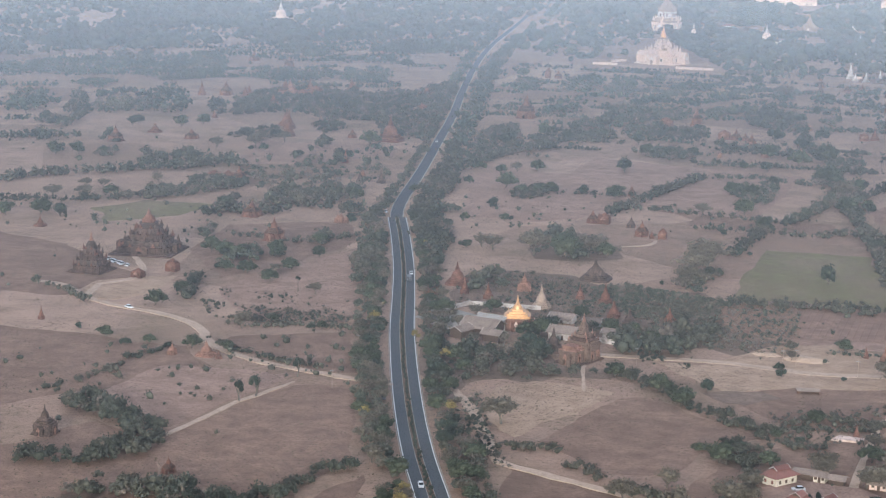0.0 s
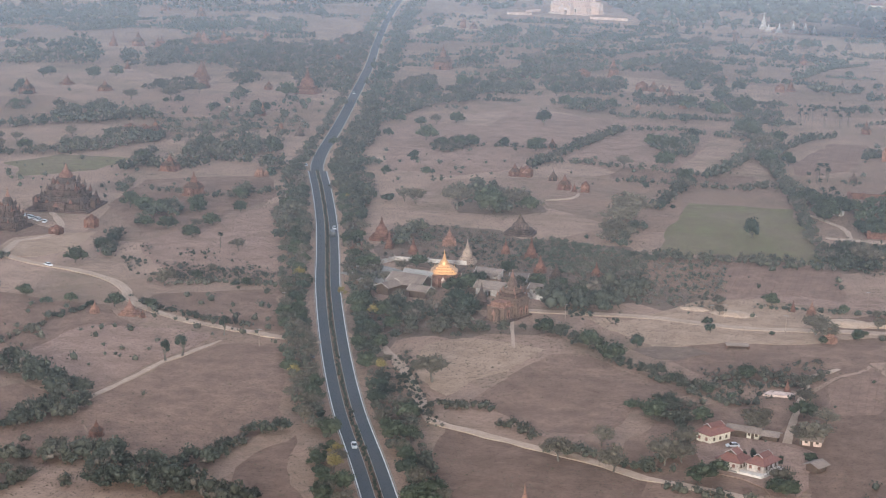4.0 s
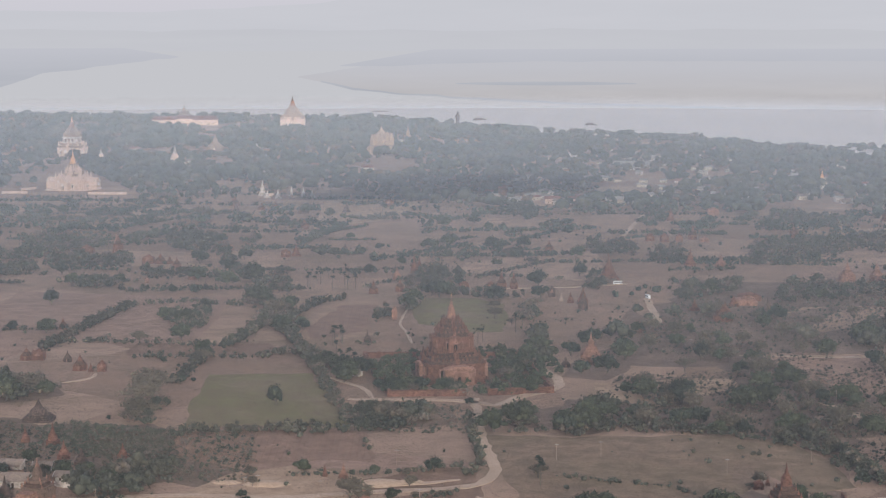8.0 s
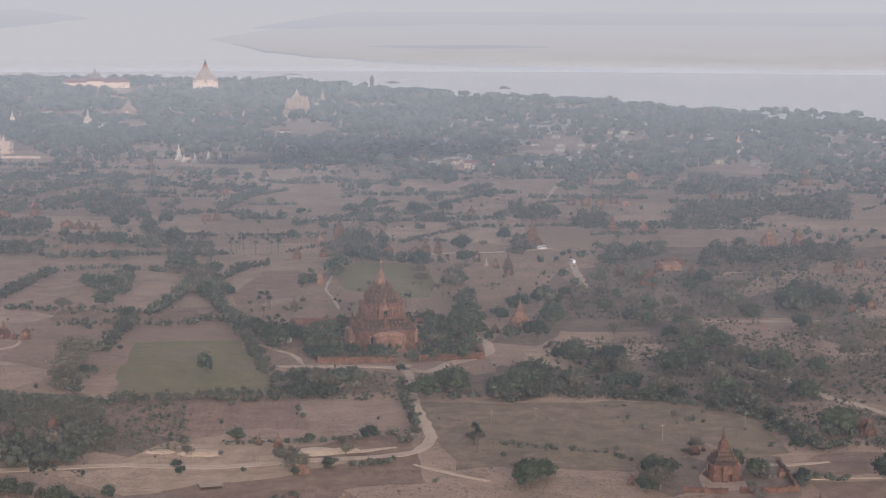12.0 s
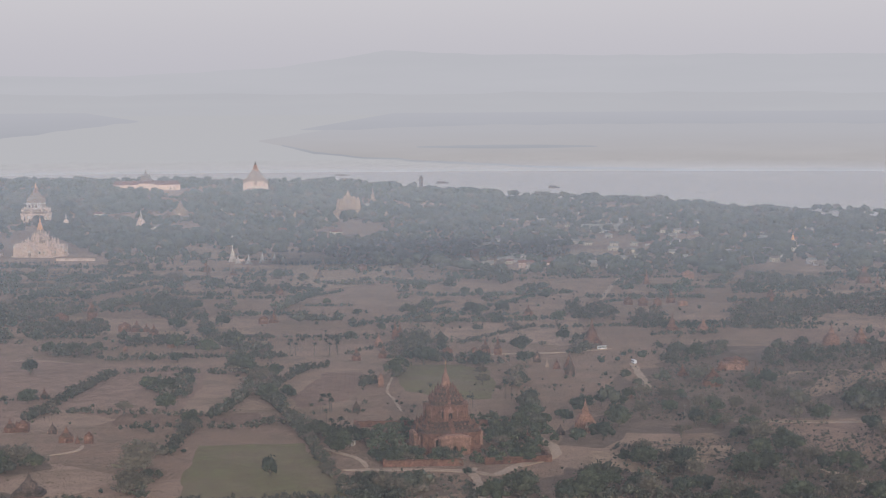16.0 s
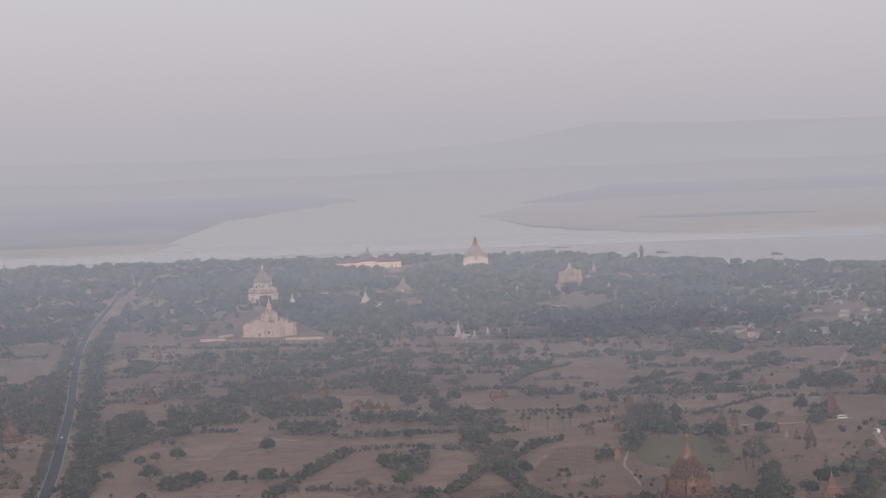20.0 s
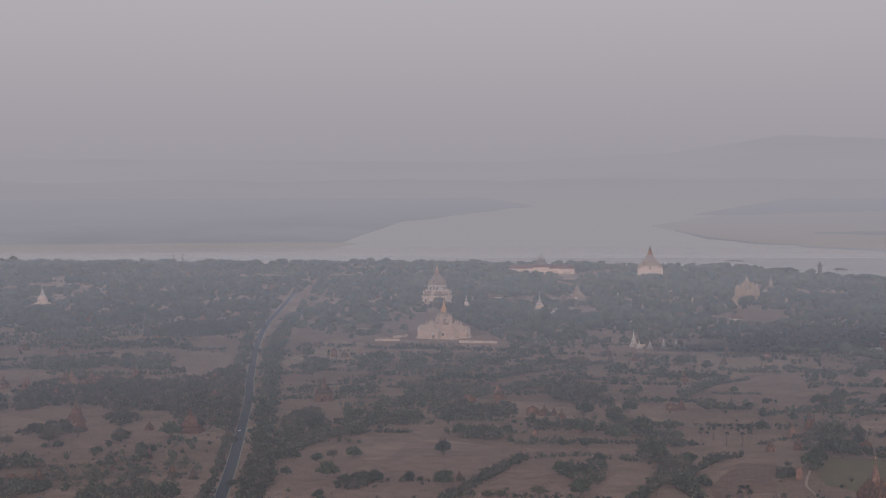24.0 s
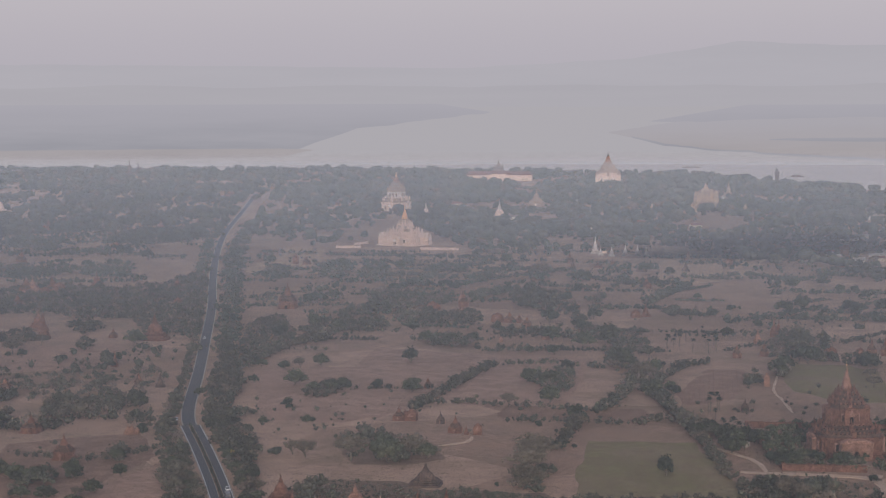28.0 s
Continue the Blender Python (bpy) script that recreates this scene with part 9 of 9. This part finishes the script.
thicket(7, 1, (-398, 845), (-398, 860), (-391, 855), (-387, 840))
tree("green", -385, 835, 6)
tree("green", -372, 833, 7)
thicket(7, 1, (-444, 928), (-442, 943), (-431, 918), (-433, 903))
thicket(6.5, 0.9, (-370, 995), (-386, 1066), (-399, 1127), (-420, 1220), (-457, 1359), (-487, 1498), (-465, 1426), (-417, 1247), (-391, 1128), (-375, 1048), (-361, 1005), (-333, 936), (-308, 870), (-295, 832), (-313, 829), (-333, 879))
thicket(6.5, 0.9, (-436, 1363), (-426, 1365), (-376, 1202), (-358, 1112), (-353, 1072), (-322, 1003), (-302, 941), (-276, 836), (-281, 835), (-303, 898), (-330, 968), (-354, 1029), (-374, 1109), (-400, 1223))
thicket(8, 0.9, (-571, 1875), (-640, 2150), (-717, 2523), (-703, 2526), (-602, 2077), (-498, 1667), (-428, 1393), (-435, 1358), (-492, 1575))
thicket(8, 0.9, (-572, 1814), (-638, 2071), (-697, 2318), (-755, 2575), (-768, 2572), (-670, 2145), (-598, 1871))
# right of the tarred road
thicket(6, 0.6, (-383, 1222), (-419, 1367), (-440, 1469), (-427, 1530), (-388, 1406), (-367, 1393), (-373, 1343), (-379, 1283), (-379, 1236))
thicket(12, 1, (-399, 1378), (-417, 1471), (-401, 1437), (-388, 1373))
thicket(10, 1, (-372, 1372), (-379, 1447), (-363, 1414), (-355, 1369), (-361, 1349))
hedgerow(5, 4, 0.9, (-386, 1260), (-379, 1334), (-365, 1384), (-359, 1436), (-346, 1463), (-332, 1488))
thicket(7, 0.85, (-378, 1450), (-384, 1514), (-370, 1478), (-368, 1525), (-355, 1488), (-352, 1519), (-334, 1503), (-327, 1448), (-356, 1443))
thicket(10, 0.9, (-364, 1581), (-380, 1704), (-362, 1707), (-334, 1640), (-327, 1566), (-352, 1541))
thicket(7, 0.8, (-382, 1547), (-369, 1609), (-356, 1551), (-366, 1517))
thicket(7, 0.7, (-328, 1516), (-312, 1567), (-291, 1550), (-265, 1534), (-252, 1472), (-275, 1479), (-307, 1474))
tree("round", -356, 1236, 7)
tree("dry", -347, 1245, 8)
tree("green", -335, 1257, 9)
tree("green", -334, 1171, 11)
tree("round", -362, 1178, 6)
thicket(6, 1, (-317, 1127), (-320, 1164), (-312, 1177), (-305, 1179), (-299, 1136), (-307, 1124))
tree("green", -301, 1168, 7)
hedgerow(3, 2.5, 0.7, (-300, 1155), (-280, 1163), (-259, 1166), (-245, 1169))
tree("round", -279, 1165, 7)
tree("green", -256, 1166, 8)
thicket(8, 1, (-380, 1168), (-384, 1209), (-368, 1174), (-357, 1126), (-360, 1103))
tree("round", -321, 1101, 5)
thicket(5, 0.8, (-345, 1053), (-346, 1081), (-332, 1069), (-331, 1050))
thicket(8, 1, (-528, 1840), (-539, 1932), (-521, 1948), (-493, 1858), (-499, 1804))
thicket(8, 0.85, (-481, 1879), (-487, 1988), (-469, 2027), (-442, 1929), (-440, 1826), (-462, 1822))
thicket(8, 0.8, (-423, 1829), (-451, 2030), (-426, 1999), (-389, 1835))
thicket(8, 0.85, (-433, 1621), (-436, 1702), (-415, 1706), (-399, 1636), (-413, 1602))
thicket(8, 0.8, (-469, 1615), (-483, 1720), (-452, 1618))
hedgerow(5, 4, 0.8, (-435, 1799), (-402, 1805), (-349, 1825))
hedgerow(6, 4, 0.8, (-412, 1860), (-380, 1878), (-344, 1872))
hedgerow(5, 4, 0.8, (-510, 2099), (-480, 2081), (-459, 2108), (-417, 2092))

# far to the left, beyond the brick temples
thicket(9, 0.85, (-1329, 2224), (-1317, 2377), (-1210, 2379), (-1144, 2354), (-1114, 2241), (-1129, 2110), (-1148, 2041), (-1236, 2097))
thicket(8, 0.85, (-1116, 1819), (-1104, 1872), (-1075, 1939), (-1019, 1974), (-981, 2049), (-934, 2029), (-838, 1821), (-861, 1730), (-921, 1771), (-947, 1755), (-982, 1734), (-1029, 1745), (-1035, 1686))
thicket(8, 1, (-925, 1642), (-937, 1700), (-904, 1690), (-886, 1631))
thicket(9, 1, (-766, 1482), (-829, 1606), (-831, 1671), (-779, 1603), (-731, 1506), (-723, 1453))
thicket(8, 1, (-823, 1493), (-811, 1547), (-774, 1521), (-748, 1459), (-791, 1446))
thicket(9, 1, (-886, 1442), (-932, 1547), (-914, 1570), (-853, 1472), (-836, 1416), (-853, 1407))
thicket(9, 1, (-801, 1410), (-872, 1550), (-876, 1579), (-786, 1428), (-770, 1377))
thicket(6, 1, (-799, 1350), (-811, 1392), (-779, 1395), (-753, 1329))
hedgerow(6, 5, 0.8, (-829, 1349), (-813, 1367), (-788, 1371))
tree("round", -716, 1370, 9)
tree("round", -717, 1384, 9)
tree("green", -677, 1381, 11)
tree("green", -668, 1405, 10)
thicket(8, 1, (-715, 1514), (-737, 1588), (-694, 1510), (-667, 1437))
hedgerow(7, 5, 0.9, (-852, 1563), (-847, 1616), (-832, 1612))
thicket(7, 1, (-1051, 1960), (-1103, 2083), (-1047, 2013), (-1074, 2103), (-1021, 2009))
hedgerow(6, 5, 0.7, (-985, 1603), (-966, 1614), (-937, 1631))
hedgerow(7, 5, 0.95, (-644, 1047), (-642, 1071), (-629, 1092), (-604, 1110), (-593, 1131), (-573, 1151))
hedgerow(8, 6, 0.95, (-572, 1148), (-557, 1171), (-549, 1192), (-532, 1184))
thicket(7, 1, (-539, 1039), (-544, 1068), (-529, 1062), (-521, 1080), (-515, 1111), (-499, 1066), (-507, 1041), (-524, 1020))
thicket(7, 1, (-526, 1080), (-535, 1116), (-518, 1124), (-493, 1107), (-490, 1081), (-507, 1067))
hedgerow(5, 3.5, 0.85, (-604, 980), (-589, 988), (-567, 998), (-544, 1014), (-533, 1031))
tree("umbrella", -581, 1005, 9)
tree("umbrella", -563, 1013, 9)
tree("umbrella", -583, 1051, 7)
tree("dry", -573, 1056, 7)
tree("green", -553, 1027, 8)
tree("dry", -552, 1091, 8)
tree("green", -557, 949, 10)
tree("round", -542, 945, 9)
tree("green", -573, 936, 9)
tree("green", -682, 1185, 11)
tree("green", -670, 1196, 10)
thicket(6, 1, (-655, 1189), (-663, 1228), (-651, 1220), (-635, 1185))
tree("dry", -595, 1276, 9)
thicket(8, 1, (-597, 1153), (-625, 1215), (-614, 1210), (-578, 1163))
thicket(8, 1, (-573, 1149), (-605, 1225), (-596, 1240), (-561, 1178), (-556, 1151))
hedgerow(7, 5, 0.9, (-768, 1249), (-753, 1249), (-749, 1267), (-734, 1267), (-718, 1283))
thicket(7, 1, (-745, 1252), (-767, 1300), (-746, 1285), (-726, 1246))
thicket(6, 0.6, (-690, 1265), (-718, 1334), (-683, 1288), (-668, 1256))

# scattered trees in the thorn scrub beside the great temple
SCRUB_TREES = (
    ("green", 143, 917, 11.4), ("green", 176, 966, 12.0), ("green", 97, 1049, 12.0), ("round", 49, 854, 9.9), ("green", 61, 867, 9.1),
    ("green", 67, 907, 9.0), ("round", 113, 934, 10.9), ("green", 104, 873, 7.6), ("round", 115, 876, 7.7), ("round", 141, 1047, 11.5),
    ("green", 100, 1120, 11.8), ("round", 87, 1141, 10.0), ("dry", 88, 866, 10.8), ("dry", 98, 959, 10.2), ("dry", 127, 1013, 8.9),
    ("green", 216, 1116, 10.6), ("green", 194, 927, 9.4), ("round", 235, 1019, 12.0), ("round", 264, 1144, 12.0), ("green", 216, 1060, 10.7),
    ("green", 291, 1236, 9.5), ("dry", 173, 904, 6.9), ("dry", 157, 886, 10.1), ("dry", 178, 864, 12.0), ("green", 192, 856, 8.7),
    ("green", 121, 852, 7.4), ("round", 132, 858, 6.3), ("dry", 144, 834, 8.4), ("dry", 163, 811, 8.3), ("green", 213, 907, 9.2),
    ("dry", 165, 993, 11.3), ("dry", 172, 1094, 11.1), ("green", 161, 1106, 11.1), ("dry", 138, 1130, 11.4), ("dry", 115, 1074, 12.0),
    ("green", 124, 1220, 12.0), ("green", 130, 1200, 6.0), ("round", 147, 1206, 12.0), ("green", 170, 1212, 10.6), ("green", 181, 1191, 9.0),
    ("round", 179, 1340, 12.0), ("round", 207, 1331, 12.0), ("green", 271, 1363, 10.3), ("green", 256, 1355, 12.0), ("round", 205, 1211, 7.2),
    ("green", 218, 1210, 7.6), ("dry", 199, 1197, 6.8), ("dry", 233, 1164, 8.9), ("dry", 267, 1216, 7.8), ("round", 68, 1065, 9.3),
    ("round", 69, 1005, 8.8), ("round", 83, 1009, 12.0), ("green", 79, 915, 4.5), ("dry", 88, 951, 4.2), ("round", 106, 946, 6.2),
    ("green", 157, 1007, 7.6), ("dry", 180, 1072, 8.2), ("dry", 151, 1052, 9.3), ("dry", 156, 1042, 9.2), ("green", 218, 1152, 8.7),
    ("dry", 204, 1128, 10.0), ("green", 150, 1142, 8.5), ("dry", 152, 1106, 9.8), ("green", 170, 1041, 7.8), ("dry", 176, 940, 8.4),
    ("round", 184, 923, 8.2), ("green", 196, 907, 8.0), ("dry", 197, 892, 8.0),
)
for kind, px, py, tall in SCRUB_TREES:
    if py < 1090 or kind == "dry":
        tree(kind, px, py, tall)
deep = [(px, py, tall) for kind, px, py, tall in SCRUB_TREES if py >= 1090 and kind != "dry"]
crowns = np.concatenate([crowns_at(np.array([px]), np.array([py]), tall * 1.1, False) for px, py, tall in deep])
tagged(new("stand_of_trees", leafy_mesh("stand_of_trees", crowns, 18, 0.40, LEAF_SCRUB, 0.78)), "scattered dusty green trees in the thorn scrub", "trees", "", "stuff")


# dry grass tufts over the near fields
def dry_grass(count):
    ang, far = rng.uniform(radians(-36), radians(17), count), np.sqrt(rng.uniform(440 ** 2, 1000 ** 2, count))
    x, y = far * np.sin(ang), far * np.cos(ang)
    thick = np.array([noise.noise((p * 0.011, q * 0.011, 5.0)) + 0.8 * noise.noise((p * 0.05, q * 0.05, 9.0)) for p, q in zip(x, y)])
    worn = {(int(px // 4), int(py // 4)) for px, py in TRODDEN}
    ok = (thick + rng.normal(0, 0.25, count) > 0.05) & clear_of(x, y) & np.array([(int(p // 4), int(q // 4)) not in worn for p, q in zip(x, y)])
    x, y = x[ok], y[ok]
    n = len(x)
    r = rng.uniform(0.22, 0.6, n)
    tagged(new("dry_grass", leafy_mesh("dry_grass", np.stack([x, y, 0.12 + 0 * x, r, r * 0.5], 1), 3, 0.5, GRASS_DRY, 0.8, 0.25, True)), "tufts of brown dry grass on fallow soil", "grass", "", "stuff")


dry_grass(56000)

# haze: four level sheets imitate morning smoke, more opaque farther from the viewpoint
def haze_material():
    m = bpy.data.materials.new("haze_sheet")
    m.use_nodes = True
    nodes, links = m.node_tree.nodes, m.node_tree.links
    nodes.clear()
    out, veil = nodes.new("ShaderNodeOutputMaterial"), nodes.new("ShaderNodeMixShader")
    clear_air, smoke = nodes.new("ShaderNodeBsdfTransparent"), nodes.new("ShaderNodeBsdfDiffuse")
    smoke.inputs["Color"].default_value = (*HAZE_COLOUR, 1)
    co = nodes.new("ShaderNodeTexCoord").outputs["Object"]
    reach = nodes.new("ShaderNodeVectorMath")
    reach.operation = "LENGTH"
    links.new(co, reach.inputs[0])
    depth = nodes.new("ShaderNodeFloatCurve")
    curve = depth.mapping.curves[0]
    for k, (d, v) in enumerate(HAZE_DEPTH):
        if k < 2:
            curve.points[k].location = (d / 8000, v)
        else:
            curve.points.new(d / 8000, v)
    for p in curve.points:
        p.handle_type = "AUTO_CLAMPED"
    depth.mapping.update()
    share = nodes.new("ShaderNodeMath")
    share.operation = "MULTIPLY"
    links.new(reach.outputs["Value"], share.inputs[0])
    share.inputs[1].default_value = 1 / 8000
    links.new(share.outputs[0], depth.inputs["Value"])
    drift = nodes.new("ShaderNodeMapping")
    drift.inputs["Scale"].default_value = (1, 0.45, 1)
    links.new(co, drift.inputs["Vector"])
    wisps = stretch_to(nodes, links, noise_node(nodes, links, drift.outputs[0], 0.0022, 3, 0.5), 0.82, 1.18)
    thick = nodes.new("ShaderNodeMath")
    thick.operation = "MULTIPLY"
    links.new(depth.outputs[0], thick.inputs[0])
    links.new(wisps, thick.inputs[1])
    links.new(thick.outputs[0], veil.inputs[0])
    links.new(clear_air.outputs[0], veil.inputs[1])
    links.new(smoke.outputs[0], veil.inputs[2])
    links.new(veil.outputs[0], out.inputs["Surface"])
    return m


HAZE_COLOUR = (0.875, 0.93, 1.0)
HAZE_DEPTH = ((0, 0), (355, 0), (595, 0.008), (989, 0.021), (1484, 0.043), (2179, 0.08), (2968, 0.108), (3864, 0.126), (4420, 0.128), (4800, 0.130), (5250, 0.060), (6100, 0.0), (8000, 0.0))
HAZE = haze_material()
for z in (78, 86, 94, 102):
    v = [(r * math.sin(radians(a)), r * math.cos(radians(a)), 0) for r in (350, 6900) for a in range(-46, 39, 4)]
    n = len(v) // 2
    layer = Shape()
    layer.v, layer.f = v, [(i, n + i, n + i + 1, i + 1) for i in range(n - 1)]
    ob = solid("haze", layer, HAZE, "thin pale sheet imitating the morning haze over the plain", "haze", "stuff", "haze layers")
    # higher sheets shrink, so opacity follows the distance seen from the balloon
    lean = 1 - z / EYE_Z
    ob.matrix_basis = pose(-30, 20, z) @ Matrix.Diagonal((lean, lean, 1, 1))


# smoke from village fires, lying low over the fields and trees
def smoke_material():
    m = bpy.data.materials.new("low_blue_smoke")
    m.use_nodes = True
    nodes, links = m.node_tree.nodes, m.node_tree.links
    nodes.clear()
    out, veil = nodes.new("ShaderNodeOutputMaterial"), nodes.new("ShaderNodeMixShader")
    clear_air, smoke = nodes.new("ShaderNodeBsdfTransparent"), nodes.new("ShaderNodeBsdfDiffuse")
    smoke.inputs["Color"].default_value = (0.90, 0.94, 1.0, 1)
    co = nodes.new("ShaderNodeTexCoord").outputs["Object"]
    reach = nodes.new("ShaderNodeVectorMath")
    reach.operation = "LENGTH"
    links.new(co, reach.inputs[0])
    edge = nodes.new("ShaderNodeMapRange")
    edge.interpolation_type = "SMOOTHSTEP"
    edge.inputs["From Min"].default_value, edge.inputs["From Max"].default_value = 0.15, 1.0
    edge.inputs["To Min"].default_value, edge.inputs["To Max"].default_value = 0.13, 0.0
    links.new(reach.outputs["Value"], edge.inputs["Value"])
    wisps = stretch(nodes, links, noise_node(nodes, links, co, 2.6, 4, 0.6), 0.32, 0.72)
    thick = nodes.new("ShaderNodeMath")
    thick.operation = "MULTIPLY"
    links.new(edge.outputs[0], thick.inputs[0])
    links.new(wisps, thick.inputs[1])
    links.new(thick.outputs[0], veil.inputs[0])
    links.new(clear_air.outputs[0], veil.inputs[1])
    links.new(smoke.outputs[0], veil.inputs[2])
    links.new(veil.outputs[0], out.inputs["Surface"])
    return m


SMOKE = smoke_material()
DRIFTS = ((-70, 2105, 6, 120, 55, 8), (-40, 2150, 12, 130, 60, 8), (-20, 2200, 18, 120, 70, 6), (60, 2190, 9, 150, 70, 4), (90, 2240, 15, 150, 70, 4))
for px, py, z, wide, deep, turn in DRIFTS:
    sheet = Shape()
    sheet.v, sheet.f = [(x, y, 0) for x, y in circle(40)], [tuple(range(40))]
    cloud = solid("smoke", sheet, SMOKE, "thin bluish smoke drifting low over the village", "smoke", "stuff", "smoke drifts")
    cloud.matrix_basis = pose(px, py, z, 0, 0, turn) @ Matrix.Diagonal((wide, deep, 1, 1))
